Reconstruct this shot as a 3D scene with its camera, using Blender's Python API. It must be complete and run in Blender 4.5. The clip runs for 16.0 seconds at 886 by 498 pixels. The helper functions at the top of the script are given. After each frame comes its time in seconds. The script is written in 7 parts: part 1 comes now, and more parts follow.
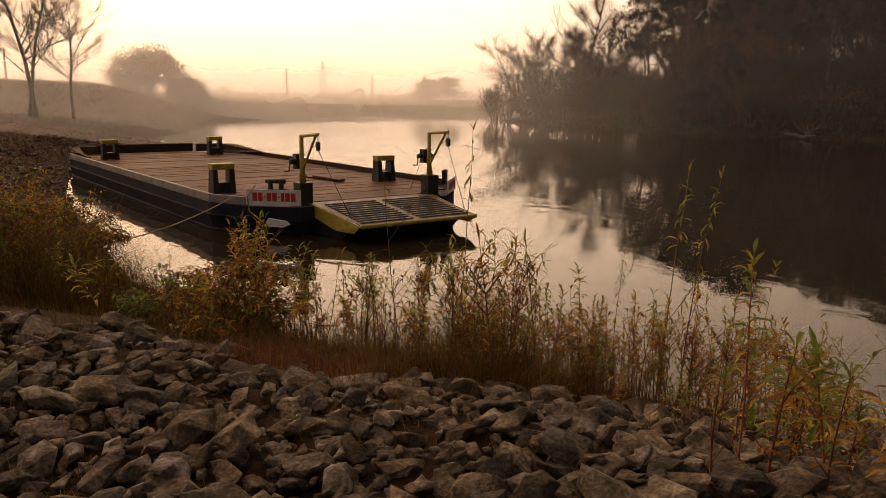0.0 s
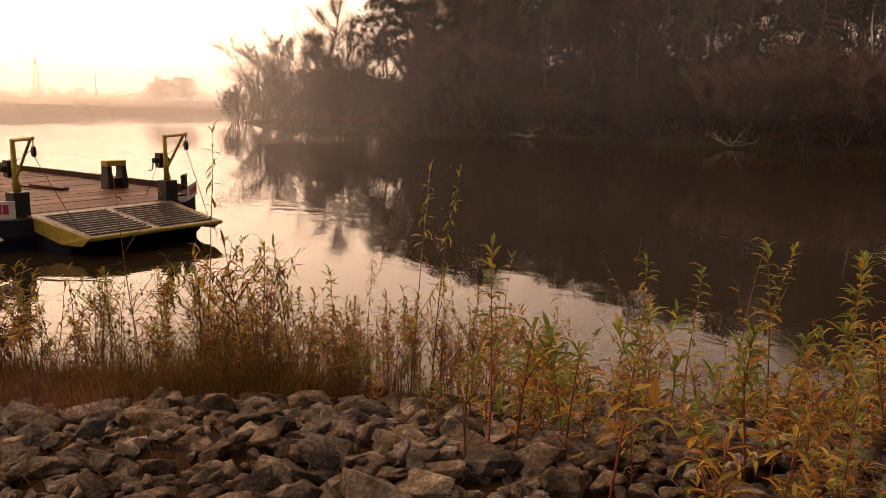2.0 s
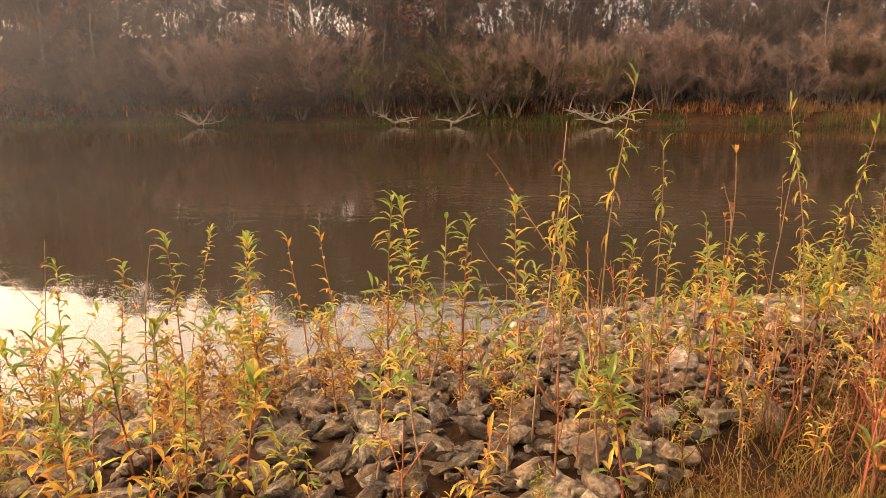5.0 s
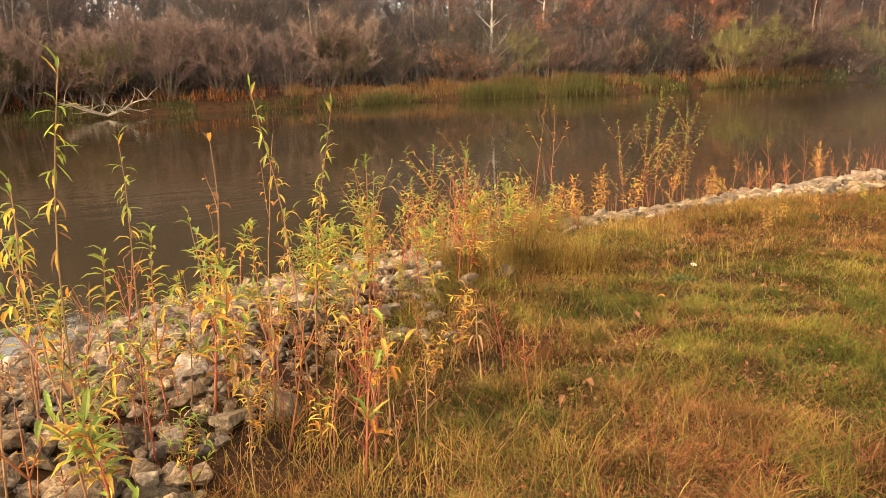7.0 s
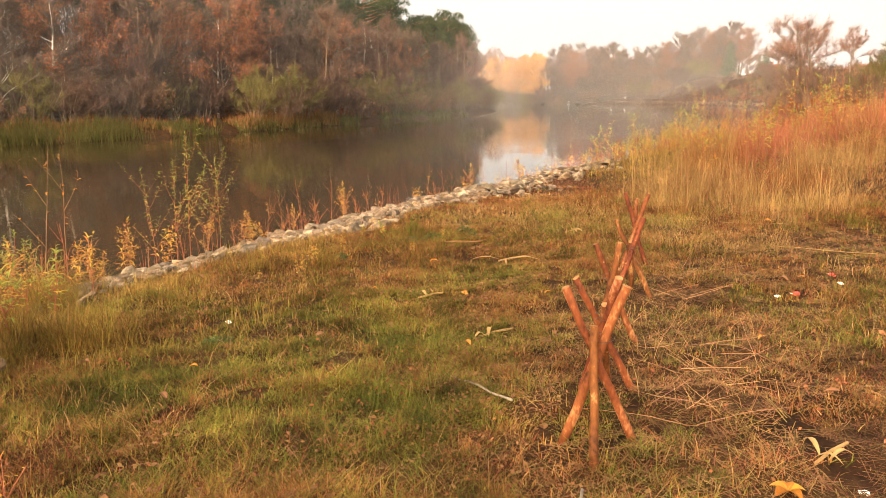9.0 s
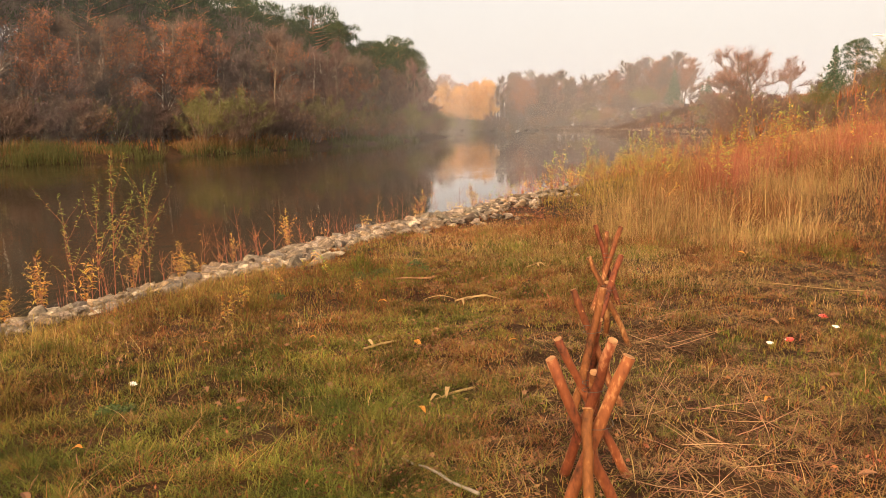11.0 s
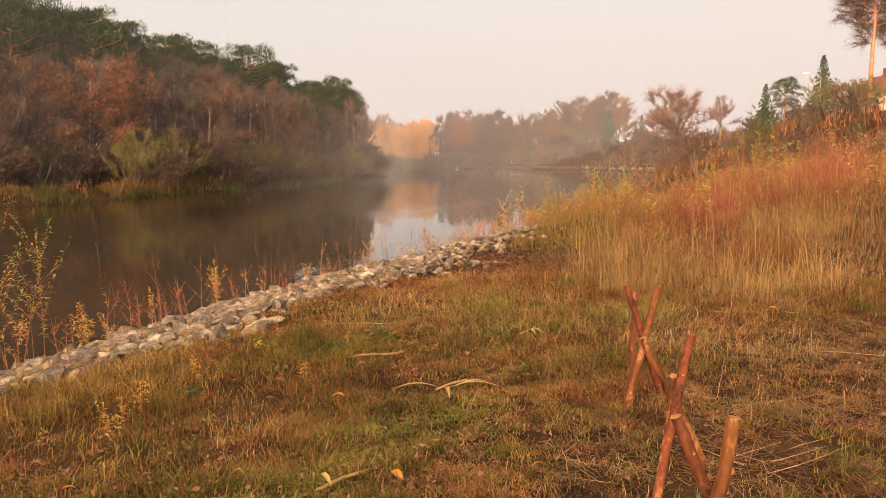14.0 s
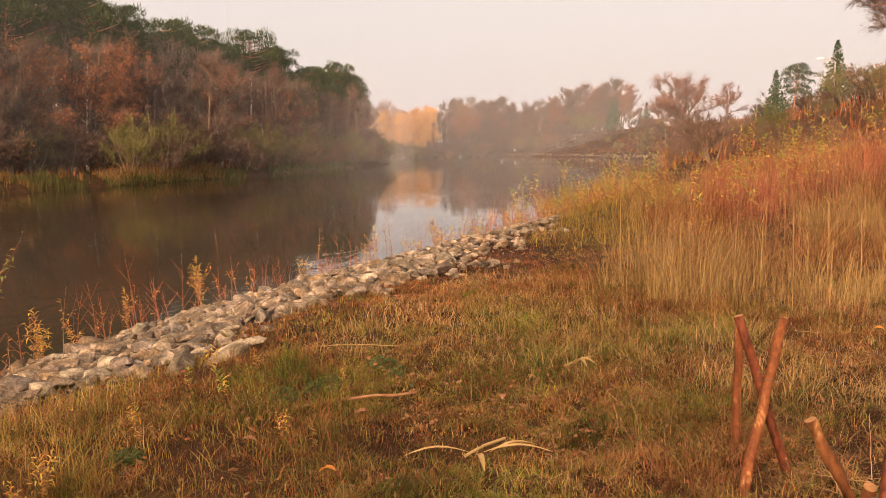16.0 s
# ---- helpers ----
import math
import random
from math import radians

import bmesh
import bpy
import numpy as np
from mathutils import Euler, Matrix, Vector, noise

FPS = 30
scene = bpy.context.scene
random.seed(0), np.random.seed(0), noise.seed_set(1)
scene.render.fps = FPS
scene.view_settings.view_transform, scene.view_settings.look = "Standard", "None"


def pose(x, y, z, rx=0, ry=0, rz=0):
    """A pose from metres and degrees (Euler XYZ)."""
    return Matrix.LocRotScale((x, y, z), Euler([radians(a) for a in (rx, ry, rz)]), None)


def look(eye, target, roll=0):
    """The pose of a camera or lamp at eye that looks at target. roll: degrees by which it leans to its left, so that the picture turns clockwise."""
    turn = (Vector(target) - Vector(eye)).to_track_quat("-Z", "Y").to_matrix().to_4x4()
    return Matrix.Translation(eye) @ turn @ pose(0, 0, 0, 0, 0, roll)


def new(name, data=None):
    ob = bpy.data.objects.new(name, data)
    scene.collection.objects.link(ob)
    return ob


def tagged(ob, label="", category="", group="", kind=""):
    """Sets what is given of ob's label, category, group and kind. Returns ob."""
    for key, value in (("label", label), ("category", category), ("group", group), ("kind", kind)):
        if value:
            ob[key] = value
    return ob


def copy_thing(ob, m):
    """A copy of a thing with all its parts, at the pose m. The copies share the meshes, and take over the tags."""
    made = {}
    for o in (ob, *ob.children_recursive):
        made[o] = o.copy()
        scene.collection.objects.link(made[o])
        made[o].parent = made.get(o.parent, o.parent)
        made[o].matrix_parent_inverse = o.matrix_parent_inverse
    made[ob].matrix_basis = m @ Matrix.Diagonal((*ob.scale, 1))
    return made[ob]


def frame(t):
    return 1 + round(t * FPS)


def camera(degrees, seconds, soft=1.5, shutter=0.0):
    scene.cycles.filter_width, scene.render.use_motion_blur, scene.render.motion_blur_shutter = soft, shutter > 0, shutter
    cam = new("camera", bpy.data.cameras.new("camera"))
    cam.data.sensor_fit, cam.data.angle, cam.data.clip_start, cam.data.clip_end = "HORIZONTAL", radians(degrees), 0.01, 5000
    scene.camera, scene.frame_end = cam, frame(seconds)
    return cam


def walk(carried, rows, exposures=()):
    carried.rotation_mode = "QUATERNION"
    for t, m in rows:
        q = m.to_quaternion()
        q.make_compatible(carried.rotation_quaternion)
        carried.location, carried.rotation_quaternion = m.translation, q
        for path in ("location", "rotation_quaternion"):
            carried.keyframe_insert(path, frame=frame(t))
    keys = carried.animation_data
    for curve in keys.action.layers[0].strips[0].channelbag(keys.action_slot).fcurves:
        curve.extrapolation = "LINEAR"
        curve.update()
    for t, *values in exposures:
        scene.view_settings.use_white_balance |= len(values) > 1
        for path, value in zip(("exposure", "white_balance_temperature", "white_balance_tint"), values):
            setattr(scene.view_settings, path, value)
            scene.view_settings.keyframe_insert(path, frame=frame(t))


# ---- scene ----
cam = camera(59.40, 16.0, soft=0.75)
walk(cam, [
    (0.0, pose(-0.275, -0.105, 3.189, 79.03, -0.60, 62.51)),
    (0.5, pose(-0.268, -0.100, 3.191, 79.09, -0.94, 58.33)),
    (1.0, pose(-0.276, -0.081, 3.193, 79.14, -1.25, 53.11)),
    (1.5, pose(-0.287, -0.078, 3.191, 79.29, -1.20, 48.30)),
    (2.0, pose(-0.300, -0.082, 3.191, 79.41, -0.98, 43.99)),
    (2.5, pose(-0.289, -0.067, 3.195, 79.22, -0.82, 38.08)),
    (3.0, pose(-0.243, -0.001, 3.194, 78.98, -0.76, 32.08)),
    (3.2, pose(-0.219, 0.048, 3.195, 78.85, -0.90, 30.00)),
    (5.3, pose(0.219, 0.218, 3.284, 77.95, 0.72, 1.94)),
    (5.5, pose(0.215, 0.252, 3.285, 77.83, 0.94, -1.85)),
    (6.0, pose(0.268, 0.320, 3.270, 77.16, 1.48, -11.76)),
    (6.5, pose(0.370, 0.403, 3.255, 76.47, 2.02, -20.29)),
    (7.0, pose(0.479, 0.448, 3.261, 76.55, 1.75, -27.42)),
    (7.5, pose(0.595, 0.512, 3.259, 76.54, 1.06, -34.79)),
    (8.0, pose(0.712, 0.576, 3.249, 77.55, 0.62, -44.02)),
    (8.5, pose(0.802, 0.667, 3.257, 78.11, 0.80, -53.52)),
    (9.0, pose(0.964, 0.746, 3.242, 78.94, 0.93, -60.39)),
    (9.5, pose(1.127, 0.808, 3.243, 79.93, 1.18, -60.46)),
    (10.0, pose(1.300, 0.903, 3.228, 80.29, 0.45, -62.19)),
    (10.2, pose(1.379, 0.944, 3.219, 80.57, 0.33, -62.70)),
    (12.3, pose(2.327, 1.560, 3.178, 81.94, 0.41, -66.72)),
    (12.5, pose(2.440, 1.619, 3.170, 83.25, 0.54, -67.14)),
    (13.0, pose(2.717, 1.787, 3.166, 83.46, -0.03, -66.91)),
    (13.5, pose(2.958, 1.970, 3.155, 83.96, 0.55, -67.20)),
    (14.0, pose(3.219, 2.148, 3.129, 83.54, 0.97, -68.47)),
    (14.5, pose(3.527, 2.320, 3.115, 83.74, 0.84, -69.14)),
    (15.0, pose(3.861, 2.514, 3.103, 83.85, 0.94, -70.18)),
    (15.5, pose(4.211, 2.678, 3.079, 83.17, 1.41, -69.13)),
    (16.0, pose(4.530, 2.817, 3.087, 82.63, 0.86, -68.28)),
], exposures=[(0,-1.72,6900,20),(1.5,-1.27,7000,26),(2.1,-1.08,7050,30),(3,-0.38,7150,35),(5.5,1.05,6600,12),(8,1.22,6200,6),(9.5,0.92,6250,7),(16,0.5,6500,17)])

# ---- world, sun ----
SUN_YAW, SUN_UP = 92.0, 6.5
world = bpy.data.worlds.new("world")
scene.world = world
world.use_nodes = True
wn = world.node_tree
for n in list(wn.nodes):
    wn.nodes.remove(n)
sky = wn.nodes.new("ShaderNodeTexSky")
sky.sky_type = "NISHITA"
sky.sun_disc = False
sky.sun_elevation = radians(SUN_UP)
sky.sun_rotation = radians(-SUN_YAW)
sky.air_density, sky.dust_density, sky.ozone_density = 1.0, 10.0, 1.0
warm = wn.nodes.new("ShaderNodeMixRGB")
warm.blend_type = "MULTIPLY"
warm.inputs[0].default_value = 1.0
warm.inputs[2].default_value = (1.12, 0.96, 0.84, 1)
# haze brightens the sky in a broad lobe towards the sun
wdir = wn.nodes.new("ShaderNodeTexCoord")
dot = wn.nodes.new("ShaderNodeVectorMath")
dot.operation = "DOT_PRODUCT"
dot.inputs[1].default_value = (-math.sin(radians(SUN_YAW)) * 0.98, math.cos(radians(SUN_YAW)) * 0.98, 0.17)
wn.links.new(wdir.outputs["Generated"], dot.inputs[0])
half = wn.nodes.new("ShaderNodeMath")
half.operation = "MULTIPLY_ADD"
half.inputs[1].default_value, half.inputs[2].default_value = 0.5, 0.5
wn.links.new(dot.outputs["Value"], half.inputs[0])
lobe = wn.nodes.new("ShaderNodeMath")
lobe.operation = "POWER"
lobe.inputs[1].default_value = 4.5
wn.links.new(half.outputs[0], lobe.inputs[0])
glow = wn.nodes.new("ShaderNodeVectorMath")
glow.operation = "SCALE"
glow.inputs[0].default_value = (215.0, 157.0, 98.0)
wn.links.new(lobe.outputs[0], glow.inputs["Scale"])
haze = wn.nodes.new("ShaderNodeVectorMath")
haze.operation = "ADD"
haze.inputs[1].default_value = (13.0, 11.7, 10.65)
wn.links.new(glow.outputs[0], haze.inputs[0])
pale = wn.nodes.new("ShaderNodeMixRGB")
pale.inputs[0].default_value = 0.38
wn.links.new(haze.outputs[0], pale.inputs[2])
bg = wn.nodes.new("ShaderNodeBackground")
bg.inputs[1].default_value = 0.11
wo = wn.nodes.new("ShaderNodeOutputWorld")
wn.links.new(sky.outputs[0], warm.inputs[1])
wn.links.new(warm.outputs[0], pale.inputs[1])
wn.links.new(pale.outputs[0], bg.inputs[0])
wn.links.new(bg.outputs[0], wo.inputs[0])

sun = new("sun", bpy.data.lights.new("sun", "SUN"))
sun.data.energy, sun.data.angle, sun.data.color = 5.0, radians(4.0), (1.0, 0.58, 0.27)
sa, se = radians(SUN_YAW), radians(SUN_UP)
sun.matrix_world = look((-math.sin(sa) * math.cos(se) * 50, math.cos(sa) * math.cos(se) * 50, math.sin(se) * 50), (0, 0, 0))


# ---- materials ----
def material(name, colors, scale=3.0, rough=0.8, bump=0.3, fine=40.0, metal=0.0, spread=0.0, island=False, through_light=0.0,
             spec=0.08, stretch=(1, 1, 1), depth=0.02, tints=None, soft_edge=0.0):
    """Noise-mixed colours at two scales, relief, and a shift of brightness from object to object or island to island."""
    m = bpy.data.materials.new(name)
    m.use_nodes = True
    t = m.node_tree
    N, Lk = t.nodes, t.links
    b = N["Principled BSDF"]
    out = N["Material Output"]
    co = N.new("ShaderNodeTexCoord")
    mp = N.new("ShaderNodeMapping")
    mp.inputs["Scale"].default_value = stretch
    Lk.new(co.outputs["Object"], mp.inputs[0])
    n1 = N.new("ShaderNodeTexNoise")
    n1.inputs["Scale"].default_value, n1.inputs["Detail"].default_value = scale, 5
    n2 = N.new("ShaderNodeTexNoise")
    n2.inputs["Scale"].default_value, n2.inputs["Detail"].default_value = fine, 4
    Lk.new(mp.outputs[0], n1.inputs[0])
    Lk.new(mp.outputs[0], n2.inputs[0])
    mixf = N.new("ShaderNodeMath")
    mixf.operation = "MULTIPLY_ADD"
    mixf.inputs[1].default_value = 0.35
    Lk.new(n2.outputs[0], mixf.inputs[0])
    sc = N.new("ShaderNodeMath")
    sc.operation = "MULTIPLY"
    sc.inputs[1].default_value = 0.65
    Lk.new(n1.outputs[0], sc.inputs[0])
    Lk.new(sc.outputs[0], mixf.inputs[2])
    ramp = N.new("ShaderNodeValToRGB")
    el = ramp.color_ramp.elements
    k = len(colors)
    while len(el) < k:
        el.new(0.5)
    for i, c in enumerate(colors):
        el[i].position = 0.34 + 0.32 * i / max(1, k - 1)
        el[i].color = (*c, 1)
    Lk.new(mixf.outputs[0], ramp.inputs[0])
    col = ramp.outputs[0]
    if spread:
        if island:
            rnd = N.new("ShaderNodeNewGeometry").outputs["Random Per Island"]
        else:
            rnd = N.new("ShaderNodeObjectInfo").outputs["Random"]
        mr = N.new("ShaderNodeMapRange")
        mr.inputs[3].default_value, mr.inputs[4].default_value = 1 - spread, 1 + spread
        Lk.new(rnd, mr.inputs[0])
        hs = N.new("ShaderNodeHueSaturation")
        Lk.new(mr.outputs[0], hs.inputs["Value"])
        mh = N.new("ShaderNodeMapRange")
        mh.inputs[3].default_value, mh.inputs[4].default_value = 0.5 - spread * 0.05, 0.5 + spread * 0.05
        fr = N.new("ShaderNodeMath")
        fr.operation = "FRACT"
        m7 = N.new("ShaderNodeMath")
        m7.operation = "MULTIPLY"
        m7.inputs[1].default_value = 7.31
        Lk.new(rnd, m7.inputs[0])
        Lk.new(m7.outputs[0], fr.inputs[0])
        Lk.new(fr.outputs[0], mh.inputs[0])
        Lk.new(mh.outputs[0], hs.inputs["Hue"])
        Lk.new(col, hs.inputs["Color"])
        col = hs.outputs[0]
    if tints:
        rt = N.new("ShaderNodeValToRGB")
        rt.color_ramp.interpolation = "LINEAR"
        te = rt.color_ramp.elements
        while len(te) < len(tints):
            te.new(0.5)
        for i, c in enumerate(tints):
            te[i].position = i / (len(tints) - 1)
            te[i].color = (*c, 1)
        Lk.new(fr.outputs[0], rt.inputs[0])
        mt = N.new("ShaderNodeMixRGB")
        mt.blend_type = "MULTIPLY"
        mt.inputs[0].default_value = 1.0
        Lk.new(col, mt.inputs[1])
        Lk.new(rt.outputs[0], mt.inputs[2])
        col = mt.outputs[0]
    Lk.new(col, b.inputs["Base Color"])
    b.inputs["Roughness"].default_value = rough
    b.inputs["Metallic"].default_value = metal
    b.inputs["Specular IOR Level"].default_value = spec
    if bump:
        bp = N.new("ShaderNodeBump")
        bp.inputs["Strength"].default_value, bp.inputs["Distance"].default_value = bump, depth
        Lk.new(mixf.outputs[0], bp.inputs["Height"])
        if soft_edge:
            be = N.new("ShaderNodeBevel")
            be.samples = 4
            be.inputs["Radius"].default_value = soft_edge
            Lk.new(be.outputs[0], bp.inputs["Normal"])
        Lk.new(bp.outputs[0], b.inputs["Normal"])
    if through_light:
        tr = N.new("ShaderNodeBsdfTranslucent")
        Lk.new(col, tr.inputs[0])
        mx = N.new("ShaderNodeMixShader")
        mx.inputs[0].default_value = through_light
        Lk.new(b.outputs[0], mx.inputs[1])
        Lk.new(tr.outputs[0], mx.inputs[2])
        Lk.new(mx.outputs[0], out.inputs[0])
    return m


STONE = material("stone", [(0.04, 0.035, 0.029), (0.105, 0.091, 0.076), (0.27, 0.24, 0.205)], 8, 0.85, 0.9, 50, spread=0.4, depth=0.06, soft_edge=0.02,
                 tints=[(1.05, 0.9, 0.76), (0.95, 0.93, 0.92), (1.3, 1.05, 0.8), (0.8, 0.68, 0.58), (1.3, 1.2, 1.08), (1.15, 0.85, 0.62)])
# brown soil, taken near black to put gap shade between stones and tufts
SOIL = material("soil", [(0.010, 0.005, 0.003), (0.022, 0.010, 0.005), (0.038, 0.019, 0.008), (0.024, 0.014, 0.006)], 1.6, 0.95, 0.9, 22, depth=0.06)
GRASS = material("grass_blade", [(0.05, 0.033, 0.009), (0.27, 0.18, 0.042)], 2.2, 0.7, 0, 3, spread=0.62, island=True, through_light=0.36)
GREEN = material("green_blade", [(0.030, 0.038, 0.007), (0.17, 0.165, 0.027)], 2.2, 0.7, 0, 3, spread=0.6, island=True, through_light=0.36)
STRAW = material("dry_straw", [(0.16, 0.098, 0.04), (0.35, 0.225, 0.092)], 0.6, 0.75, 0, 6, spread=0.4, island=True, through_light=0.25)
RUST_GRASS = material("russet_grass", [(0.05, 0.019, 0.008), (0.24, 0.105, 0.037)], 2.0, 0.75, 0, 6, spread=0.6, island=True, through_light=0.34)
LEAF_GREEN = material("green_leaf", [(0.10, 0.145, 0.022), (0.25, 0.29, 0.05)], 9, 0.55, 0, 50, spread=0.35, island=True, through_light=0.52, spec=0.4)
LEAF_DARK = material("dark_green_leaf", [(0.022, 0.036, 0.008), (0.075, 0.098, 0.022)], 9, 0.6, 0, 50, spread=0.35, island=True, through_light=0.3, spec=0.3)
LEAF_YELLOW = material("yellow_leaf", [(0.34, 0.225, 0.03), (0.52, 0.375, 0.06)], 9, 0.55, 0, 50, spread=0.35, island=True, through_light=0.52, spec=0.4)
LEAF_ORANGE = material("orange_leaf", [(0.36, 0.15, 0.025), (0.50, 0.25, 0.05)], 9, 0.6, 0, 50, spread=0.35, island=True, through_light=0.52)
LEAF_DRY = material("withered_leaf", [(0.10, 0.05, 0.03), (0.20, 0.11, 0.05)], 9, 0.8, 0, 50, spread=0.3, island=True, through_light=0.2)
STEM = material("red_stem", [(0.16, 0.05, 0.03), (0.26, 0.10, 0.05)], 8, 0.6, 0.2, 60, spread=0.3)
STEM_BROWN = material("brown_stem", [(0.16, 0.09, 0.05), (0.28, 0.17, 0.09)], 8, 0.7, 0.2, 60, spread=0.3)
BARK = material("grey_bark", [(0.06, 0.045, 0.035), (0.14, 0.11, 0.085)], 4, 0.9, 0.6, 30, spread=0.3, depth=0.05)
BIRCH = material("birch_bark", [(0.35, 0.31, 0.27), (0.62, 0.58, 0.52)], 2, 0.8, 0.3, 20, stretch=(1, 1, 3))
PINE_BARK = material("pine_bark", [(0.16, 0.075, 0.04), (0.30, 0.15, 0.08)], 3, 0.9, 0.7, 20, spread=0.2, depth=0.05)
TWIG = material("bare_twig", [(0.045, 0.034, 0.029), (0.10, 0.075, 0.062)], 0.3, 0.9, 0, 3, spread=0.35)
TWIG_RED = material("russet_twig", [(0.05, 0.035, 0.03), (0.10, 0.066, 0.054)], 0.3, 0.9, 0, 3, spread=0.35)
TWIG_PINK = material("pink_brown_twig", [(0.095, 0.066, 0.055), (0.2, 0.14, 0.115)], 0.3, 0.9, 0, 3, spread=0.3)
TWIG_GREEN = material("willow_twig", [(0.06, 0.056, 0.024), (0.12, 0.105, 0.045)], 0.3, 0.9, 0, 3, spread=0.35)
NEEDLE = material("pine_needle", [(0.014, 0.023, 0.010), (0.042, 0.054, 0.022)], 0.5, 0.8, 0, 4, spread=0.3, island=True)
SPRUCE = material("spruce_needle", [(0.018, 0.035, 0.02), (0.04, 0.065, 0.03)], 0.5, 0.8, 0, 4, spread=0.3, island=True)
CROWN_RUST = material("rust_foliage", [(0.14, 0.052, 0.026), (0.25, 0.10, 0.042)], 0.4, 0.8, 0, 4, spread=0.35, island=True, through_light=0.3)
CROWN_GOLD = material("gold_foliage", [(0.30, 0.165, 0.065), (0.44, 0.26, 0.11)], 0.4, 0.8, 0, 4, spread=0.3, island=True, through_light=0.3)
REED = material("reed", [(0.10, 0.06, 0.026), (0.18, 0.105, 0.045)], 0.25, 0.8, 0, 3, spread=0.35, island=True, through_light=0.3)
REED_GREEN = material("green_reed", [(0.04, 0.045, 0.015), (0.085, 0.08, 0.028)], 0.25, 0.8, 0, 3, spread=0.35, island=True, through_light=0.3)
POLE = material("peeled_pine", [(0.024, 0.010, 0.006), (0.085, 0.027, 0.011), (0.125, 0.042, 0.015), (0.27, 0.135, 0.06)], 9, 0.65, 0.8, 60, spread=0.2, stretch=(1, 1, 0.45), depth=0.006)
CUT = material("cut_wood", [(0.16, 0.08, 0.035), (0.28, 0.15, 0.07)], 20, 0.8, 0.2, 80)
DEAD = material("bleached_wood", [(0.13, 0.105, 0.085), (0.25, 0.215, 0.175)], 3, 0.8, 0.3, 30)
DECK = material("deck_plank", [(0.045, 0.016, 0.009), (0.095, 0.036, 0.02), (0.19, 0.085, 0.05)], 1.3, 0.58, 0.6, 30, spread=0.16, stretch=(1, 0.3, 1), depth=0.008, spec=0.06)
HULL = material("hull_navy", [(0.010, 0.011, 0.02), (0.016, 0.019, 0.04), (0.03, 0.024, 0.025)], 1.5, 0.75, 0.3, 20, spec=0.1)
RUSTED = material("rusted_steel", [(0.03, 0.02, 0.015), (0.07, 0.04, 0.025)], 5, 0.7, 0.4, 40)
WORN = material("worn_ramp_steel", [(0.05, 0.038, 0.03), (0.13, 0.10, 0.08), (0.24, 0.20, 0.16)], 4, 0.5, 0.4, 40, spec=0.3)
BLACK = material("black_paint", [(0.012, 0.011, 0.01), (0.03, 0.026, 0.022)], 5, 0.5, 0.2, 40, spec=0.3)
YELLOW = material("yellow_paint", [(0.26, 0.18, 0.025), (0.46, 0.35, 0.05)], 5, 0.5, 0.3, 30, spec=0.3)
WHITE = material("white_paint", [(0.55, 0.52, 0.48), (0.78, 0.76, 0.72)], 4, 0.5, 0.2, 30, spec=0.3)
CHALK = material("chalky_paint", [(0.16, 0.14, 0.13), (0.34, 0.31, 0.29)], 3, 0.6, 0.3, 30)
RED = material("red_paint", [(0.42, 0.03, 0.03), (0.6, 0.06, 0.05)], 6, 0.5, 0.1, 30, spec=0.3)
STEEL = material("worn_steel", [(0.22, 0.20, 0.18), (0.38, 0.35, 0.32)], 5, 0.35, 0.3, 30, metal=0.7, spec=0.3)
ROPE = material("rope", [(0.22, 0.17, 0.11), (0.38, 0.30, 0.2)], 30, 0.9, 0.3, 90)
CABLE = material("cable", [(0.03, 0.026, 0.024), (0.07, 0.06, 0.055)], 30, 0.5, 0.1, 90)
PLASTER = material("plaster", [(0.55, 0.42, 0.30), (0.66, 0.53, 0.40)], 1, 0.9, 0.2, 20)
TILE_RED = material("roof_tile", [(0.13, 0.045, 0.03), (0.20, 0.075, 0.045)], 2, 0.8, 0.3, 20)
DARK_GLASS = material("window_glass", [(0.02, 0.022, 0.026), (0.04, 0.045, 0.05)], 1, 0.1, 0, 5, spec=0.5)

WATER = bpy.data.materials.new("river_water")
WATER.use_nodes = True
wt = WATER.node_tree
wb = wt.nodes["Principled BSDF"]
wb.inputs["Base Color"].default_value = (0.022, 0.016, 0.009, 1)
wb.inputs["Roughness"].default_value = 0.035
wb.inputs["IOR"].default_value = 1.333
wc = wt.nodes.new("ShaderNodeTexCoord")
wm = wt.nodes.new("ShaderNodeMapping")
wm.inputs["Scale"].default_value = (0.5, 1.0, 1.0)
wt.links.new(wc.outputs["Object"], wm.inputs[0])
w1 = wt.nodes.new("ShaderNodeTexNoise")
w1.inputs["Scale"].default_value, w1.inputs["Detail"].default_value, w1.inputs["Distortion"].default_value = 1.15, 4, 0.8
w2 = wt.nodes.new("ShaderNodeTexNoise")
w2.inputs["Scale"].default_value, w2.inputs["Detail"].default_value = 0.07, 2
wt.links.new(wm.outputs[0], w1.inputs[0])
wt.links.new(wm.outputs[0], w2.inputs[0])
wr = wt.nodes.new("ShaderNodeMapRange")
wr.inputs[1].default_value, wr.inputs[2].default_value, wr.inputs[3].default_value, wr.inputs[4].default_value = 0.46, 0.7, 0.1, 0.9
wt.links.new(w2.outputs[0], wr.inputs[0])
wx = wt.nodes.new("ShaderNodeMath")
wx.operation = "MULTIPLY"
wt.links.new(w1.outputs[0], wx.inputs[0])
wt.links.new(wr.outputs[0], wx.inputs[1])
wp = wt.nodes.new("ShaderNodeBump")
wp.inputs["Strength"].default_value, wp.inputs["Distance"].default_value = 0.6, 0.06
wt.links.new(wx.outputs[0], wp.inputs["Height"])
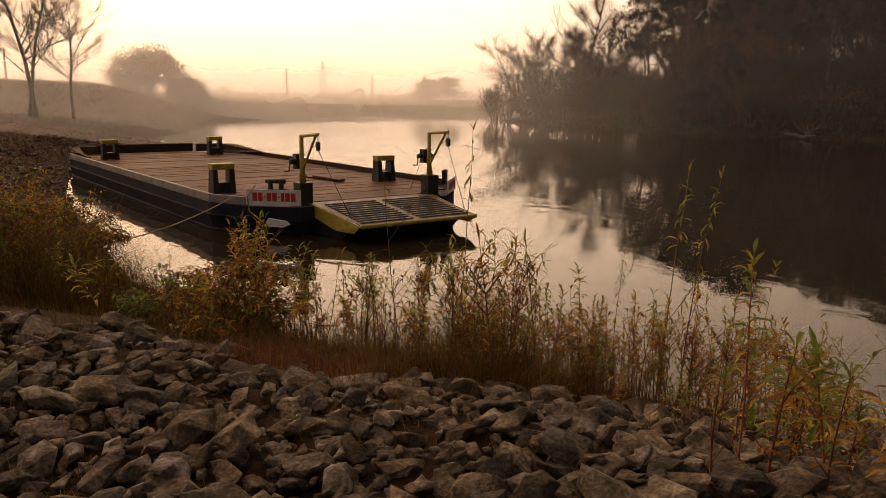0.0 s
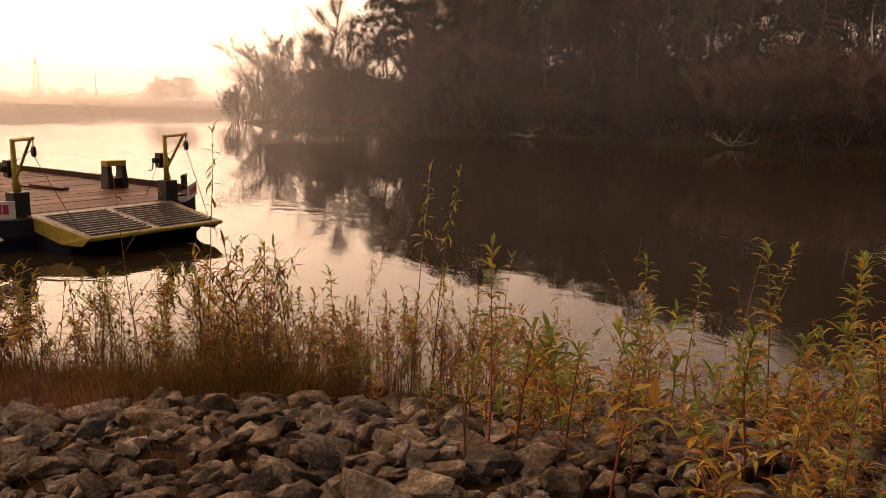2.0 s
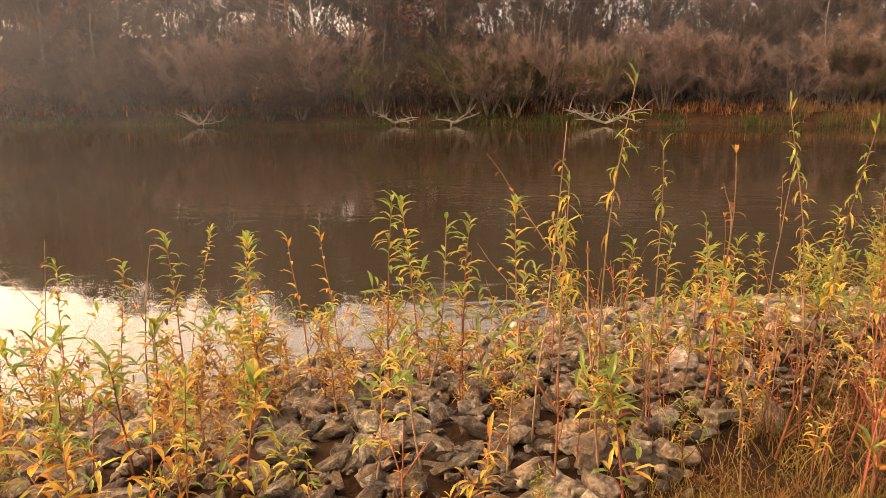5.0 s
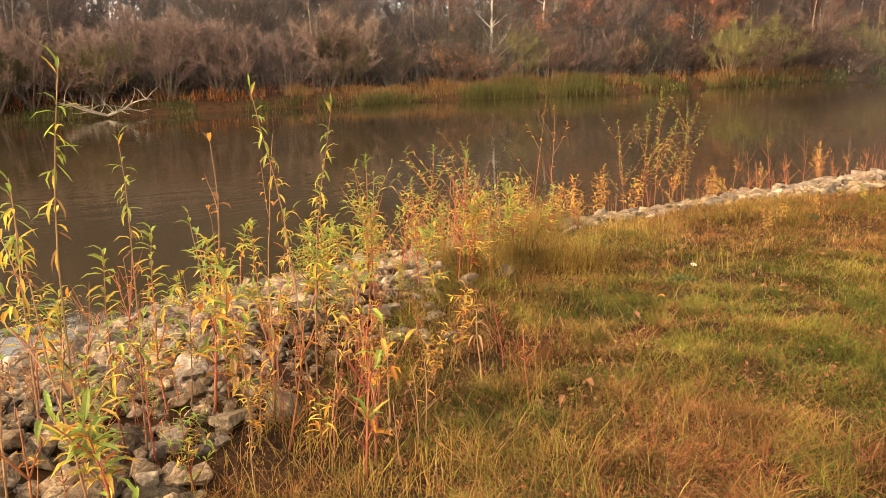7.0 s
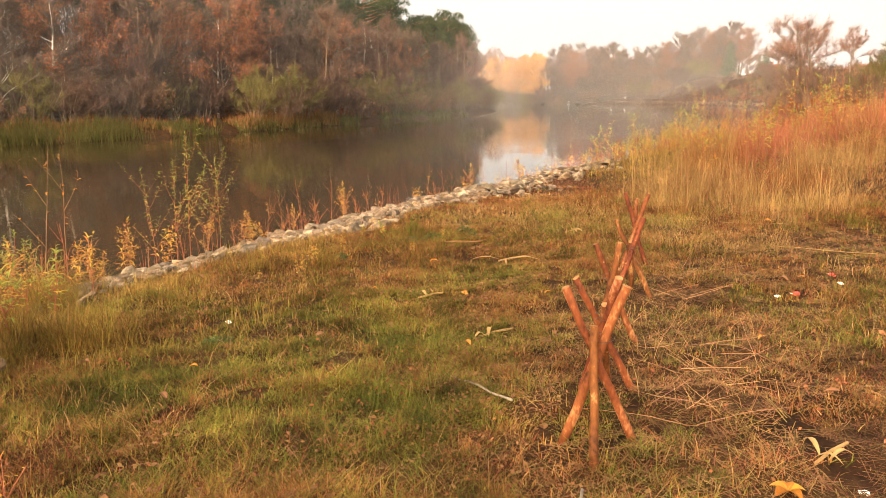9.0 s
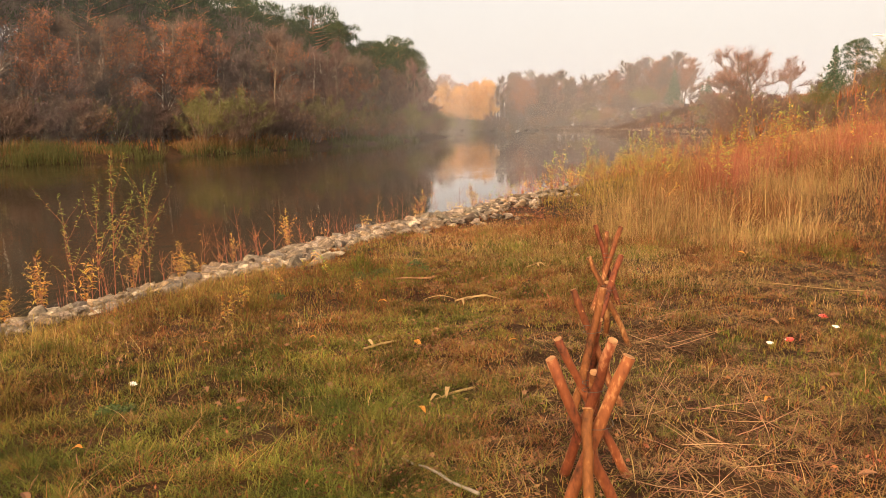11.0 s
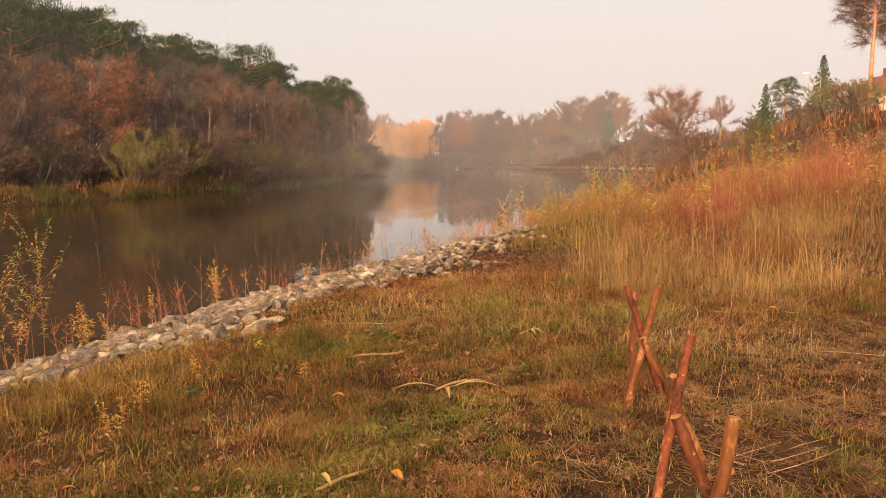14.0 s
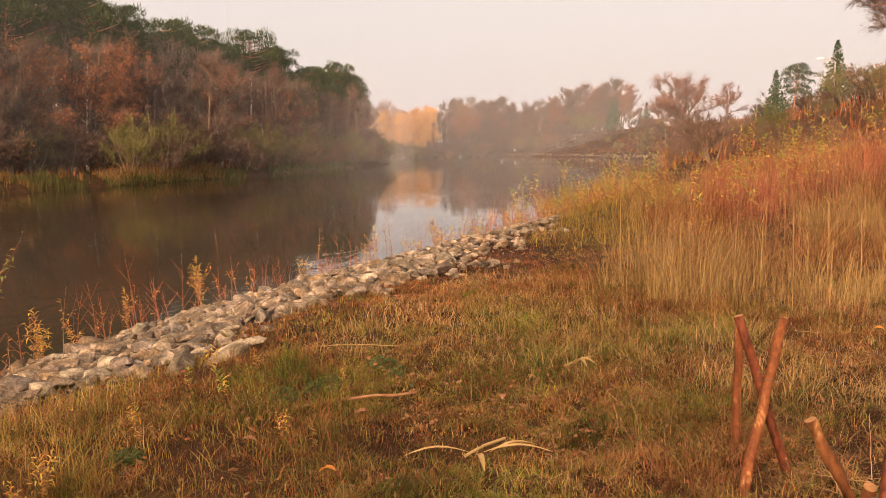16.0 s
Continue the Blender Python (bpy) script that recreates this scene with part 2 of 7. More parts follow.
wt.links.new(wp.outputs[0], wb.inputs["Normal"])


# ---- mesh helpers ----
class Bag:
    """Collects corners and faces for one mesh."""

    def __init__(self):
        self.v, self.f, self.n = [], [], 0

    def add(self, verts, faces):
        self.v.append(np.asarray(verts, float).reshape(-1, 3))
        self.f.extend(tuple(i + self.n for i in q) for q in faces)
        self.n += len(self.v[-1])

    def tube(self, path, radii, sides=6, cap=True):
        path = [Vector(p) for p in path]
        rings = []
        for i, p in enumerate(path):
            d = (path[min(i + 1, len(path) - 1)] - path[max(i - 1, 0)]).normalized()
            a = d.cross(Vector((0, 0, 1)) if abs(d.z) < 0.9 else Vector((1, 0, 0))).normalized()
            b = d.cross(a)
            r = radii[i] if hasattr(radii, "__len__") else radii
            rings.append([p + (a * math.cos(2 * math.pi * k / sides) + b * math.sin(2 * math.pi * k / sides)) * r for k in range(sides)])
        faces = [(i * sides + k, i * sides + (k + 1) % sides, (i + 1) * sides + (k + 1) % sides, (i + 1) * sides + k)
                 for i in range(len(path) - 1) for k in range(sides)]
        if cap:
            faces += [tuple(range(sides))[::-1], tuple((len(path) - 1) * sides + k for k in range(sides))]
        self.add([c for r in rings for c in r], faces)

    def box(self, lo, hi, m=None):
        x0, y0, z0 = lo
        x1, y1, z1 = hi
        c = [Vector(p) for p in ((x0, y0, z0), (x1, y0, z0), (x1, y1, z0), (x0, y1, z0), (x0, y0, z1), (x1, y0, z1), (x1, y1, z1), (x0, y1, z1))]
        if m is not None:
            c = [m @ p for p in c]
        self.add(c, [(3, 2, 1, 0), (4, 5, 6, 7), (0, 1, 5, 4), (1, 2, 6, 5), (2, 3, 7, 6), (3, 0, 4, 7)])

    def prism(self, outline, z0, z1):
        k = len(outline)
        self.add([(x, y, z0) for x, y in outline] + [(x, y, z1) for x, y in outline],
                 [tuple(range(k))[::-1], tuple(range(k, 2 * k))] + [(i, (i + 1) % k, k + (i + 1) % k, k + i) for i in range(k)])

    def mesh(self, name, mat, smooth=False):
        me = bpy.data.meshes.new(name)
        me.from_pydata(np.concatenate(self.v) if self.v else [], [], self.f)
        for m in (mat if isinstance(mat, (list, tuple)) else [mat]):
            me.materials.append(m)
        if smooth:
            me.polygons.foreach_set("use_smooth", [True] * len(me.polygons))
        me.update()
        return me


def part(name, bag, mat, parent, label="", smooth=False, bevel=0.0):
    ob = new(name, bag.mesh(name, mat, smooth))
    ob.parent = parent
    if label:
        tagged(ob, label)
    if bevel:
        m = ob.modifiers.new("bevel", "BEVEL")
        m.width, m.segments, m.limit_method = bevel, 2, "ANGLE"
    return ob


def thing(name, label, category, m=None, group="", kind=""):
    ob = new(name)
    ob.empty_display_size = 0.2
    if m is not None:
        ob.matrix_world = m
    return tagged(ob, label, category, group, kind)


def blades(rng, base, height, width, lean, bend=0.5):
    """Grass blades at the bases (n,3): two quads and a tip each, as corners and faces in arrays."""
    n = len(base)
    a = rng.uniform(0, 2 * math.pi, n)
    side = np.stack([-np.sin(a), np.cos(a), np.zeros(n)], 1) * (width / 2)[:, None]
    tilt = np.stack([np.cos(a), np.sin(a), np.zeros(n)], 1) * lean[:, None]
    up = np.zeros((n, 3))
    up[:, 2] = height
    mid = base + up * 0.55 + tilt * (0.55 * (1 - bend))[:, None] if hasattr(bend, "__len__") else base + up * 0.55 + tilt * 0.55 * (1 - bend)
    tip = base + up + tilt
    v = np.stack([base - side, base + side, mid + side * 0.8, mid - side * 0.8, tip], 1).reshape(-1, 3)
    i = np.arange(n)[:, None] * 5
    return v, i + np.array([[0, 1, 2, 3]]), i + np.array([[3, 2, 4]])


def blade_object(name, sets, mat, label, category):
    """One mesh of blades, of kind stuff."""
    vs, q, t, off = [], [], [], 0
    for v, fq, ft in sets:
        vs.append(v)
        q.append(fq + off)
        t.append(ft + off)
        off += len(v)
    v, q, t = np.concatenate(vs), np.concatenate(q), np.concatenate(t)
    me = bpy.data.meshes.new(name)
    me.vertices.add(len(v))
    me.vertices.foreach_set("co", v.ravel())
    loops = np.concatenate([q.ravel(), t.ravel()])
    me.loops.add(len(loops))
    me.loops.foreach_set("vertex_index", loops.astype(np.int32))
    starts = np.concatenate([np.arange(len(q)) * 4, len(q) * 4 + np.arange(len(t)) * 3])
    me.polygons.add(len(starts))
    me.polygons.foreach_set("loop_start", starts.astype(np.int32))
    me.materials.append(mat)
    me.update(calc_edges=True)
    me.validate()
    return tagged(new(name, me), label, category, "", "stuff")


# ---- plan: the river's outline ----
NEAR = [(-110, 230), (-140, 150), (-146, 90), (-138, 52), (-112, 31), (-101, 19.5), (-92, 15), (-71, 11.5), (-62, 5.6), (-54, 8.0), (-46, 4.6), (-38, 1.3), (-28, 0.6), (-20, 0.9), (-14.5, 1.2),
        (-10.3, 2.6), (-7, 5.0), (-5, 6.6), (-2.6, 8.6), (0, 10.1), (5, 11.0), (13, 11.5), (17, 10.7), (22, 9.9), (30, 9.7), (40, 9.6), (52, 10.2), (65, 11.2), (100, 13.2),
        (140, 15), (180, 24), (225, 48), (262, 85), (292, 150), (320, 260)]
FAR = [(285, 260), (262, 190), (225, 130), (182, 92), (152, 73), (126, 67), (100, 62), (78, 60), (50, 58.5), (34, 63), (15, 65), (-5, 66), (-25, 63), (-45, 60), (-60, 56), (-76, 57), (-100, 61),
       (-113, 92), (-100, 150), (-75, 230)]
RING = np.array(NEAR + FAR, float)


def river_distance(x, y):
    """Distance to the water's edge, over land above 0, and whether the nearest edge is the far bank's."""
    x, y = np.asarray(x, float), np.asarray(y, float)
    best, far = np.full(x.shape, 1e9), np.zeros(x.shape, bool)
    inside = np.zeros(x.shape, bool)
    k = len(RING)
    for i in range(k):
        (ax, ay), (bx, by) = RING[i], RING[(i + 1) % k]
        dx, dy = bx - ax, by - ay
        s = np.clip(((x - ax) * dx + (y - ay) * dy) / (dx * dx + dy * dy), 0, 1)
        d = np.hypot(x - ax - s * dx, y - ay - s * dy)
        closer = d < best
        best = np.where(closer, d, best)
        far = np.where(closer, len(NEAR) - 1 <= i < k - 1, far)
        inside ^= ((ay > y) != (by > y)) & (x < dx * (y - ay) / (by - ay + 1e-12) + ax)
    return np.where(inside, -best, best), far


def smooth(a, b, x):
    s = np.clip((x - a) / (b - a), 0, 1)
    return s * s * (3 - 2 * s)


def waves(x, y):
    return (np.sin(x * 0.9 + 1.3) * np.cos(y * 0.8) + 0.6 * np.sin(x * 2.1 + y * 1.7) + 0.5 * np.cos(y * 2.6 - x * 1.2 + 2)) / 2.1


def land(x, y):
    """Height of the ground."""
    x, y = np.asarray(x, float), np.asarray(y, float)
    d, far = river_distance(x, y)
    width = 4.9 + 6 * smooth(-8, -16, x) - 1.2 * smooth(11, 20, x)
    back = d + 2.2 * smooth(11, 24, x) * smooth(110, 60, x)
    near = 1.62 * np.clip(d / width, 0, 1) ** (0.9 - 0.32 * smooth(-1, 2.5, x)) + 0.05 * waves(x, y) * smooth(1, 5, d) + 0.8 * smooth(-14, -40, x) * smooth(8, 30, d)
    far_right = smooth(18, 85, x)
    hill = smooth(12, 22, x) * (0.9 * smooth(7, 12, back) * (1 - far_right) + 6.4 * smooth(10 - 7 * far_right, 46 - 26 * far_right, back) * (0.28 + 0.72 * far_right))
    dike = 2.6 * smooth(-80, -98, x) * smooth(24, 6, y) * smooth(-190, -150, x)
    lumps = 0.022 * (np.sin(x * 17 + 2 * np.sin(y * 7)) * np.cos(y * 15 + 2 * np.sin(x * 6.1)) + 0.7 * np.sin(x * 8.3 + y * 9.1 + 1.5 * np.sin(y * 5)))
    hill = hill * smooth(78, 52, y) * (1 - 0.2 * smooth(126, 104, x) * smooth(40, 60, x))
    near = near + hill + dike + lumps * smooth(4.0, 5.5, d)
    wood = smooth(-112, -90, x) * smooth(185, 150, x)
    away = np.minimum(d, 3) * 0.32 + 0.06 * waves(x, y) + wood * 9.0 * smooth(5, 48, d) + 1.6 * smooth(5, 20, d) * (1 - wood)
    z = np.where(far, away, near)
    return np.where(d < 0, np.maximum(d, -4) * 0.32, z)


def spot(x, y):
    return Vector((x, y, float(land(np.array([x]), np.array([y]))[0])))


# ---- ground and water ----
def steps(lo, hi, fine_lo, fine_hi, s0, grow):
    a = list(np.arange(fine_lo, fine_hi, s0))
    s, p = s0, fine_hi
    while p < hi:
        a.append(p)
        s *= grow
        p += s
    a.append(hi)
    s, p = s0 * grow, fine_lo - s0
    while p > lo:
        a.insert(0, p)
        s *= grow
        p -= s
    a.insert(0, lo)
    return np.array(a)


gx, gy = steps(-3000, 3000, -3, 15, 0.16, 1.045), steps(-3000, 3000, -1.5, 8, 0.16, 1.055)
X, Y = np.meshgrid(gx, gy)
Z = land(X, Y)
nx, ny = len(gx), len(gy)
me = bpy.data.meshes.new("ground")
idx = np.arange(nx * ny).reshape(ny, nx)
quads = np.stack([idx[:-1, :-1], idx[:-1, 1:], idx[1:, 1:], idx[1:, :-1]], -1).reshape(-1, 4)
me.from_pydata(np.stack([X, Y, Z], -1).reshape(-1, 3), [], quads.tolist())
me.polygons.foreach_set("use_smooth", [True] * len(me.polygons))
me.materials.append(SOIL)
tagged(new("ground", me), "autumn riverbank ground of soil and sparse grass", "ground", "", "structure")
b = Bag()
b.add([(x, y, 0) for x, y in ((-260, -30), (420, -30), (420, 320), (-260, 320))], [(0, 1, 2, 3)])
tagged(new("water", b.mesh("water", WATER)), "dark calm river with faint ripples", "river", "", "structure")


# ---- ferry ----
def ferry():
    fx = Matrix.Translation((-18.45, 7.3, 0)) @ pose(0, 0, 0, 0, 0, 9)
    f = thing("ferry", "moored flat river ferry with navy hull and worn plank deck", "ferry", fx)
    half = [(-19.1, 2.1), (-18.2, 3.05), (-17.4, 3.55), (-1.6, 3.55), (-0.5, 3.05), (0.4, 2.1)]
    outline = [(s, -w) for s, w in half] + [(s, w) for s, w in reversed(half)]
    b = Bag()
    k = len(outline)
    lower = [(-9.35 + (s + 9.35) * 0.975, w * 0.95) for s, w in outline]
    b.add([(s, w, -0.3) for s, w in lower] + [(s, w, 0.3) for s, w in outline] + [(s, w, 0.66) for s, w in outline],
          [tuple(range(k))[::-1], tuple(range(2 * k, 3 * k))] + [(j * k + i, j * k + (i + 1) % k, (j + 1) * k + (i + 1) % k, (j + 1) * k + i) for j in range(2) for i in range(k)])
    b.add([(0.3, -1.7, -0.3), (1.0, -1.6, -0.3), (1.75, -1.55, 0.3), (0.3, -1.7, 0.52), (0.3, 1.7, -0.3), (1.0, 1.6, -0.3), (1.75, 1.55, 0.3), (0.3, 1.7, 0.52)],
          [(0, 1, 2, 3), (7, 6, 5, 4), (1, 5, 6, 2), (2, 6, 7, 3), (0, 4, 5, 1)])
    part("hull", b, HULL, f, "navy blue steel hull with dull scuffs", bevel=0.02)
    for side in (-1, 1):
        for z in (0.02, 0.36):
            b = Bag()
            b.tube([(-18.0, side * 3.2, z), (-17.3, side * 3.57, z), (-9, side * 3.58, z), (-1.7, side * 3.57, z), (-0.9, side * 3.3, z)], 0.035, 6)
            part("rubbing_rail", b, HULL, f, smooth=True)
        b = Bag()
        path = [(-18.1, 3.02), (-17.35, 3.5), (-12, 3.52), (-6, 3.52), (-1.65, 3.5), (-0.62, 3.02)]
        for (s0, w0), (s1, w1) in zip(path, path[1:]):
            n = Vector((w0 - w1, s1 - s0, 0)).normalized() * 0.05 * side
            p0, p1 = Vector((s0, side * w0, 0)), Vector((s1, side * w1, 0))
            q = [p0 - n, p1 - n, p1 + n, p0 + n]
            b.add([c + Vector((0, 0, z)) for z in (0.66, 0.86) for c in q], [(3, 2, 1, 0), (4, 5, 6, 7), (0, 1, 5, 4), (1, 2, 6, 5), (2, 3, 7, 6), (3, 0, 4, 7)])
        part("gunwale", b, CHALK if side < 0 else RUSTED, f, "chalky white gunwale strip" if side < 0 else "dark rusted gunwale", bevel=0.015)
    # deck
    rng = random.Random(3)
    s = -18.9
    while s < 0.1:
        wd = 0.29 + rng.uniform(-0.02, 0.03)
        w = 3.44 if -17.2 < s < -1.9 else 2.9 if -17.9 < s < -0.9 else 2.05
        b = Bag()
        b.box((s, -w, 0.662), (s + wd - 0.004, w, 0.70 + rng.uniform(-0.006, 0.008)))
        part("deck_plank", b, DECK, f)
        s += wd
    # rising ends of the bulwark at the stern
    for side in (-1, 1):
        b = Bag()
        b.add([(-19.0, side * 2.2, 0.7), (-18.1, side * 3.05, 0.7), (-14.6, side * 3.46, 0.86), (-14.6, side * 3.46, 0.9), (-17.3, side * 3.5, 1.04), (-18.2, side * 3.02, 1.06), (-19.0, side * 2.2, 1.02),
               (-18.9, side * 2.12, 0.7), (-18.05, side * 2.95, 0.7), (-14.6, side * 3.36, 0.86), (-14.6, side * 3.36, 0.9), (-17.3, side * 3.4, 1.04), (-18.1, side * 2.93, 1.06), (-18.9, side * 2.12, 1.02)],
              [(0, 1, 5, 6), (1, 2, 3, 4, 5), (13, 12, 8, 7), (12, 11, 10, 9, 8), (6, 5, 12, 13), (5, 4, 11, 12), (4, 3, 10, 11)])
        part("bulwark", b, RUSTED, f, "dark rusted stern bulwark")
    b = Bag()
    b.box((-19.4, -2.1, 0.66), (-19.25, 2.1, 0.98))
    b.tube([(-19.32, -2.1, 1.0), (-19.32, 2.1, 1.0)], 0.045, 8)
    part("stern_ramp", b, RUSTED, f, "raised rusted stern ramp")
    # portal boxes
    for s, w in ((-2.95, -2.72), (-3.35, 2.52), (-16.3, 2.05), (-15.5, -2.45)):
        b = Bag()
        for v in (-0.31, 0.14):
            b.add([(s - 0.2, w + v, 0.7), (s + 0.2, w + v, 0.7), (s + 0.2, w + v + 0.17, 0.7), (s - 0.2, w + v + 0.17, 0.7),
                   (s - 0.15, w + v + 0.02, 1.32), (s + 0.15, w + v + 0.02, 1.32), (s + 0.15, w + v + 0.15, 1.32), (s - 0.15, w + v + 0.15, 1.32)],
                  [(3, 2, 1, 0), (4, 5, 6, 7), (0, 1, 5, 4), (1, 2, 6, 5), (2, 3, 7, 6), (3, 0, 4, 7)])
        b.box((s - 0.1, w - 0.2, 0.72), (s + 0.1, w + 0.2, 0.98))
        g = part("mooring_box", b, BLACK, f, "black steel mooring box with a yellow cap", bevel=0.012)
        b = Bag()
        b.box((s - 0.16, w - 0.3, 1.322), (s + 0.16, w + 0.3, 1.47))
        part("cap", b, YELLOW, g, "faded yellow cap", bevel=0.015)
    # corner plates, small bitts
    for side in (-1, 1):
        p0, p1 = Vector((-0.5, side * 3.07, 0)), Vector((0.42, side * 2.12, 0))
        n = Vector((0.72, side * 0.69, 0)) * 0.03
        b = Bag()
        q = [p0, p1, p1 + n, p0 + n]
        b.add([c + Vector((0, 0, z)) for z in (0.70, 1.06) for c in q], [(3, 2, 1, 0), (4, 5, 6, 7), (0, 1, 5, 4), (1, 2, 6, 5), (2, 3, 7, 6), (3, 0, 4, 7)])
        pl = part("name_plate", b, WHITE, f, "white painted plate with red lettering bars")
        d = (p1 - p0).normalized()
        x = 0.16
        start = p0 if side < 0 else p1
        dd = d if side < 0 else -d
        for wid in (0.11, 0.11, 0.05, 0.11, 0.11, 0.05, 0.08, 0.11, 0.11):
            b = Bag()
            tall = 0.2 if wid > 0.06 else 0.035
            c0, c1 = start + dd * x + n * 1.05, start + dd * (x + wid) + n * 1.05
            b.add([c + Vector((0, 0, z)) for z in (0.89 - tall / 2, 0.89 + tall / 2) for c in (c0, c1, c1 + n * 0.15, c0 + n * 0.15)],
                  [(3, 2, 1, 0), (4, 5, 6, 7), (0, 1, 5, 4), (1, 2, 6, 5), (2, 3, 7, 6), (3, 0, 4, 7)])
            part("lettering_bar", b, RED, pl, "red bar")
            x += wid + 0.025
        mid = (p0 + p1) / 2 - n * 6
        b = Bag()
        for v in (-0.13, 0.13):
            c = mid + d * v
            b.tube([(c.x, c.y, 0.9), (c.x, c.y, 1.28)], 0.06, 10)
        c0, c1 = mid - d * 0.24, mid + d * 0.24
        b.tube([(c0.x, c0.y, 1.24), (c1.x, c1.y, 1.24)], 0.055, 8)
        b.tube([(c0.x, c0.y, 1.02), (c1.x, c1.y, 1.02)], 0.045, 8)
        part("bitt", b, BLACK, f, "black double mooring bitt", smooth=True)
    # davits
    for side, lean in ((-1, 0.05), (1, 0.05)):
        w = side * 1.85
        b = Bag()
        b.box((-0.18, w - 0.17, 0.7), (0.18, w + 0.17, 1.2))
        dv = part("davit", b, BLACK, f, "yellow steel davit in a black socket with a hand winch", bevel=0.015)
        b = Bag()
        b.tube([(0, w, 1.2), (-0.03, w, 1.5), (-0.04, w, 2.3)], [0.085, 0.06, 0.05], 10)
        part("post", b, YELLOW, dv, smooth=True)
        b = Bag()
        b.tube([(-0.08, w, 2.28), (0.82, w, 2.36)], 0.038, 8)
        part("arm", b, YELLOW, dv)
        b = Bag()
        b.tube([(-0.02, w, 1.45), (0.70, w, 2.33)], 0.03, 8)
        part("brace", b, YELLOW, dv)
        b = Bag()
        b.box((-0.32, w - 0.1, 1.5), (-0.12, w + 0.1, 1.86))
        b.tube([(-0.22, w - 0.22, 1.68), (-0.22, w + 0.22, 1.68)], 0.07, 10)
        b.tube([(-0.22, w - 0.22, 1.68), (-0.22, w - 0.25, 1.45), (-0.22, w - 0.37, 1.45)], 0.018, 6)
        part("winch", b, BLACK, dv, "black hand winch with a crank")
        b = Bag()
        b.tube([(0.8, w, 2.34), (0.8, w, 2.2)], 0.012, 6)
        b.add([(0.8 + 0.055 * math.cos(a), w + t, 2.09 + 0.11 * math.sin(a)) for t in (-0.035, 0.035) for a in [j * math.pi / 5 for j in range(10)]],
              [tuple(range(10))[::-1], tuple(range(10, 20))] + [(j, (j + 1) % 10, 10 + (j + 1) % 10, 10 + j) for j in range(10)])
        part("pulley_block", b, BLACK, dv)
        b = Bag()
        b.tube([(0.8, w, 2.0), (1.85, w * 0.86, 0.52)], 0.008, 5)
        b.tube([(0.8, w, 2.15), (-0.2, w, 1.75)], 0.007, 5)
        b.tube([(-0.05, w, 2.05), (-0.22, w, 1.8), (-0.5, w - 0.3 * side, 0.75)], 0.007, 5)
        part("cable", b, CABLE, dv)
    # bow ramp
    b = Bag()
    b.add([(0.12, -1.72, 0.66), (2.25, -1.58, 0.36), (2.25, 1.58, 0.36), (0.12, 1.72, 0.66), (0.12, -1.72, 0.71), (2.25, -1.58, 0.43), (2.25, 1.58, 0.43), (0.12, 1.72, 0.71)],
          [(3, 2, 1, 0), (4, 5, 6, 7), (0, 1, 5, 4), (1, 2, 6, 5), (2, 3, 7, 6), (3, 0, 4, 7)])
    rp = part("bow_ramp", b, WORN, f, "worn steel loading ramp with raised treads and yellow edges", bevel=0.01)
    for side in (-1, 1):
        b = Bag()
        y0, y1 = side * 1.76, side * 1.62
        o = side * 0.03
        b.add([(0.1, y0, 0.72), (2.0, y1, 0.46), (2.3, y1, 0.42), (2.0, y1, 0.22), (1.3, side * 1.67, 0.2), (0.1, y0, 0.45), (0.1, y0 + o, 0.72), (2.0, y1 + o, 0.46), (2.3, y1 + o, 0.42), (2.0, y1 + o, 0.22),
               (1.3, side * 1.67 + o, 0.2), (0.1, y0 + o, 0.45)],
              [(0, 1, 2, 3, 4, 5), (11, 10, 9, 8, 7, 6)] + [(j, j + 6, (j + 1) % 6 + 6, (j + 1) % 6) for j in range(6)])
        part("ramp_cheek", b, YELLOW, rp, "yellow ramp side plate")
    b = Bag()
    b.tube([(2.27, -1.62, 0.4), (2.27, 1.62, 0.4)], 0.05, 8)
    part("ramp_lip", b, YELLOW, rp, "yellow ramp lip", smooth=True)
    for i in range(11):
        s = 0.4 + i * 0.165
        for w0, w1 in ((-1.5, -0.1), (0.1, 1.5)):
            b = Bag()
            z = 0.71 - (s - 0.12) * 0.1315 + 0.002
            b.box((s, w0, z), (s + 0.05, w1, z + 0.025))
            part("tread", b, WORN, rp)
    # anchor, planks on deck, mooring ropes
    b = Bag()
    b.add([(0.05, -2.75, 0.42), (0.3, -2.45, 0.36), (0.38, -2.38, 0.28), (0.3, -2.5, 0.22), (0.0, -2.85, 0.24), (0.12, -2.82, 0.42), (0.38, -2.52, 0.36), (0.45, -2.45, 0.28), (0.38, -2.57, 0.22), (0.08, -2.92, 0.24)],
          [(0, 1, 2, 3, 4), (9, 8, 7, 6, 5)] + [(j, j + 5, (j + 1) % 5 + 5, (j + 1) % 5) for j in range(5)])
    part("anchor_fluke", b, WHITE, f, "pale anchor fluke on the bow")
    b = Bag()
    b.tube([(-0.1, -3.0, 1.2), (0.0, -3.25, 0.95), (-0.05, -3.2, 0.6), (0.1, -2.95, 0.35)], 0.018, 6)
    part("rope", b, ROPE, f, "slack mooring rope")
    return f


ferry()


def loose_board(x, y, z, length, width, yaw, tilt=0):
    b = Bag()
    b.box((-length / 2, -width / 2, 0), (length / 2, width / 2, 0.04))
    ob = new("plank", b.mesh("plank", DECK))
    ob.matrix_world = pose(x, y, z, 0, tilt, yaw)
    return tagged(ob, "weathered loose plank lying on the ferry deck", "plank", "loose planks")


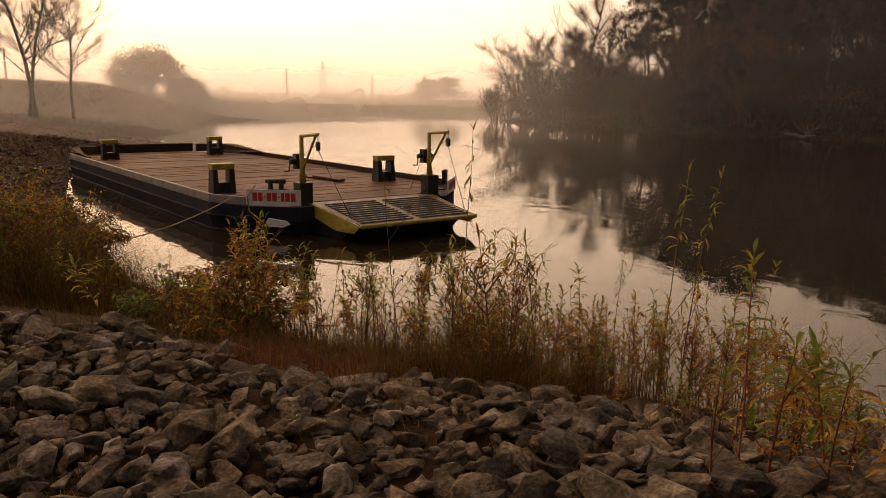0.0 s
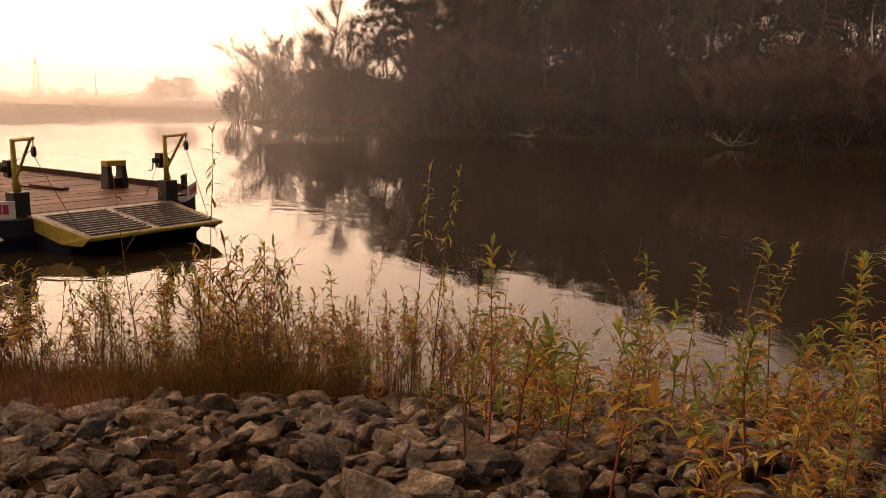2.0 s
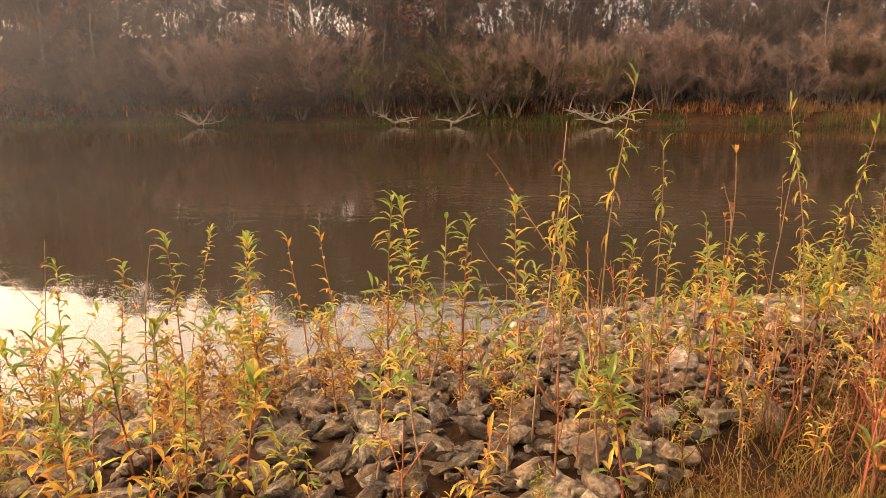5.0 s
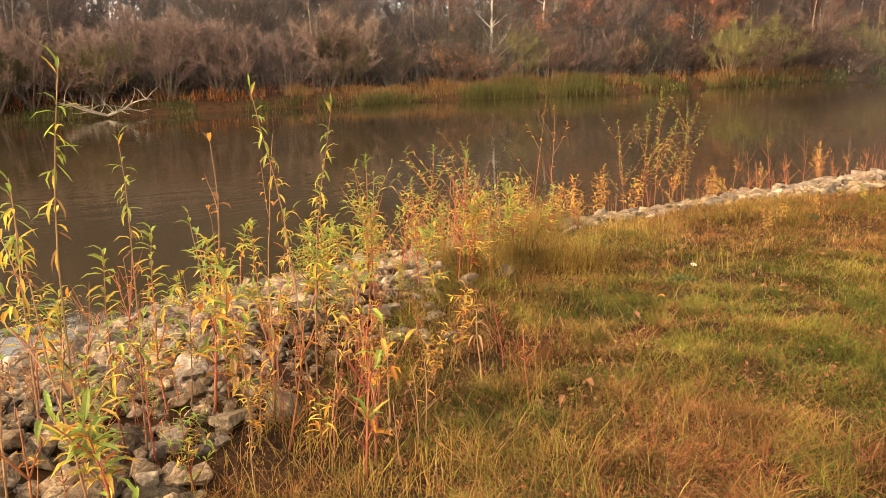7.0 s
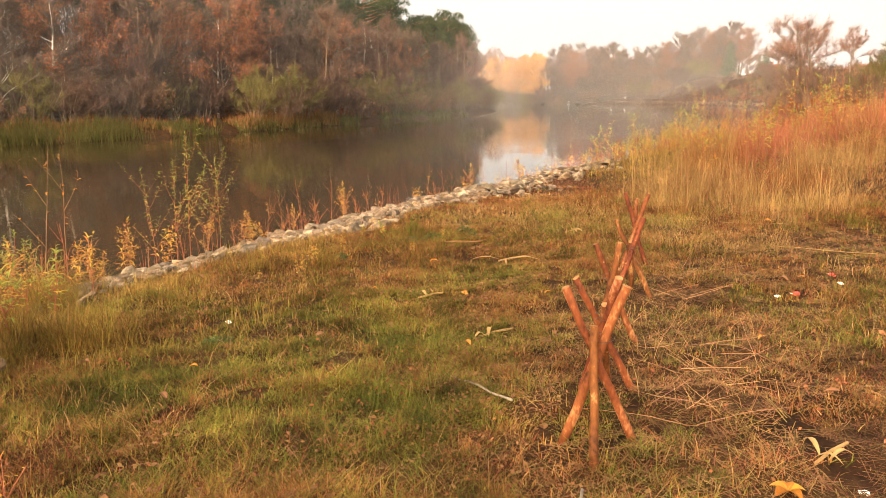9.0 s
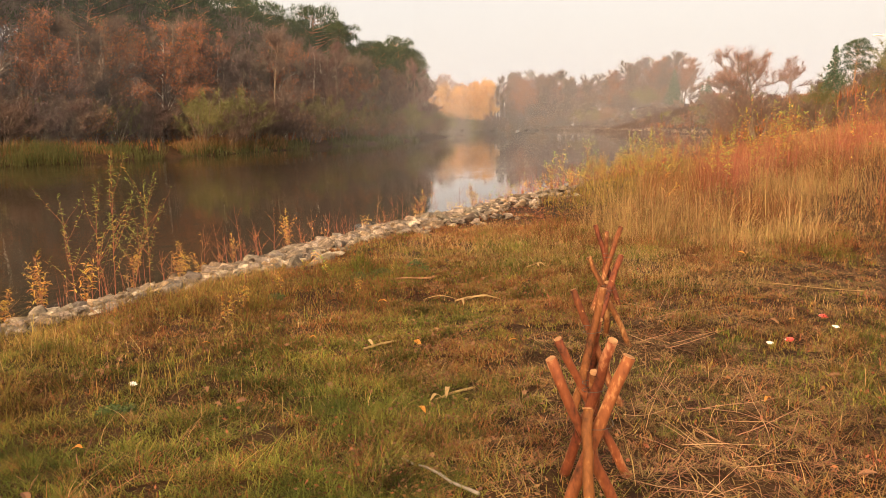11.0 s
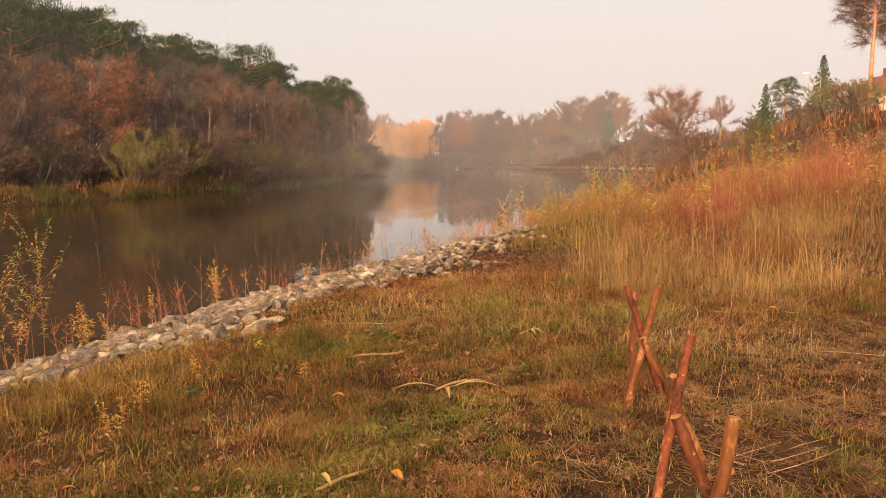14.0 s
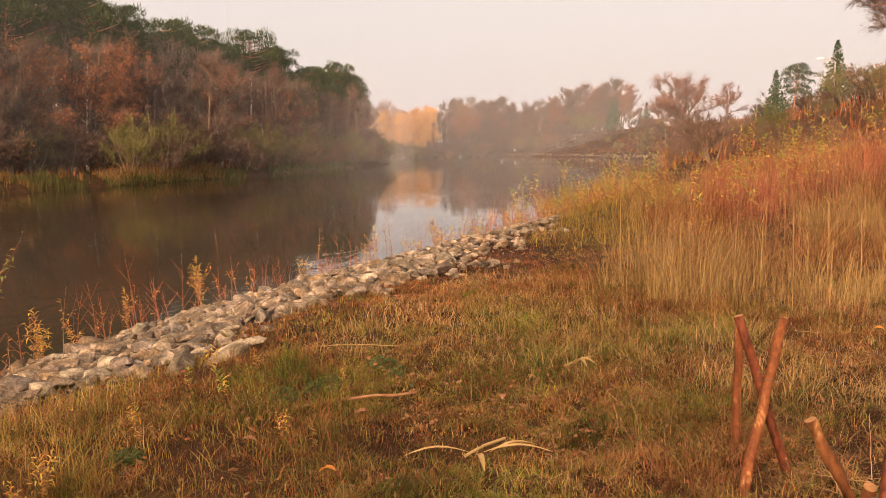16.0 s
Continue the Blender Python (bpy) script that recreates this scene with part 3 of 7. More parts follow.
loose_board(-23.4, 7.6, 0.71, 1.7, 0.22, 20)
loose_board(-23.2, 7.9, 0.71, 1.6, 0.2, 8)
loose_board(-22.9, 7.75, 0.752, 1.5, 0.2, 14)
b = Bag()
rope = [(-18.9, 3.9, 0.8)]
for i in range(1, 13):
    t = i / 12
    rope.append((-18.9 + (-13.6 + 18.9) * t, 3.9 + (-0.6 - 3.9) * t, 0.8 + (0.75 - 0.8) * t - 0.75 * 4 * t * (1 - t) * 0.35))
b.tube(rope, 0.014, 5)
tagged(new("mooring_rope", b.mesh("mooring_rope", ROPE, True)), "thin slack mooring rope between ferry and bank", "rope")


# ---- pole tripods ----
def tripod(x, y, poles, seed):
    g = float(land(np.array([x]), np.array([y]))[0])
    t = thing("pole_tripod", "tripod of three peeled orange pine poles lashed with wire", "tripod", Matrix.Translation((x, y, g)), "row of pole tripods")
    rng = random.Random(seed)
    for foot, tip, r in poles:
        b = Bag()
        f, p = Vector(foot), Vector(tip)
        path, rad = [], []
        for i in range(9):
            s = i / 8
            w = f.lerp(p, s) + Vector((rng.uniform(-1, 1), rng.uniform(-1, 1), 0)) * 0.005
            path.append(w)
            rad.append(r * (1.06 - 0.12 * s) * (1 + rng.uniform(-0.07, 0.07)))
        b.tube(path, rad, 12)
        pole = part("pole", b, POLE, t, smooth=False)
        pole.data.polygons.foreach_set("use_smooth", [len(q.vertices) == 4 for q in pole.data.polygons])
        d = (p - f).normalized()
        b = Bag()
        b.tube([p + d * 0.001, p + d * 0.004], r * 0.93, 12)
        part("cut_end", b, CUT, pole, "pale sawn end")
        for i in range(3):
            c = f.lerp(p, rng.uniform(0.15, 0.9))
            side = d.cross(Vector((rng.uniform(-1, 1), rng.uniform(-1, 1), 0.2))).normalized()
            b = Bag()
            b.tube([c + side * r * 0.8, c + side * r * 1.04], [0.007, 0.004], 7)
            part("knot", b, CUT, pole)
    f, p, r = poles[0]
    c = Vector(f).lerp(Vector(p), 0.66)
    b = Bag()
    b.tube([c + Vector((math.cos(a) * (r + 0.028), math.sin(a) * (r + 0.028), 0.003 * i)) for i, a in enumerate([k * 0.6 for k in range(16)])], 0.0015, 5)
    part("wire", b, CABLE, t, "dark lashing wire")
    return t


# each: place, then foot, tip and radius of its three poles
TRIPODS = [
    (4.25, 1.83, [((-0.01, 0.16, -0.04), (0.11, -0.10, 0.75), 0.023), ((0.15, -0.15, -0.04), (-0.03, 0.14, 0.75), 0.02), ((-0.17, -0.06, -0.04), (0.02, 0.02, 0.57), 0.02)]),
    (4.87, 1.98, [((0.0, 0.14, -0.04), (-0.165, -0.11, 0.684), 0.023), ((0.10, -0.15, -0.04), (-0.135, 0.127, 0.655), 0.019), ((0.2, 0.05, -0.04), (-0.1, -0.02, 0.52), 0.02)]),
    (5.67, 2.2, [((-0.05, 0.10, -0.04), (0.072, -0.024, 0.68), 0.023), ((0.14, -0.14, -0.04), (0.12, 0.157, 0.648), 0.02), ((0.26, 0.1, -0.04), (0.06, -0.01, 0.51), 0.02)]),
    (6.72, 2.42, [((-0.12, 0.085, -0.04), (0.365, -0.02, 0.632), 0.022), ((0.344, -0.126, -0.04), (0.37, 0.21, 0.605), 0.02), ((0.5, 0.1, -0.04), (0.28, 0.05, 0.45), 0.02)]),
    (8.12, 2.78, [((-0.25, 0.05, -0.04), (0.12, -0.105, 0.706), 0.023), ((-0.02, -0.17, -0.04), (0.01, 0.079, 0.728), 0.022), ((0.3, 0.07, -0.04), (0.40, 0.084, 0.624), 0.021)]),
]
for i, (tx, ty, poles) in enumerate(TRIPODS):
    tripod(tx, ty, poles, i)


# ---- trees ----
def wander(rng, p, d, length, n, bend, lift=0.0):
    pts, d = [Vector(p)], Vector(d).normalized()
    for _ in range(n):
        d = (d + Vector((rng.uniform(-1, 1), rng.uniform(-1, 1), rng.uniform(-1, 1) + lift)) * bend).normalized()
        pts.append(pts[-1] + d * (length / n))
    return pts


def slivers(rng, starts, dirs, lengths, width):
    """Fine twigs: one tapering sliver each."""
    n = len(starts)
    s, d = np.array(starts), np.array(dirs)
    L = np.array(lengths)[:, None]
    tip = s + (d + rng.normal(0, 0.2, (n, 3))) * L
    side = np.cross(d, rng.normal(0, 1, (n, 3)))
    side /= np.linalg.norm(side, axis=1)[:, None] + 1e-9
    side *= width / 2
    v = np.stack([s - side, s + side, tip], 1).reshape(-1, 3)
    return v, np.arange(n)[:, None] * 3 + [[0, 1, 2]]


def flakes(rng, places, size, flat=0.0):
    """Leaves: one triangle pair of random turn at each place."""
    n = len(places)
    a = rng.normal(0, 1, (n, 3))
    a[:, 2] *= 1 - flat
    a /= np.linalg.norm(a, axis=1)[:, None]
    b = np.cross(a, rng.normal(0, 1, (n, 3)))
    b /= np.linalg.norm(b, axis=1)[:, None] + 1e-9
    s = (size * rng.uniform(0.6, 1.3, n))[:, None]
    p = np.array(places)
    v = np.stack([p - a * s, p + b * s * 0.5, p + a * s, p - b * s * 0.5], 1).reshape(-1, 3)
    i = np.arange(n)[:, None] * 4
    return v, i + [[0, 1, 2, 3]]


def array_mesh(name, v, f, mat):
    me = bpy.data.meshes.new(name)
    me.from_pydata(v, [], f.tolist())
    me.materials.append(mat)
    return me


def bare_tree(name, label, seed, height, spread, r, twigs, bark=BARK, twig_mat=TWIG, leaf_mat=None, leaves=0, fork=0.12, width=0.035, droop=0.0, category="tree", stems=1, leaf_size=0.12, upright=0.75, reach=1.0, subs=5):
    rng, nr = random.Random(seed), np.random.default_rng(seed)
    t = thing(name, label, category)
    limb = Bag()
    tips = []
    for s in range(stems):
        a0 = rng.uniform(0, 6.28)
        lean = 0.06 if stems == 1 else 0.42
        trunk = wander(rng, (0.15 * (stems > 1) * math.cos(a0), 0.15 * (stems > 1) * math.sin(a0), -0.3), (math.cos(a0) * lean, math.sin(a0) * lean, 1), height * rng.uniform(0.75, 0.95), 9, 0.09, 0.12)
        limb.tube(trunk, [r * (1.15 - 0.98 * i / 9) for i in range(10)], 6)
        for k in range(int(17 / stems) + 2):
            u = fork + (0.97 - fork) * rng.random()
            i = min(8, int(u * 9))
            p = trunk[i].lerp(trunk[i + 1], u * 9 - i)
            a = rng.uniform(0, 6.28)
            out = spread * (1.15 - 0.75 * u) * rng.uniform(0.7, 1.15)
            path = wander(rng, p, (math.cos(a), math.sin(a), upright * rng.uniform(0.6, 1.3)), out * 1.25, 5, 0.2, 0.15 - droop)
            limb.tube(path, [r * (0.55 - 0.4 * u) * (1 - 0.16 * j) for j in range(6)], 3, cap=False)
            for _ in range(subs):
                j = rng.randint(1, 4)
                q = path[j].lerp(path[j + 1], rng.random())
                dd = (path[j + 1] - path[j]).normalized() + Vector((rng.uniform(-1, 1), rng.uniform(-1, 1), rng.uniform(-0.2, 1.2) - droop))
                sub = wander(rng, q, dd, out * rng.uniform(0.35, 0.65), 2, 0.25, 0.2 - droop)
                limb.tube(sub, [r * 0.1 * (1 - 0.4 * m) for m in range(3)], 3, cap=False)
                tips.append((sub, out))
            tips.append((path, out))
    part("trunk", limb, bark, t, smooth=True)
    st, di, le = [], [], []
    weight = [o for _, o in tips]
    chosen = rng.choices(range(len(tips)), weight, k=twigs)
    for i in chosen:
        path, out = tips[i]
        j = rng.randint(0 if len(path) < 4 else 1, len(path) - 2)
        q = path[j].lerp(path[j + 1], rng.random())
        d = ((path[j + 1] - path[j]).normalized() * 0.8 + Vector((rng.gauss(0, 0.6), rng.gauss(0, 0.6), rng.gauss(0.25, 0.5) - droop * 2))).normalized()
        st.append(q)
        di.append(d)
        le.append(rng.uniform(0.45, 1.4) * (0.36 + 0.044 * height) * reach)
    v, f = slivers(nr, st, di, le, width)
    ob = new("twig_canopy", array_mesh("twig_canopy", v, f, twig_mat))
    ob.parent = t
    if leaves:
        pick = nr.integers(0, len(st), leaves)
        pos = np.array(st)[pick] + np.array(di)[pick] * (np.array(le)[pick] * nr.uniform(0.1, 1, leaves))[:, None] + nr.normal(0, 0.12, (leaves, 3))
        v, f = flakes(nr, pos, leaf_size)
        ob = new("crown", array_mesh("crown", v, f, leaf_mat))
        ob.parent = t
    return t


def pine(seed, height, spread, clumps, name="pine", label="tall dark green pine with a rounded crown", bottom=0.45):
    """A bare reddish trunk under flattened pads of needles."""
    rng, nr = random.Random(seed), np.random.default_rng(seed)
    t = thing(name, label, "pine tree")
    limb = Bag()
    trunk = wander(rng, (0, 0, -0.3), (0, 0, 1), height * 0.95, 9, 0.05, 0.05)
    limb.tube(trunk, [0.24 * (1.1 - 0.9 * i / 9) for i in range(10)], 8)
    pos, aim = [], []
    for k in range(clumps):
        u = bottom + (1 - bottom) * (k + rng.random()) / clumps
        i = min(8, int(u * 9))
        p = trunk[i].lerp(trunk[i + 1], u * 9 - i)
        a = k * 2.4 + rng.uniform(-0.6, 0.6)
        q = (u - bottom) / (1 - bottom)
        out = spread * math.sqrt(max(0.06, 1 - (q - 0.45) ** 2 * (1.6 if q < 0.45 else 3.1))) * rng.uniform(0.45, 1)
        end = p + Vector((math.cos(a) * out, math.sin(a) * out, out * rng.uniform(0.15, 0.45)))
        limb.tube([p, p.lerp(end, 0.5) + Vector((0, 0, -0.1)), end], [0.07, 0.05, 0.02], 4, cap=False)
        n = 200
        e = nr.normal(0, 1, (n, 3))
        e /= np.linalg.norm(e, axis=1)[:, None]
        e[:, 2] = np.where(e[:, 2] < -0.25, -e[:, 2], e[:, 2])
        pad = e * nr.uniform(0.55, 1, (n, 1)) * np.array([1.15, 1.15, 0.98]) * rng.uniform(0.65, 1.15) * spread * 0.36
        pos.append(np.array(end) + pad)
        aim.append(e * 0.7 + [0, 0, 0.5])
    part("trunk", limb, PINE_BARK, t, smooth=True)
    pos, aim = np.concatenate(pos), np.concatenate(aim)
    v, f = slivers(nr, pos, aim, nr.uniform(0.2, 0.42, len(pos)), 0.13)
    ob = new("crown", array_mesh("crown", v, f, NEEDLE))
    ob.parent = t
    return t


def spruce(seed, height, spread):
    rng, nr = random.Random(seed), np.random.default_rng(seed)
    t = thing("spruce", "dark green pointed spruce on the slope", "spruce tree")
    limb = Bag()
    limb.tube([(0, 0, -0.3), (0, 0, height)], [0.2, 0.03], 7)
    pos = []
    for k in range(150):
        u = k / 150
        z = height * (0.06 + 0.93 * u)
        a = k * 2.4
        out = spread * (1 - u) ** 0.9 * rng.uniform(0.75, 1.1) + 0.08
        end = Vector((math.cos(a) * out, math.sin(a) * out, z - out * 0.28))
        limb.tube([(0, 0, z), end], [0.03, 0.01], 3, cap=False)
        n = max(6, int(34 * (1 - u)))
        s = nr.random(n)[:, None] ** 0.6
        pos.append(np.array([0, 0, z]) * (1 - s) + np.array(end) * s + nr.normal(0, 0.12, (n, 3)) * np.array([1, 1, 0.8]) - s * [[0, 0, 0.08]])
    part("trunk", limb, BARK, t)
    v, f = flakes(nr, np.concatenate(pos), 0.2)
    ob = new("crown", array_mesh("crown", v, f, SPRUCE))
    ob.parent = t
    return t


def round_willow(seed):
    """A dome of drooping leafy clumps round a short trunk."""
    rng, nr = random.Random(seed), np.random.default_rng(seed)
    t = thing("round_willow", "big round willow with dull brown leaves", "willow tree")
    limb, pos = Bag(), []
    limb.tube(wander(rng, (0, 0, -0.3), (0, 0, 1), 4.0, 5, 0.05), [0.4, 0.36, 0.33, 0.3, 0.26, 0.2], 8)
    for k in range(120):
        a, e = rng.uniform(0, 6.28), math.asin(rng.uniform(0.0, 1.0))
        q = rng.uniform(0.82, 1.06) * (1 + 0.1 * math.sin(3 * a + 1) * math.cos(e))
        end = Vector((6.0 * q * math.cos(a) * math.cos(e), 6.0 * q * math.sin(a) * math.cos(e), 1.2 + 8.0 * q * math.sin(e)))
        limb.tube([(0, 0, 2.5 + 1.4 * rng.random()), end * 0.55 + Vector((0, 0, 2)), end], [0.09, 0.05, 0.015], 3, cap=False)
        c = nr.normal(0, 1, (120, 3)) * [0.6, 0.6, 0.75] - [0, 0, 0.5]
        pos.append(np.array(end) * rng.uniform(0.8, 1.0) + c)
    part("trunk", limb, BARK, t, smooth=True)
    p = np.concatenate(pos)
    p = p[p[:, 2] > 0.1]
    v, f = flakes(nr, p, 0.17)
    ob = new("crown", array_mesh("crown", v, f, LEAF_BROWN))
    ob.parent = t
    return t


def plant_out(protos, places):
    """Stand copies at (kind, x, y, turn, scale, sink); the first use of each kind is the original itself."""
    used = set()
    for kind, x, y, turn, sc, sink in places:
        p = spot(x, y)
        m = Matrix.Translation((p.x, p.y, p.z - sink)) @ Matrix.Rotation(turn, 4, "Z") @ Matrix.Scale(sc, 4)
        ob = protos[kind]
        if kind in used:
            c = copy_thing(ob, m)
            c.matrix_basis = m
        else:
            used.add(kind)
            ob.matrix_basis = m


LEAF_BROWN = material("brown_foliage", [(0.14, 0.085, 0.05), (0.24, 0.15, 0.085)], 0.4, 0.8, 0, 4, spread=0.3, island=True, through_light=0.35)
P = {
    "t0": bare_tree("deciduous_tree", "bare grey-brown deciduous tree on the wooded bank", 1, 14, 4.4, 0.2, 6500, width=0.036),
    "t1": bare_tree("deciduous_tree", "bare reddish twiggy tree on the wooded bank", 2, 13, 4.0, 0.18, 6500, twig_mat=TWIG_RED, width=0.036),
    "t2": bare_tree("deciduous_tree", "half-bare tree with rust-brown leaves", 3, 13.5, 4.2, 0.2, 4500, twig_mat=TWIG_RED, leaf_mat=CROWN_RUST, leaves=5200, width=0.034, leaf_size=0.1),
    "t3": bare_tree("deciduous_tree", "slender bare tree with rising twigs", 4, 15, 3.2, 0.17, 5200, twig_mat=TWIG, width=0.036, upright=1.1),
    "b0": bare_tree("birch", "slender pale-barked bare birch among the trees", 5, 13, 2.8, 0.15, 3600, bark=BIRCH, width=0.04, upright=1.0),
    "s0": bare_tree("willow_bush", "dense leafless willow bush by the water", 6, 5.5, 2.8, 0.08, 4200, twig_mat=TWIG_GREEN, stems=7, fork=0.05, width=0.036, category="bush"),
    "s1": bare_tree("willow_bush", "dense russet leafless bush by the water", 7, 5.0, 2.7, 0.07, 4200, twig_mat=TWIG_RED, stems=7, fork=0.05, width=0.036, category="bush"),
    "s2": bare_tree("willow_bush", "low brown bush with a few withered leaves", 8, 3.6, 2.4, 0.06, 2400, twig_mat=TWIG, leaf_mat=LEAF_DRY, leaves=1200, stems=6, fork=0.04, width=0.04, category="bush"),
    "s3": bare_tree("willow_bush", "broad pinkish-brown leafless willow thick with fine twigs", 41, 7.2, 3.3, 0.09, 8200, twig_mat=TWIG_PINK, stems=7, fork=0.08, width=0.03, category="bush", upright=0.75),
    "p0": pine(11, 19, 4.1, 46),
    "p1": pine(12, 17, 4.4, 44),
    "g0": bare_tree("poplar", "golden-leaved poplar at the river bend", 13, 15, 3.4, 0.13, 1800, bark=BIRCH, leaf_mat=CROWN_GOLD, leaves=7000, width=0.05, leaf_size=0.22, fork=0.22, upright=0.9, droop=0.05),
    "o0": bare_tree("oak", "broad half-bare oak with orange-brown leaves on the slope", 14, 11, 4.6, 0.2, 7500, twig_mat=TWIG_RED, leaf_mat=CROWN_RUST, leaves=4200, width=0.036, leaf_size=0.12, fork=0.12, stems=4, upright=0.6, reach=1.4),
    "r0": round_willow(15),
    "v0": bare_tree("willow_tree", "broad round bare willow at the end of the wood", 29, 11, 5.2, 0.1, 9000, twig_mat=TWIG_RED, stems=7, fork=0.08, width=0.022, upright=0.9, subs=12),
    "l0": bare_tree("deciduous_tree", "tall airy bare tree on the misty bank", 23, 14, 5.0, 0.15, 9000, twig_mat=TWIG_RED, width=0.011, upright=0.85, fork=0.25, subs=14),
    "a0": spruce(16, 9.4, 3.0),
    "k0": bare_tree("larch", "tall feathery larch with thin rust-brown needles", 17, 17.5, 2.7, 0.16, 4600, bark=PINE_BARK, twig_mat=TWIG_RED, leaf_mat=LEAF_DRY, leaves=1400, width=0.026, leaf_size=0.08, fork=0.3, upright=0.35, droop=0.1),
}
rng = random.Random(21)
places = []
# wooded bank, row by row away from the water
FARX = [p[0] for p in reversed(FAR[2:17])]
FARY = [p[1] for p in reversed(FAR[2:17])]
for row, (d0, d1, step, kinds) in enumerate(((1.2, 4.0, 2.6, "s0 s1 s2 s0 s1 s2"), (4, 8, 3.0, "s0 s1 t1 t3 s0 t1 s2"), (8, 13, 3.2, "t0 t1 t2 t3 t1 b0 s0 s1"), (13, 18, 4.4, "t0 t1 t2 t0 t3 s1"), (16, 23, 4.0, "p1 p1 p0 p0 t0"), (24, 33, 4.2, "p0 p1 p0"))):
    x = (-96.0, -88.0, -78.0, -74.0, -70.0, -64.0)[row]
    while x < 158:
        y = float(np.interp(x, FARX, FARY)) + rng.uniform(d0, d1)
        xx = x + rng.uniform(-1.2, 1.2)
        k = rng.choice(kinds.split())
        if row < 2 and -32 < xx < 34 and rng.random() < 0.45:
            k = "s3"
        shift = 5 if row < 2 and 8 < xx < 66 else 0
        size = rng.uniform(0.85, 1.12) * float(np.interp(xx, [-93, -78, 140, 160], [0.8, 1.0, 1.0, 0.75]))
        if k in ("p0", "p1"):
            # the pines' tops keep to one rolling line
            top = float(np.interp(xx, [-75, -60, -50, -25, 20, 120, 150, 160], [16.6, 18.3, 20.0, 22.3, 23.5, 23.0, 19.5, 16.0])) * rng.uniform(0.82, 1.08)
            size = (top - spot(xx, y).z) / (18.6 if k == "p0" else 16.6)
        places.append((k, xx, y + shift, rng.uniform(0, 6.28), size, 0.1))
        x += step * rng.uniform(0.75, 1.25)
places += [("v0", -97, 63.5, 1.0, 1.12, 0.2), ("v0", -92.5, 64, 2.5, 1.15, 0.2), ("s0", -103, 62.5, 0.3, 1.1, 0.2), ("s1", -99, 62, 0.3, 1.2, 0.2), ("l0", -86, 65, 2.5, 1.32, 0.2), ("v0", -84, 66, 4.0, 1.1, 0.2), ("v0", -77, 64, 5.0, 1.15, 0.2), ("p1", -78, 70, 1.0, 0.88, 0.2), ("p0", -73, 69, 2.0, 0.82, 0.2), ("p1", -69, 72, 3.0, 0.96, 0.2), ("p0", -66, 68, 4.0, 0.86, 0.2), ("p1", -75, 75, 5.0, 0.98, 0.2), ("p0", -60, 70, 0.5, 0.9, 0.2), ("s1", -90, 62.5, 2.0, 1.3, 0.2), ("s0", -81, 61, 1.0, 1.3, 0.2), ("s1", -74, 61, 3.0, 1.4, 0.2),
           ("b0", 68, 69, 0.4, 1.0, 0.1), ("b0", 79, 70, 1.4, 1.0, 0.1), ("b0", 92, 70, 2.4, 1.0, 0.1), ("b0", 104, 71, 2.4, 1.05, 0.1), ("b0", 113, 73, 0.7, 0.95, 0.1), ("t2", 62, 70, 0.5, 1.0, 0.1), ("t2", 76, 72, 2.5, 1.15, 0.1), ("t2", 47, 72, 1.5, 1.05, 0.1)]
for i in range(8):
    x = 136 + i * 2.4
    places.append((rng.choice(["p0", "p1"]), x, float(np.interp(x, FARX, FARY)) + rng.uniform(9, 14), rng.uniform(0, 6.28), rng.uniform(0.92, 1.02), 0.1))
# far bend of the river
for row in range(2):
    for i in range(40):
        az = 9.0 + i * 0.45 + rng.uniform(-0.25, 0.25)
        a, r = radians(az), 287 + row * 10 + rng.uniform(-4, 4)
        k = rng.choice(["t0", "t1", "t3", "t1", "t0", "t2", "b0"])
        if 22.4 < az < 26.3:
            k = "g0"
        elif 20.6 < az < 22.4 and row == 0:
            k = "b0"
        places.append((k, 4 + r * math.cos(a), 3 + r * math.sin(a), rng.uniform(0, 6.28), rng.uniform(1.25, 1.5) * (0.92 if k == "g0" else 1), 0.2))
for i in range(34):
    a = radians(10.5 + i * 0.5 + rng.uniform(-0.2, 0.2))
    r = 276 + rng.uniform(-4, 4)
    places.append((rng.choice(["s0", "s1", "s2", "s1"]), 4 + r * math.cos(a), 3 + r * math.sin(a), rng.uniform(0, 6.28), rng.uniform(1.0, 1.5), 0.2))
# slope beyond the meadow
for i in range(22):
    x = rng.uniform(36, 78)
    places.append((rng.choice(["s2", "s1", "s2", "s0"]), x, rng.uniform(-14, 2.5), rng.uniform(0, 6.28), rng.uniform(0.22, 0.45), 0.1))
for i in range(60):
    x = rng.uniform(150, 262)
    places.append((rng.choice(["s1", "s2", "s2", "s0"]), x, float(np.interp(x, [150, 180, 225, 262], [15, 24, 48, 85])) - rng.uniform(3, 30), rng.uniform(0, 6.28), rng.uniform(0.25, 0.5), 0.1))
for i in range(40):
    x = rng.uniform(60, 235)
    y = (14 if x < 140 else 14 + (x - 140) * 0.4) - rng.uniform(4, 22)
    places.append((rng.choice(["s1", "s2", "s0", "s2"]), x, y, rng.uniform(0, 6.28), rng.uniform(0.45, 0.8), 0.1))
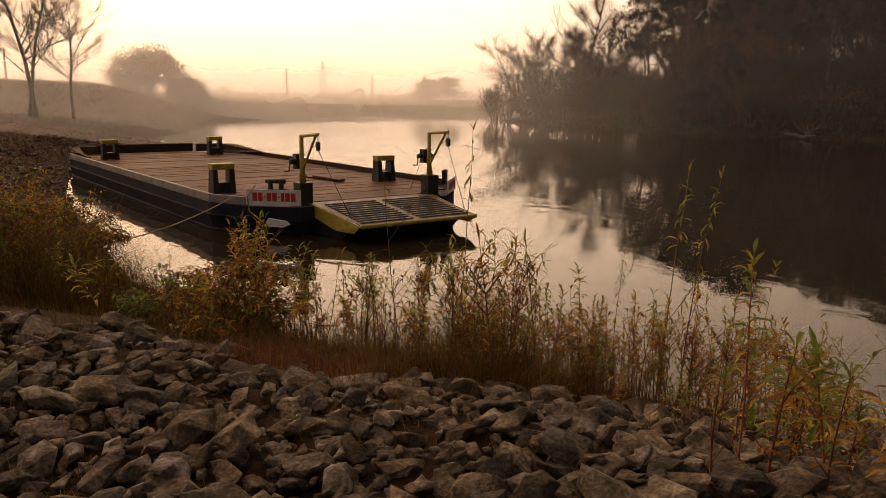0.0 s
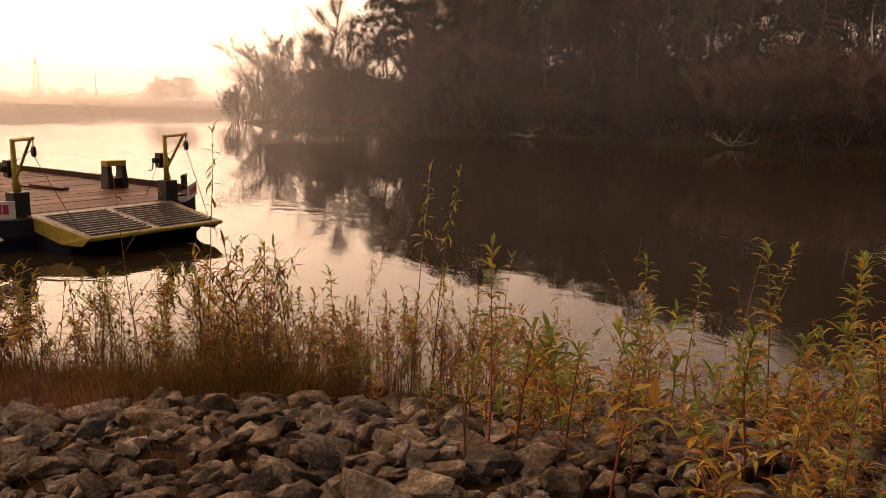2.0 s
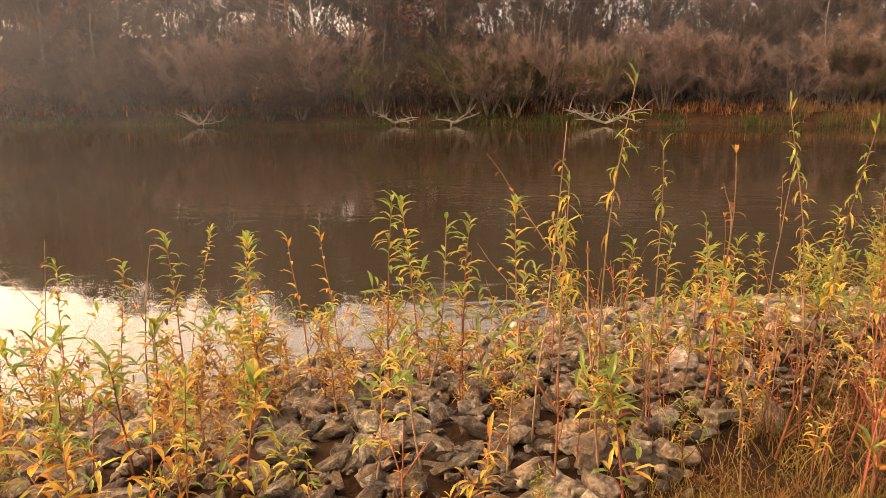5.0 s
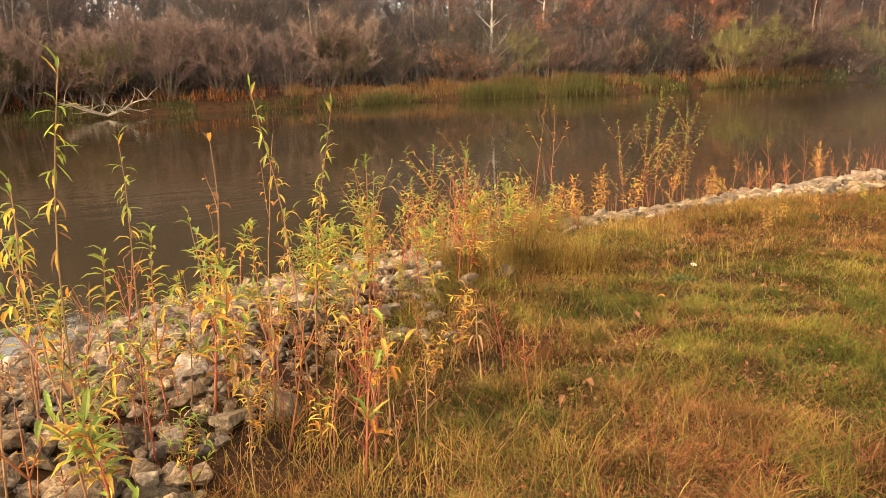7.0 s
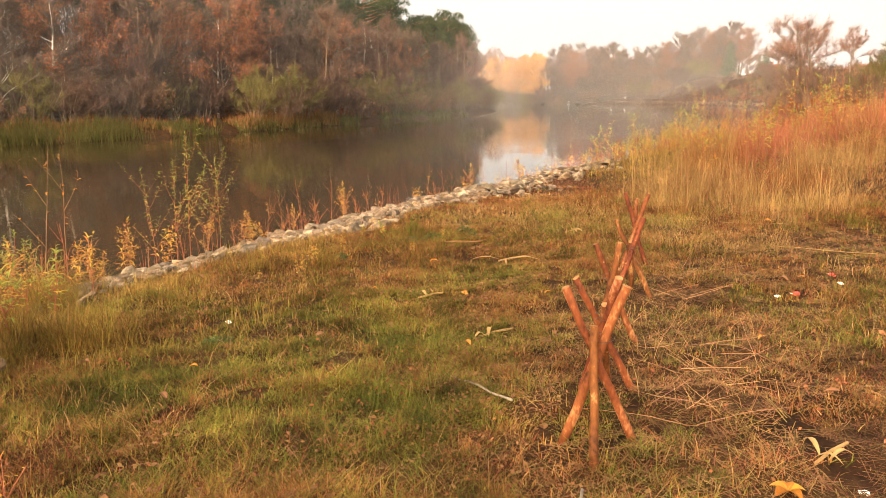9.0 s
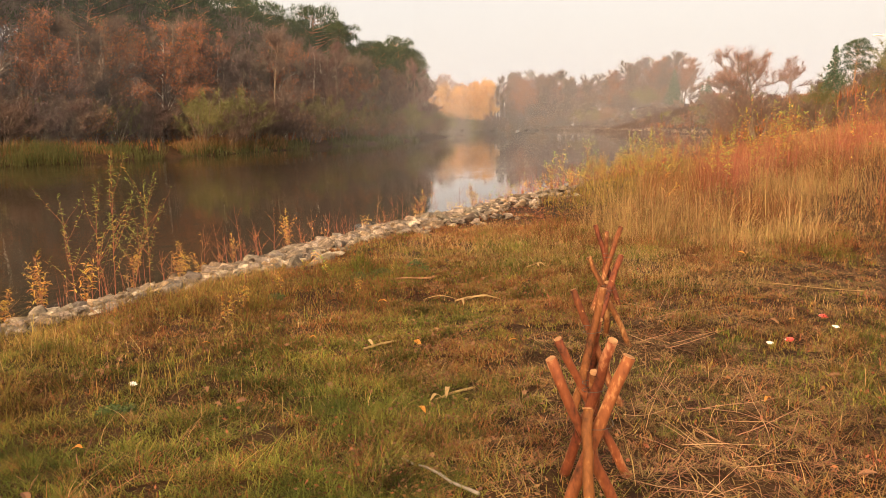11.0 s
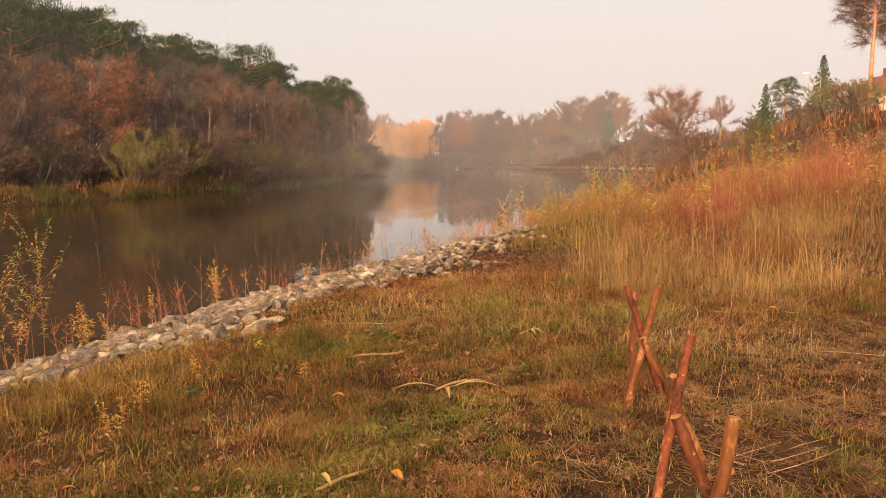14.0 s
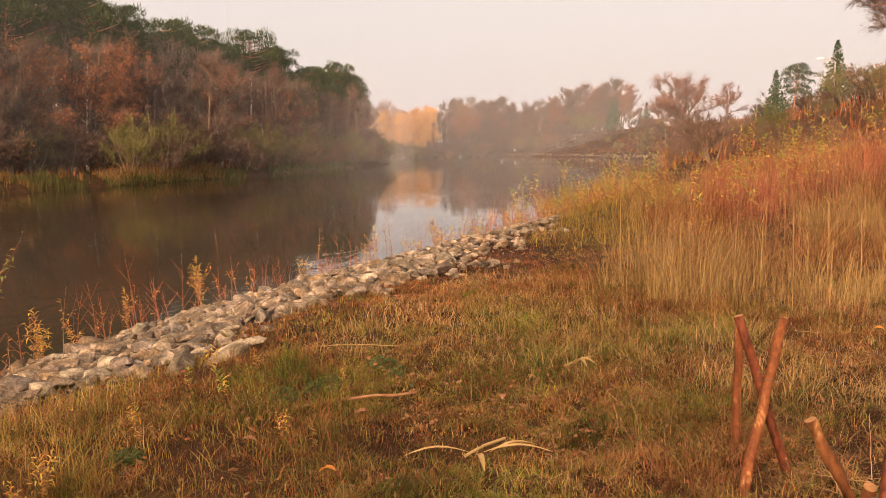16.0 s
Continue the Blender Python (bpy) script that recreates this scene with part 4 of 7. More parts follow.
places += [("a0", 251, 44, 0, 1.15, 0.2), ("a0", 268, 38, 1, 0.7, 0.2), ("a0", 244, 33, 1, 0.85, 0.2), ("t1", 258, 40, 1, 0.7, 0.2), ("t1", 232, 28, 2, 0.75, 0.2), ("a0", 109.2, 0.7, 2, 0.76, 0.1), ("p1", 109.5, -1.4, 2, 0.4, 0.1), ("a0", 89, -4.2, 2, 0.68, 0.1), ("a0", 96, -7.6, 2, 0.4, 0.1), ("o0", 183.6, 16.0, 0, 1.5, 0.2), ("t2", 186, 9.0, 2, 0.75, 0.2),
           ("s1", 205, 26, 2, 1.0, 0.2), ("s1", 220, 30, 2, 1.1, 0.2), ("k0", 75, -6.5, 0, 1.05, 0.1), ("k0", 76.5, -8.3, 2, 0.98, 0.1), ("k0", 79, -9.6, 4, 1.0, 0.1),
           ("l0", -70, 0.2, 0, 1.12, 0.2), ("l0", -70.6, -0.4, 2.2, 1.0, 0.2), ("l0", -79, -5, 2, 0.9, 0.2), ("l0", -72, 2.9, 4, 0.8, 0.2), ("s1", -84, 1.0, 4, 0.6, 0.2), ("s1", -86, 5.0, 1, 0.5, 0.2), ("r0", -118, 14.9, 0, 0.94, 1.2), ("r0", -121, 20.5, 2, 0.6, 1.2), ("s0", -168, 83, 0, 1.1, 0.4), ("p1", -171, 86, 0, 0.45, 2.4), ("p1", -176, 92, 2, 0.5, 2.6), ("p1", -181, 97, 2, 0.5, 2.6), ("s1", -164, 79, 0, 0.8, 0.3)]
plant_out(P, places)


# ---- mist banks over the valley ----
def mist(name, line, z0, z1, strength, fade=None, facing=(0.0, 1.0), fade_y=None):
    """A hanging veil of mist along a line, thinning upwards; it scatters the sun's and the sky's light."""
    m = bpy.data.materials.new("mist")
    m.use_nodes = True
    t = m.node_tree
    N, Lk = t.nodes, t.links
    N.remove(N["Principled BSDF"])
    co = N.new("ShaderNodeTexCoord")
    sp = N.new("ShaderNodeSeparateXYZ")
    Lk.new(co.outputs["Object"], sp.inputs[0])
    mr = N.new("ShaderNodeMapRange")
    mr.interpolation_type = "SMOOTHSTEP"
    mr.inputs[1].default_value, mr.inputs[2].default_value, mr.inputs[3].default_value, mr.inputs[4].default_value = z0, z1, strength, 0.0
    Lk.new(sp.outputs[2], mr.inputs[0])
    nz = N.new("ShaderNodeTexNoise")
    nz.inputs["Scale"].default_value, nz.inputs["Detail"].default_value = 0.035, 3
    Lk.new(co.outputs["Object"], nz.inputs[0])
    ad = N.new("ShaderNodeMath")
    ad.operation = "MULTIPLY_ADD"
    ad.inputs[1].default_value, ad.inputs[2].default_value = 0.9, 0.55
    Lk.new(nz.outputs[0], ad.inputs[0])
    mu = N.new("ShaderNodeMath")
    mu.operation = "MULTIPLY"
    mu.use_clamp = True
    Lk.new(mr.outputs[0], mu.inputs[0])
    Lk.new(ad.outputs[0], mu.inputs[1])
    ends = [(fade[0], fade[1], 0, 1, 0), (fade[2], fade[3], 1, 0, 0)] if fade else []
    if fade_y:
        ends.append((fade_y[0], fade_y[1], 1, 0, 1))
    if ends:
        for lo, hi, a, c, axis in ends:
            fr = N.new("ShaderNodeMapRange")
            fr.interpolation_type = "SMOOTHSTEP"
            fr.inputs[1].default_value, fr.inputs[2].default_value, fr.inputs[3].default_value, fr.inputs[4].default_value = lo, hi, a, c
            Lk.new(sp.outputs[axis], fr.inputs[0])
            mf = N.new("ShaderNodeMath")
            mf.operation = "MULTIPLY"
            Lk.new(mu.outputs[0], mf.inputs[0])
            Lk.new(fr.outputs[0], mf.inputs[1])
            mu = mf
    tr = N.new("ShaderNodeBsdfTransparent")
    df = N.new("ShaderNodeBsdfDiffuse")
    df.inputs[0].default_value = (0.88, 0.89, 0.94, 1)
    tl = N.new("ShaderNodeBsdfTranslucent")
    tl.inputs[0].default_value = (0.88, 0.89, 0.94, 1)
    for node, sign in ((df, 1), (tl, -1)):
        nv = N.new("ShaderNodeCombineXYZ")
        nv.inputs[0].default_value, nv.inputs[1].default_value, nv.inputs[2].default_value = -facing[0] * sign, 0.0, facing[1] * sign
        Lk.new(nv.outputs[0], node.inputs["Normal"])
    both = N.new("ShaderNodeMixShader")
    Lk.new(df.outputs[0], both.inputs[1])
    Lk.new(tl.outputs[0], both.inputs[2])
    mx = N.new("ShaderNodeMixShader")
    Lk.new(mu.outputs[0], mx.inputs[0])
    Lk.new(tr.outputs[0], mx.inputs[1])
    Lk.new(both.outputs[0], mx.inputs[2])
    Lk.new(mx.outputs[0], N["Material Output"].inputs[0])
    b = Bag()
    k = len(line)
    b.add([(x, y, -0.5) for x, y in line] + [(x, y, z1) for x, y in line], [(i, i + 1, k + i + 1, k + i) for i in range(k - 1)])
    ob = new(name, b.mesh(name, m))
    return tagged(ob, "thin veil of morning mist hanging over the river", "mist", "", "stuff")


def along(off, x0, x1):
    return [(x, float(np.interp(x, FARX, FARY)) + off) for x in range(x0, x1, 6)]


TO_SUN = (0.93, 0.36)
mist("mist", along(-3, -98, 100), 0, 24, 0.135, (-98, -84, -62, 0))
mist("mist", along(-5, 50, 158), 0, 20, 0.13, (60, 135, 170, 180))
mist("mist", along(5.5, -74, 150), 0, 26, 0.05, (-74, -50, 60, 140))
mist("mist", along(14.5, -70, 150), 0, 30, 0.06, (-70, -45, 90, 140))
mist("mist", along(25, -66, 140), 0, 34, 0.08, (-66, -40, 100, 130))
mist("mist", [(-50, -40), (-50, 60)], 0, 15, 0.19, None, TO_SUN, (8, 54))
mist("mist", [(-72, -50), (-73, 64)], 0, 18, 0.22, None, TO_SUN, (20, 60))
mist("mist", [(-98, -70), (-104, 0), (-112, 40), (-122, 110)], 0, 26, 0.3, None, TO_SUN, (60, 105))
mist("mist", [(-150, -120), (-152, 0), (-156, 80), (-140, 160)], 0, 22, 0.42, None, TO_SUN)
mist("mist", [(-330, -260), (-330, 0), (-330, 180), (-280, 420)], 0, 26, 0.6, None, TO_SUN)
mist("mist", [(66, -50), (66, 20), (68, 58)], 0, 30, 0.022, None, (0.0, 1.0), (20, 54))
mist("mist", [(118, -40), (122, 20), (128, 66)], 0, 40, 0.038, None, (0.0, 1.0), (30, 62))
mist("mist", [(176, -60), (182, 40), (172, 92)], 0, 60, 0.045)
mist("mist", [(236, -90), (240, 40), (252, 110), (215, 160)], 0, 80, 0.12)


# ---- far things ----
def utility_pole(x, y, h):
    p = spot(x, y)
    t = thing("utility_pole", "dark wooden utility pole standing in the misty meadow", "utility pole", Matrix.Translation(p), "line of utility poles")
    b = Bag()
    b.tube([(0, 0, -0.3), (0.05, 0, h)], [0.22, 0.15], 8)
    part("shaft", b, BARK, t)
    b = Bag()
    b.box((-0.1, -0.7, h - 0.5), (0.1, 0.7, h - 0.35))
    part("crossarm", b, BARK, t)


for px, py, ph in ((-203, 26, 9), (-229, 67, 9), (-263, 108, 9), (-291, 145, 9), (-171, -4, 8)):
    utility_pole(px, py, ph)


def pylon(x, y, h):
    t = thing("power_pylon", "grey lattice power pylon far off in the mist", "pylon", Matrix.Translation((x, y, 1.5)), "distant pylons")
    b = Bag()
    w = h * 0.11
    for sx in (-1, 1):
        for sy in (-1, 1):
            b.tube([(sx * w, sy * w, 0), (sx * w * 0.3, sy * w * 0.3, h * 0.7), (0, 0, h)], 0.16, 4)
    for i in range(8):
        z0, z1 = h * 0.085 * i, h * 0.085 * (i + 1)
        a0, a1 = w * (1 - z0 / h), w * (1 - z1 / h)
        for s in (-1, 1):
            b.tube([(-a0, s * a0, z0), (a1, s * a1, z1)], 0.08, 3)
            b.tube([(s * a0, -a0, z0), (s * a1, a1, z1)], 0.08, 3)
    part("lattice", b, STEEL, t)
    for z, ln in ((0.7, 0.2), (0.8, 0.16), (0.9, 0.12)):
        b = Bag()
        b.tube([(0, -h * ln, h * z), (0, 0, h * z + 0.5), (0, h * ln, h * z)], 0.13, 4)
        part("crossarm", b, STEEL, t)


pylon(-527, 180, 27)
pylon(-640, 395, 24)

nr = np.random.default_rng(5)
pos = []
for a in np.arange(40, 125, 0.55):
    r = 480 + nr.uniform(-40, 60)
    c = np.array([-math.sin(radians(a)) * r, math.cos(radians(a)) * r, 1.5])
    hh, ww = nr.uniform(3, 8), nr.uniform(4, 9)
    e = nr.normal(0, 1, (70, 3))
    e /= np.linalg.norm(e, axis=1)[:, None]
    e[:, 2] = np.abs(e[:, 2])
    pos.append(c + e * np.array([ww, ww, hh]) * nr.uniform(0.6, 1, (70, 1)))
v, f = flakes(nr, np.concatenate(pos), 1.1)
tagged(new("distant_wood", array_mesh("distant_wood", v, f, TWIG)), "low line of hazy trees on the horizon", "trees", "", "stuff")


def house(x, y, w, d, h, yaw):
    p = spot(x, y)
    t = thing("house", "small house with red roof and pale plaster on the slope", "house", pose(x, y, p.z - 0.2, 0, 0, yaw), "houses on the slope")
    b = Bag()
    b.box((-w / 2, -d / 2, 0), (w / 2, d / 2, h))
    wall = part("wall", b, PLASTER, t, "pale plaster wall")
    b = Bag()
    o = 0.35
    b.add([(-w / 2 - o, -d / 2 - o, h), (w / 2 + o, -d / 2 - o, h), (w / 2 + o, d / 2 + o, h), (-w / 2 - o, d / 2 + o, h), (-w / 2 - o, 0, h + d * 0.4), (w / 2 + o, 0, h + d * 0.4)],
          [(3, 2, 1, 0), (0, 1, 5, 4), (2, 3, 4, 5), (0, 4, 3), (1, 2, 5)])
    roof = part("roof", b, TILE_RED, t, "red tiled roof")
    b = Bag()
    b.box((w * 0.15, -0.3, h + 0.5), (w * 0.15 + 0.5, 0.3, h + d * 0.4 + 0.7))
    part("chimney", b, TILE_RED, roof)
    for sx in (-0.3, 0.1, 0.3):
        for fy in (-1, 1):
            b = Bag()
            b.box((w * sx - 0.45, fy * d / 2 - 0.04, 1.0), (w * sx + 0.45, fy * d / 2 + 0.04, 2.2))
            part("window", b, DARK_GLASS, t)
    for fx in (-1, 1):
        b = Bag()
        b.box((fx * w / 2 - 0.04, -0.5, 1.0), (fx * w / 2 + 0.04, 0.5, 2.2))
        part("window", b, DARK_GLASS, t)


house(98, -11.6, 8, 6, 2.6, 20)
house(106, -13.6, 9, 7, 3.6, 10)
house(262, 33, 5, 4, 2.0, 40)

p = spot(83.9, -3.6)
t = thing("street_lamp", "slim grey street lamp on the slope", "street lamp", Matrix.Translation(p))
b = Bag()
b.tube([(0, 0, -0.2), (0, 0, 4.0), (0, 0.2, 4.2), (0, 1.1, 4.35)], [0.08, 0.06, 0.05, 0.04], 8)
part("post", b, STEEL, t, smooth=True)
b = Bag()
b.box((-0.12, 0.9, 4.3), (0.12, 1.5, 4.42))
part("lamp_head", b, STEEL, t, bevel=0.03)

t = thing("buoy", "white round river buoy with a topmark", "buoy", Matrix.Translation((262, 98.8, 0)))
b = Bag()
b.tube([(0, 0, -0.3), (0, 0, 0.25), (0, 0, 0.3)], [0.55, 0.55, 0.4], 12)
part("float", b, WHITE, t, smooth=True)
b = Bag()
b.tube([(0, 0, 0.3), (0, 0, 0.8)], 0.06, 6)
part("staff", b, WHITE, t)
b = Bag()
b.tube([(0, 0, 0.75 + 0.32 * (1 - math.cos(a))) for a in [i * math.pi / 8 for i in range(9)]], [0.32 * math.sin(i * math.pi / 8) + 0.01 for i in range(9)], 10)
part("topmark", b, WHITE, t, smooth=True)


def driftwood(x, y, size, seed, yaw):
    rng = random.Random(seed)
    p = spot(x, y)
    t = thing("driftwood", "bleached dead branches fallen into the water", "driftwood", pose(x, y, max(p.z, 0) + 0.1, 0, 0, yaw), "driftwood on the far bank")
    b = Bag()
    for k in range(4):
        a = rng.uniform(-0.7, 0.7) + (math.pi if k % 2 else 0)
        path = wander(rng, (0, 0, 0.1), (math.cos(a), math.sin(a) * 0.6, 0.35), size * rng.uniform(0.6, 1), 6, 0.25, -0.12)
        b.tube(path, [0.1 * (1 - 0.13 * i) for i in range(7)], 6)
        for _ in range(5):
            j = rng.randint(1, 5)
            sub = wander(rng, path[j], (rng.uniform(-1, 1), rng.uniform(-1, 0.4), rng.uniform(-0.2, 0.9)), size * rng.uniform(0.2, 0.45), 4, 0.3)
            b.tube(sub, [0.045 * (1 - 0.2 * i) for i in range(5)], 4)
    part("branch", b, DEAD, t)


driftwood(5.3, 65.0, 4.2, 1, 0)
driftwood(-7, 65.4, 2.6, 2, 20)
driftwood(-12, 64.9, 2.4, 5, 0)
driftwood(-28, 62.2, 3.0, 3, 10)
driftwood(-46.5, 59.4, 3.0, 4, 0)


# ---- stones on the bank ----
def stone_mesh(seed):
    rng = random.Random(seed)
    bm = bmesh.new()
    for _ in range(15):
        v = Vector((rng.gauss(0, 1), rng.gauss(0, 1), rng.gauss(0, 1))).normalized()
        v = Vector([max(-0.8, min(0.8, c * rng.uniform(0.9, 1.15))) for c in v])
        bm.verts.new((v.x * 0.19, v.y * 0.15, v.z * 0.115))
    bmesh.ops.convex_hull(bm, input=bm.verts)
    bmesh.ops.delete(bm, geom=[v for v in bm.verts if not v.link_faces], context="VERTS")
    me = bpy.data.meshes.new("stone")
    bm.to_mesh(me)
    bm.free()
    return me


STONE_PILE = STONE.copy()
STONE_PILE.name = "stone_pile"
sn = STONE_PILE.node_tree
for n in list(sn.nodes):
    if n.type == "OBJECT_INFO":
        g = sn.nodes.new("ShaderNodeNewGeometry")
        for l in list(n.outputs["Random"].links):
            sn.links.new(g.outputs["Random Per Island"], l.to_socket)
STONES = [stone_mesh(100 + i) for i in range(16)]
for s in STONES:
    s.materials.append(STONE)


def stone_top(x):
    """How far from the water the stones reach."""
    return np.interp(x, [-11, -9, -7, 0.3, 1.0, 2.3, 3.4, 4.6, 7.3, 9.5, 11, 13, 16, 20, 23, 25], [0.2, 3.2, 6.8, 6.6, 6.1, 5.6, 4.6, 3.8, 3.7, 4.6, 4.9, 5.1, 4.5, 3.5, 2.6, 0.1])


nr = np.random.default_rng(8)
sx, sy = np.meshgrid(np.arange(-11, 46, 0.115), np.arange(-3, 14, 0.115))
sx, sy = (sx + nr.uniform(-0.08, 0.08, sx.shape)).ravel(), (sy + nr.uniform(-0.08, 0.08, sy.shape)).ravel()
sd, sf = river_distance(sx, sy)
low_edge = np.interp(sy, [1.5, 2.4, 3.4, 4.2, 6.0, 7.0], [4.4, 3.4, 3.2, 2.5, 0.9, 0.5]) * np.interp(sx, [-3.2, -2.0], [1.0, 0.0])
ok = (sd > low_edge - 0.1 + nr.normal(0, 0.2, sx.shape)) & (sd < stone_top(sx) + 0.4 * np.sin(sx * 2.1 + 2 * np.sin(sx * 0.8)) + nr.normal(0, 0.25, sx.shape)) & ~sf
sx, sy, sd = sx[ok], sy[ok], sd[ok]
sz = land(sx, sy)
# small stones in the gaps
fx, fy = nr.uniform(-8.5, 4, 16000), nr.uniform(-1.5, 10.5, 16000)
fd, ff = river_distance(fx, fy)
fl = np.interp(fy, [1.5, 2.4, 3.4, 4.2, 6.0, 7.0], [4.4, 3.4, 3.2, 2.5, 0.9, 0.5]) * np.interp(fx, [-3.2, -2.0], [1.0, 0.0])
ok = (fd > fl) & (fd < stone_top(fx)) & ~ff
first_small, last_small = len(sx), len(sx) + int(ok.sum())
sx, sy = np.append(sx, fx[ok]), np.append(sy, fy[ok])
# sparser stones on the bank behind the ferry
bx, by = nr.uniform(-60, -20, 6000), nr.uniform(-7, 8, 6000)
bd, bf = river_distance(bx, by)
ok = (bd > -0.1) & (bd < 5.5) & ~bf
sx, sy = np.append(sx, bx[ok]), np.append(sy, by[ok])
first_far = len(sx)
fx = nr.uniform(125, 268, 5000)
fy = np.interp(fx, [q[0] for q in NEAR[27:]], [q[1] for q in NEAR[27:]]) - nr.uniform(-4, 6, 5000)
fd, ff = river_distance(fx, fy)
ok = (fd > 0.1) & (fd < 1.6) & ~ff & (nr.random(5000) < 0.6)
sx, sy = np.append(sx, fx[ok]), np.append(sy, fy[ok])
sz = land(sx, sy)
near_first = np.argsort(np.hypot(sx + 0.6, sy - 3.2))
riprap = thing("riprap", "bank of grey and tan quarried stones above the water", "stone bank", None, "", "structure")
pv, pf, pn = [], [], 0
for rank, i in enumerate(near_first):
    s = float(np.clip(nr.lognormal(-0.88, 0.38), 0.2, 1.0)) * float(np.interp(sx[i], [-2, 3, 8, 30], [1.0, 0.95, 1.0, 1.05]))
    if first_small <= i < last_small:
        s = float(nr.uniform(0.16, 0.34))
    if i >= first_far:
        s = float(nr.uniform(0.7, 1.7))
    m = pose(sx[i], sy[i], sz[i] + 0.03 * s + nr.uniform(-0.04, 0.05), nr.uniform(-28, 28), nr.uniform(-28, 28), nr.uniform(0, 360)) @ Matrix.Diagonal((s * nr.uniform(0.85, 1.45), s * nr.uniform(0.75, 1.1), s * nr.uniform(0.6, 1.0), 1))
    me = STONES[int(nr.integers(0, 16))]
    if rank < 300:
        ob = new("stone", me)
        ob.parent = riprap
        ob.matrix_basis = m
    else:
        co = np.empty(len(me.vertices) * 3)
        me.vertices.foreach_get("co", co)
        mm = np.array(m)
        pv.append(co.reshape(-1, 3) @ mm[:3, :3].T + mm[:3, 3])
        pf.extend(tuple(k + pn for k in q.vertices) for q in me.polygons)
        pn += len(me.vertices)
me = bpy.data.meshes.new("stone_fill")
me.from_pydata(np.concatenate(pv), [], pf)
me.materials.append(STONE_PILE)
fill = new("stone_fill", me)
fill.parent = riprap
tagged(fill, "more quarried bank stones", "", "", "stuff")


# ---- grass ----
PATH_X, PATH_Y = np.array([-0.3, 0.2, 1.1, 2.4, 4.5, 9, 16]), np.array([-0.1, 0.3, 0.8, 1.6, 2.8, 4.2, 5.2])


def field(x, y, s, o=0.0):
    return np.sin(x * s + 1.7 * np.sin(y * s * 0.7 + o) + o) * np.cos(y * s * 1.1 + 1.3 * np.sin(x * s * 0.6 - o))


nr = np.random.default_rng(11)


def worn(x, y):
    """1 in the trodden, nearly bare strip beside the stones."""
    d = river_distance(x, y)[0] - stone_top(x)
    return np.maximum(np.exp(-((x - 7.2) / 1.9) ** 2 - ((y - 5.7) / 0.9) ** 2), np.exp(-((d - 0.3) / 0.4) ** 2) * smooth(4.8, 6.2, x) * smooth(12, 10, x))


def meadow(n):
    k = nr.choice(6, n, p=[0.05, 0.08, 0.17, 0.33, 0.27, 0.10])
    u = nr.random(n)
    r = np.abs(nr.normal(0, 1, n)) ** 1.25 * 4.0 + 0.05
    a = nr.uniform(0, 2 * math.pi, n)
    x = PATH_X[k] + (PATH_X[k + 1] - PATH_X[k]) * u + r * np.cos(a)
    y = PATH_Y[k] + (PATH_Y[k + 1] - PATH_Y[k]) * u + r * np.sin(a)
    d, f = river_distance(x, y)
    keep = (d > stone_top(x) - 0.1 + nr.normal(0, 0.15, n)) & (d > 0.6) & ~f & (x > -9) & (y < 12)
    keep &= ~((field(x, y, 1.3) + 0.8 * field(x, y, 3.7, 2.0) + 0.5 * field(x, y, 9.0, 1.0) > 0.4) & (nr.random(n) < 0.75))
    keep &= ~((np.hypot((x - 6.2) / 5.0, (y - 1.0) / 2.0) < 1) & (nr.random(n) < 0.6))
    keep &= nr.random(n) > 0.4 * worn(x, y)
    return x[keep], y[keep], r[keep]


def meadow_end(n):
    x, y = nr.uniform(5.2, 12.5, n), nr.uniform(0.6, 7.0, n)
    d, f = river_distance(x, y)
    keep = (d > stone_top(x) - 0.1 + nr.normal(0, 0.15, n)) & (field(x, y, 1.3) + 0.8 * field(x, y, 3.7, 2.0) < 0.75)
    keep &= ~((np.hypot((x - 6.2) / 5.0, (y - 1.0) / 2.0) < 1) & (nr.random(n) < 0.6))
    keep &= nr.random(n) > 0.4 * worn(x, y)
    return x[keep], y[keep], np.full(int(keep.sum()), 2.2)


def turf(n, per, h0, h1, wide=0.045, fine=1.0, source=meadow, lean=2.6):
    """Tufts of blades that splay outwards."""
    x, y, r = source(n)
    m = len(x)
    grow = nr.uniform(h0, h1, m) * (1.1 + 0.5 * field(x, y, 0.9, 0.6)) * (1 + 0.02 * r) * (1 - 0.5 * worn(x, y))
    tone = 0.45 * field(x, y, 0.55, 1.0) + 0.9 * field(x, y, 2.3, 0.4) + 0.5 * field(x, y, 5.5, 1.4) + nr.normal(0, 0.5, m) + 0.08 - 0.9 * worn(x, y) + 0.6 * np.exp(-((x - 9) / 2.2) ** 2 - ((y - 4.2) / 0.8) ** 2)
    x, y, r, grow, tone = [np.repeat(q, per) for q in (x, y, r, grow, tone)]
    m = len(x)
    a = nr.uniform(0, 2 * math.pi, m)
    s = nr.uniform(0, wide, m) * (1 + 0.12 * r)
    x, y = x + s * np.cos(a), y + s * np.sin(a)
    base = np.stack([x, y, land(x, y) + 0.002], 1)
    h = grow * nr.uniform(0.5, 1.1, m)
    v, q, t = blades(nr, base, h, fine * (nr.uniform(0.003, 0.005, m) + 0.0006 * np.minimum(r, 9)), nr.uniform(0.2, lean, m) * h, 0.3)
    return v, q, t, tone + nr.normal(0, 0.3, m)


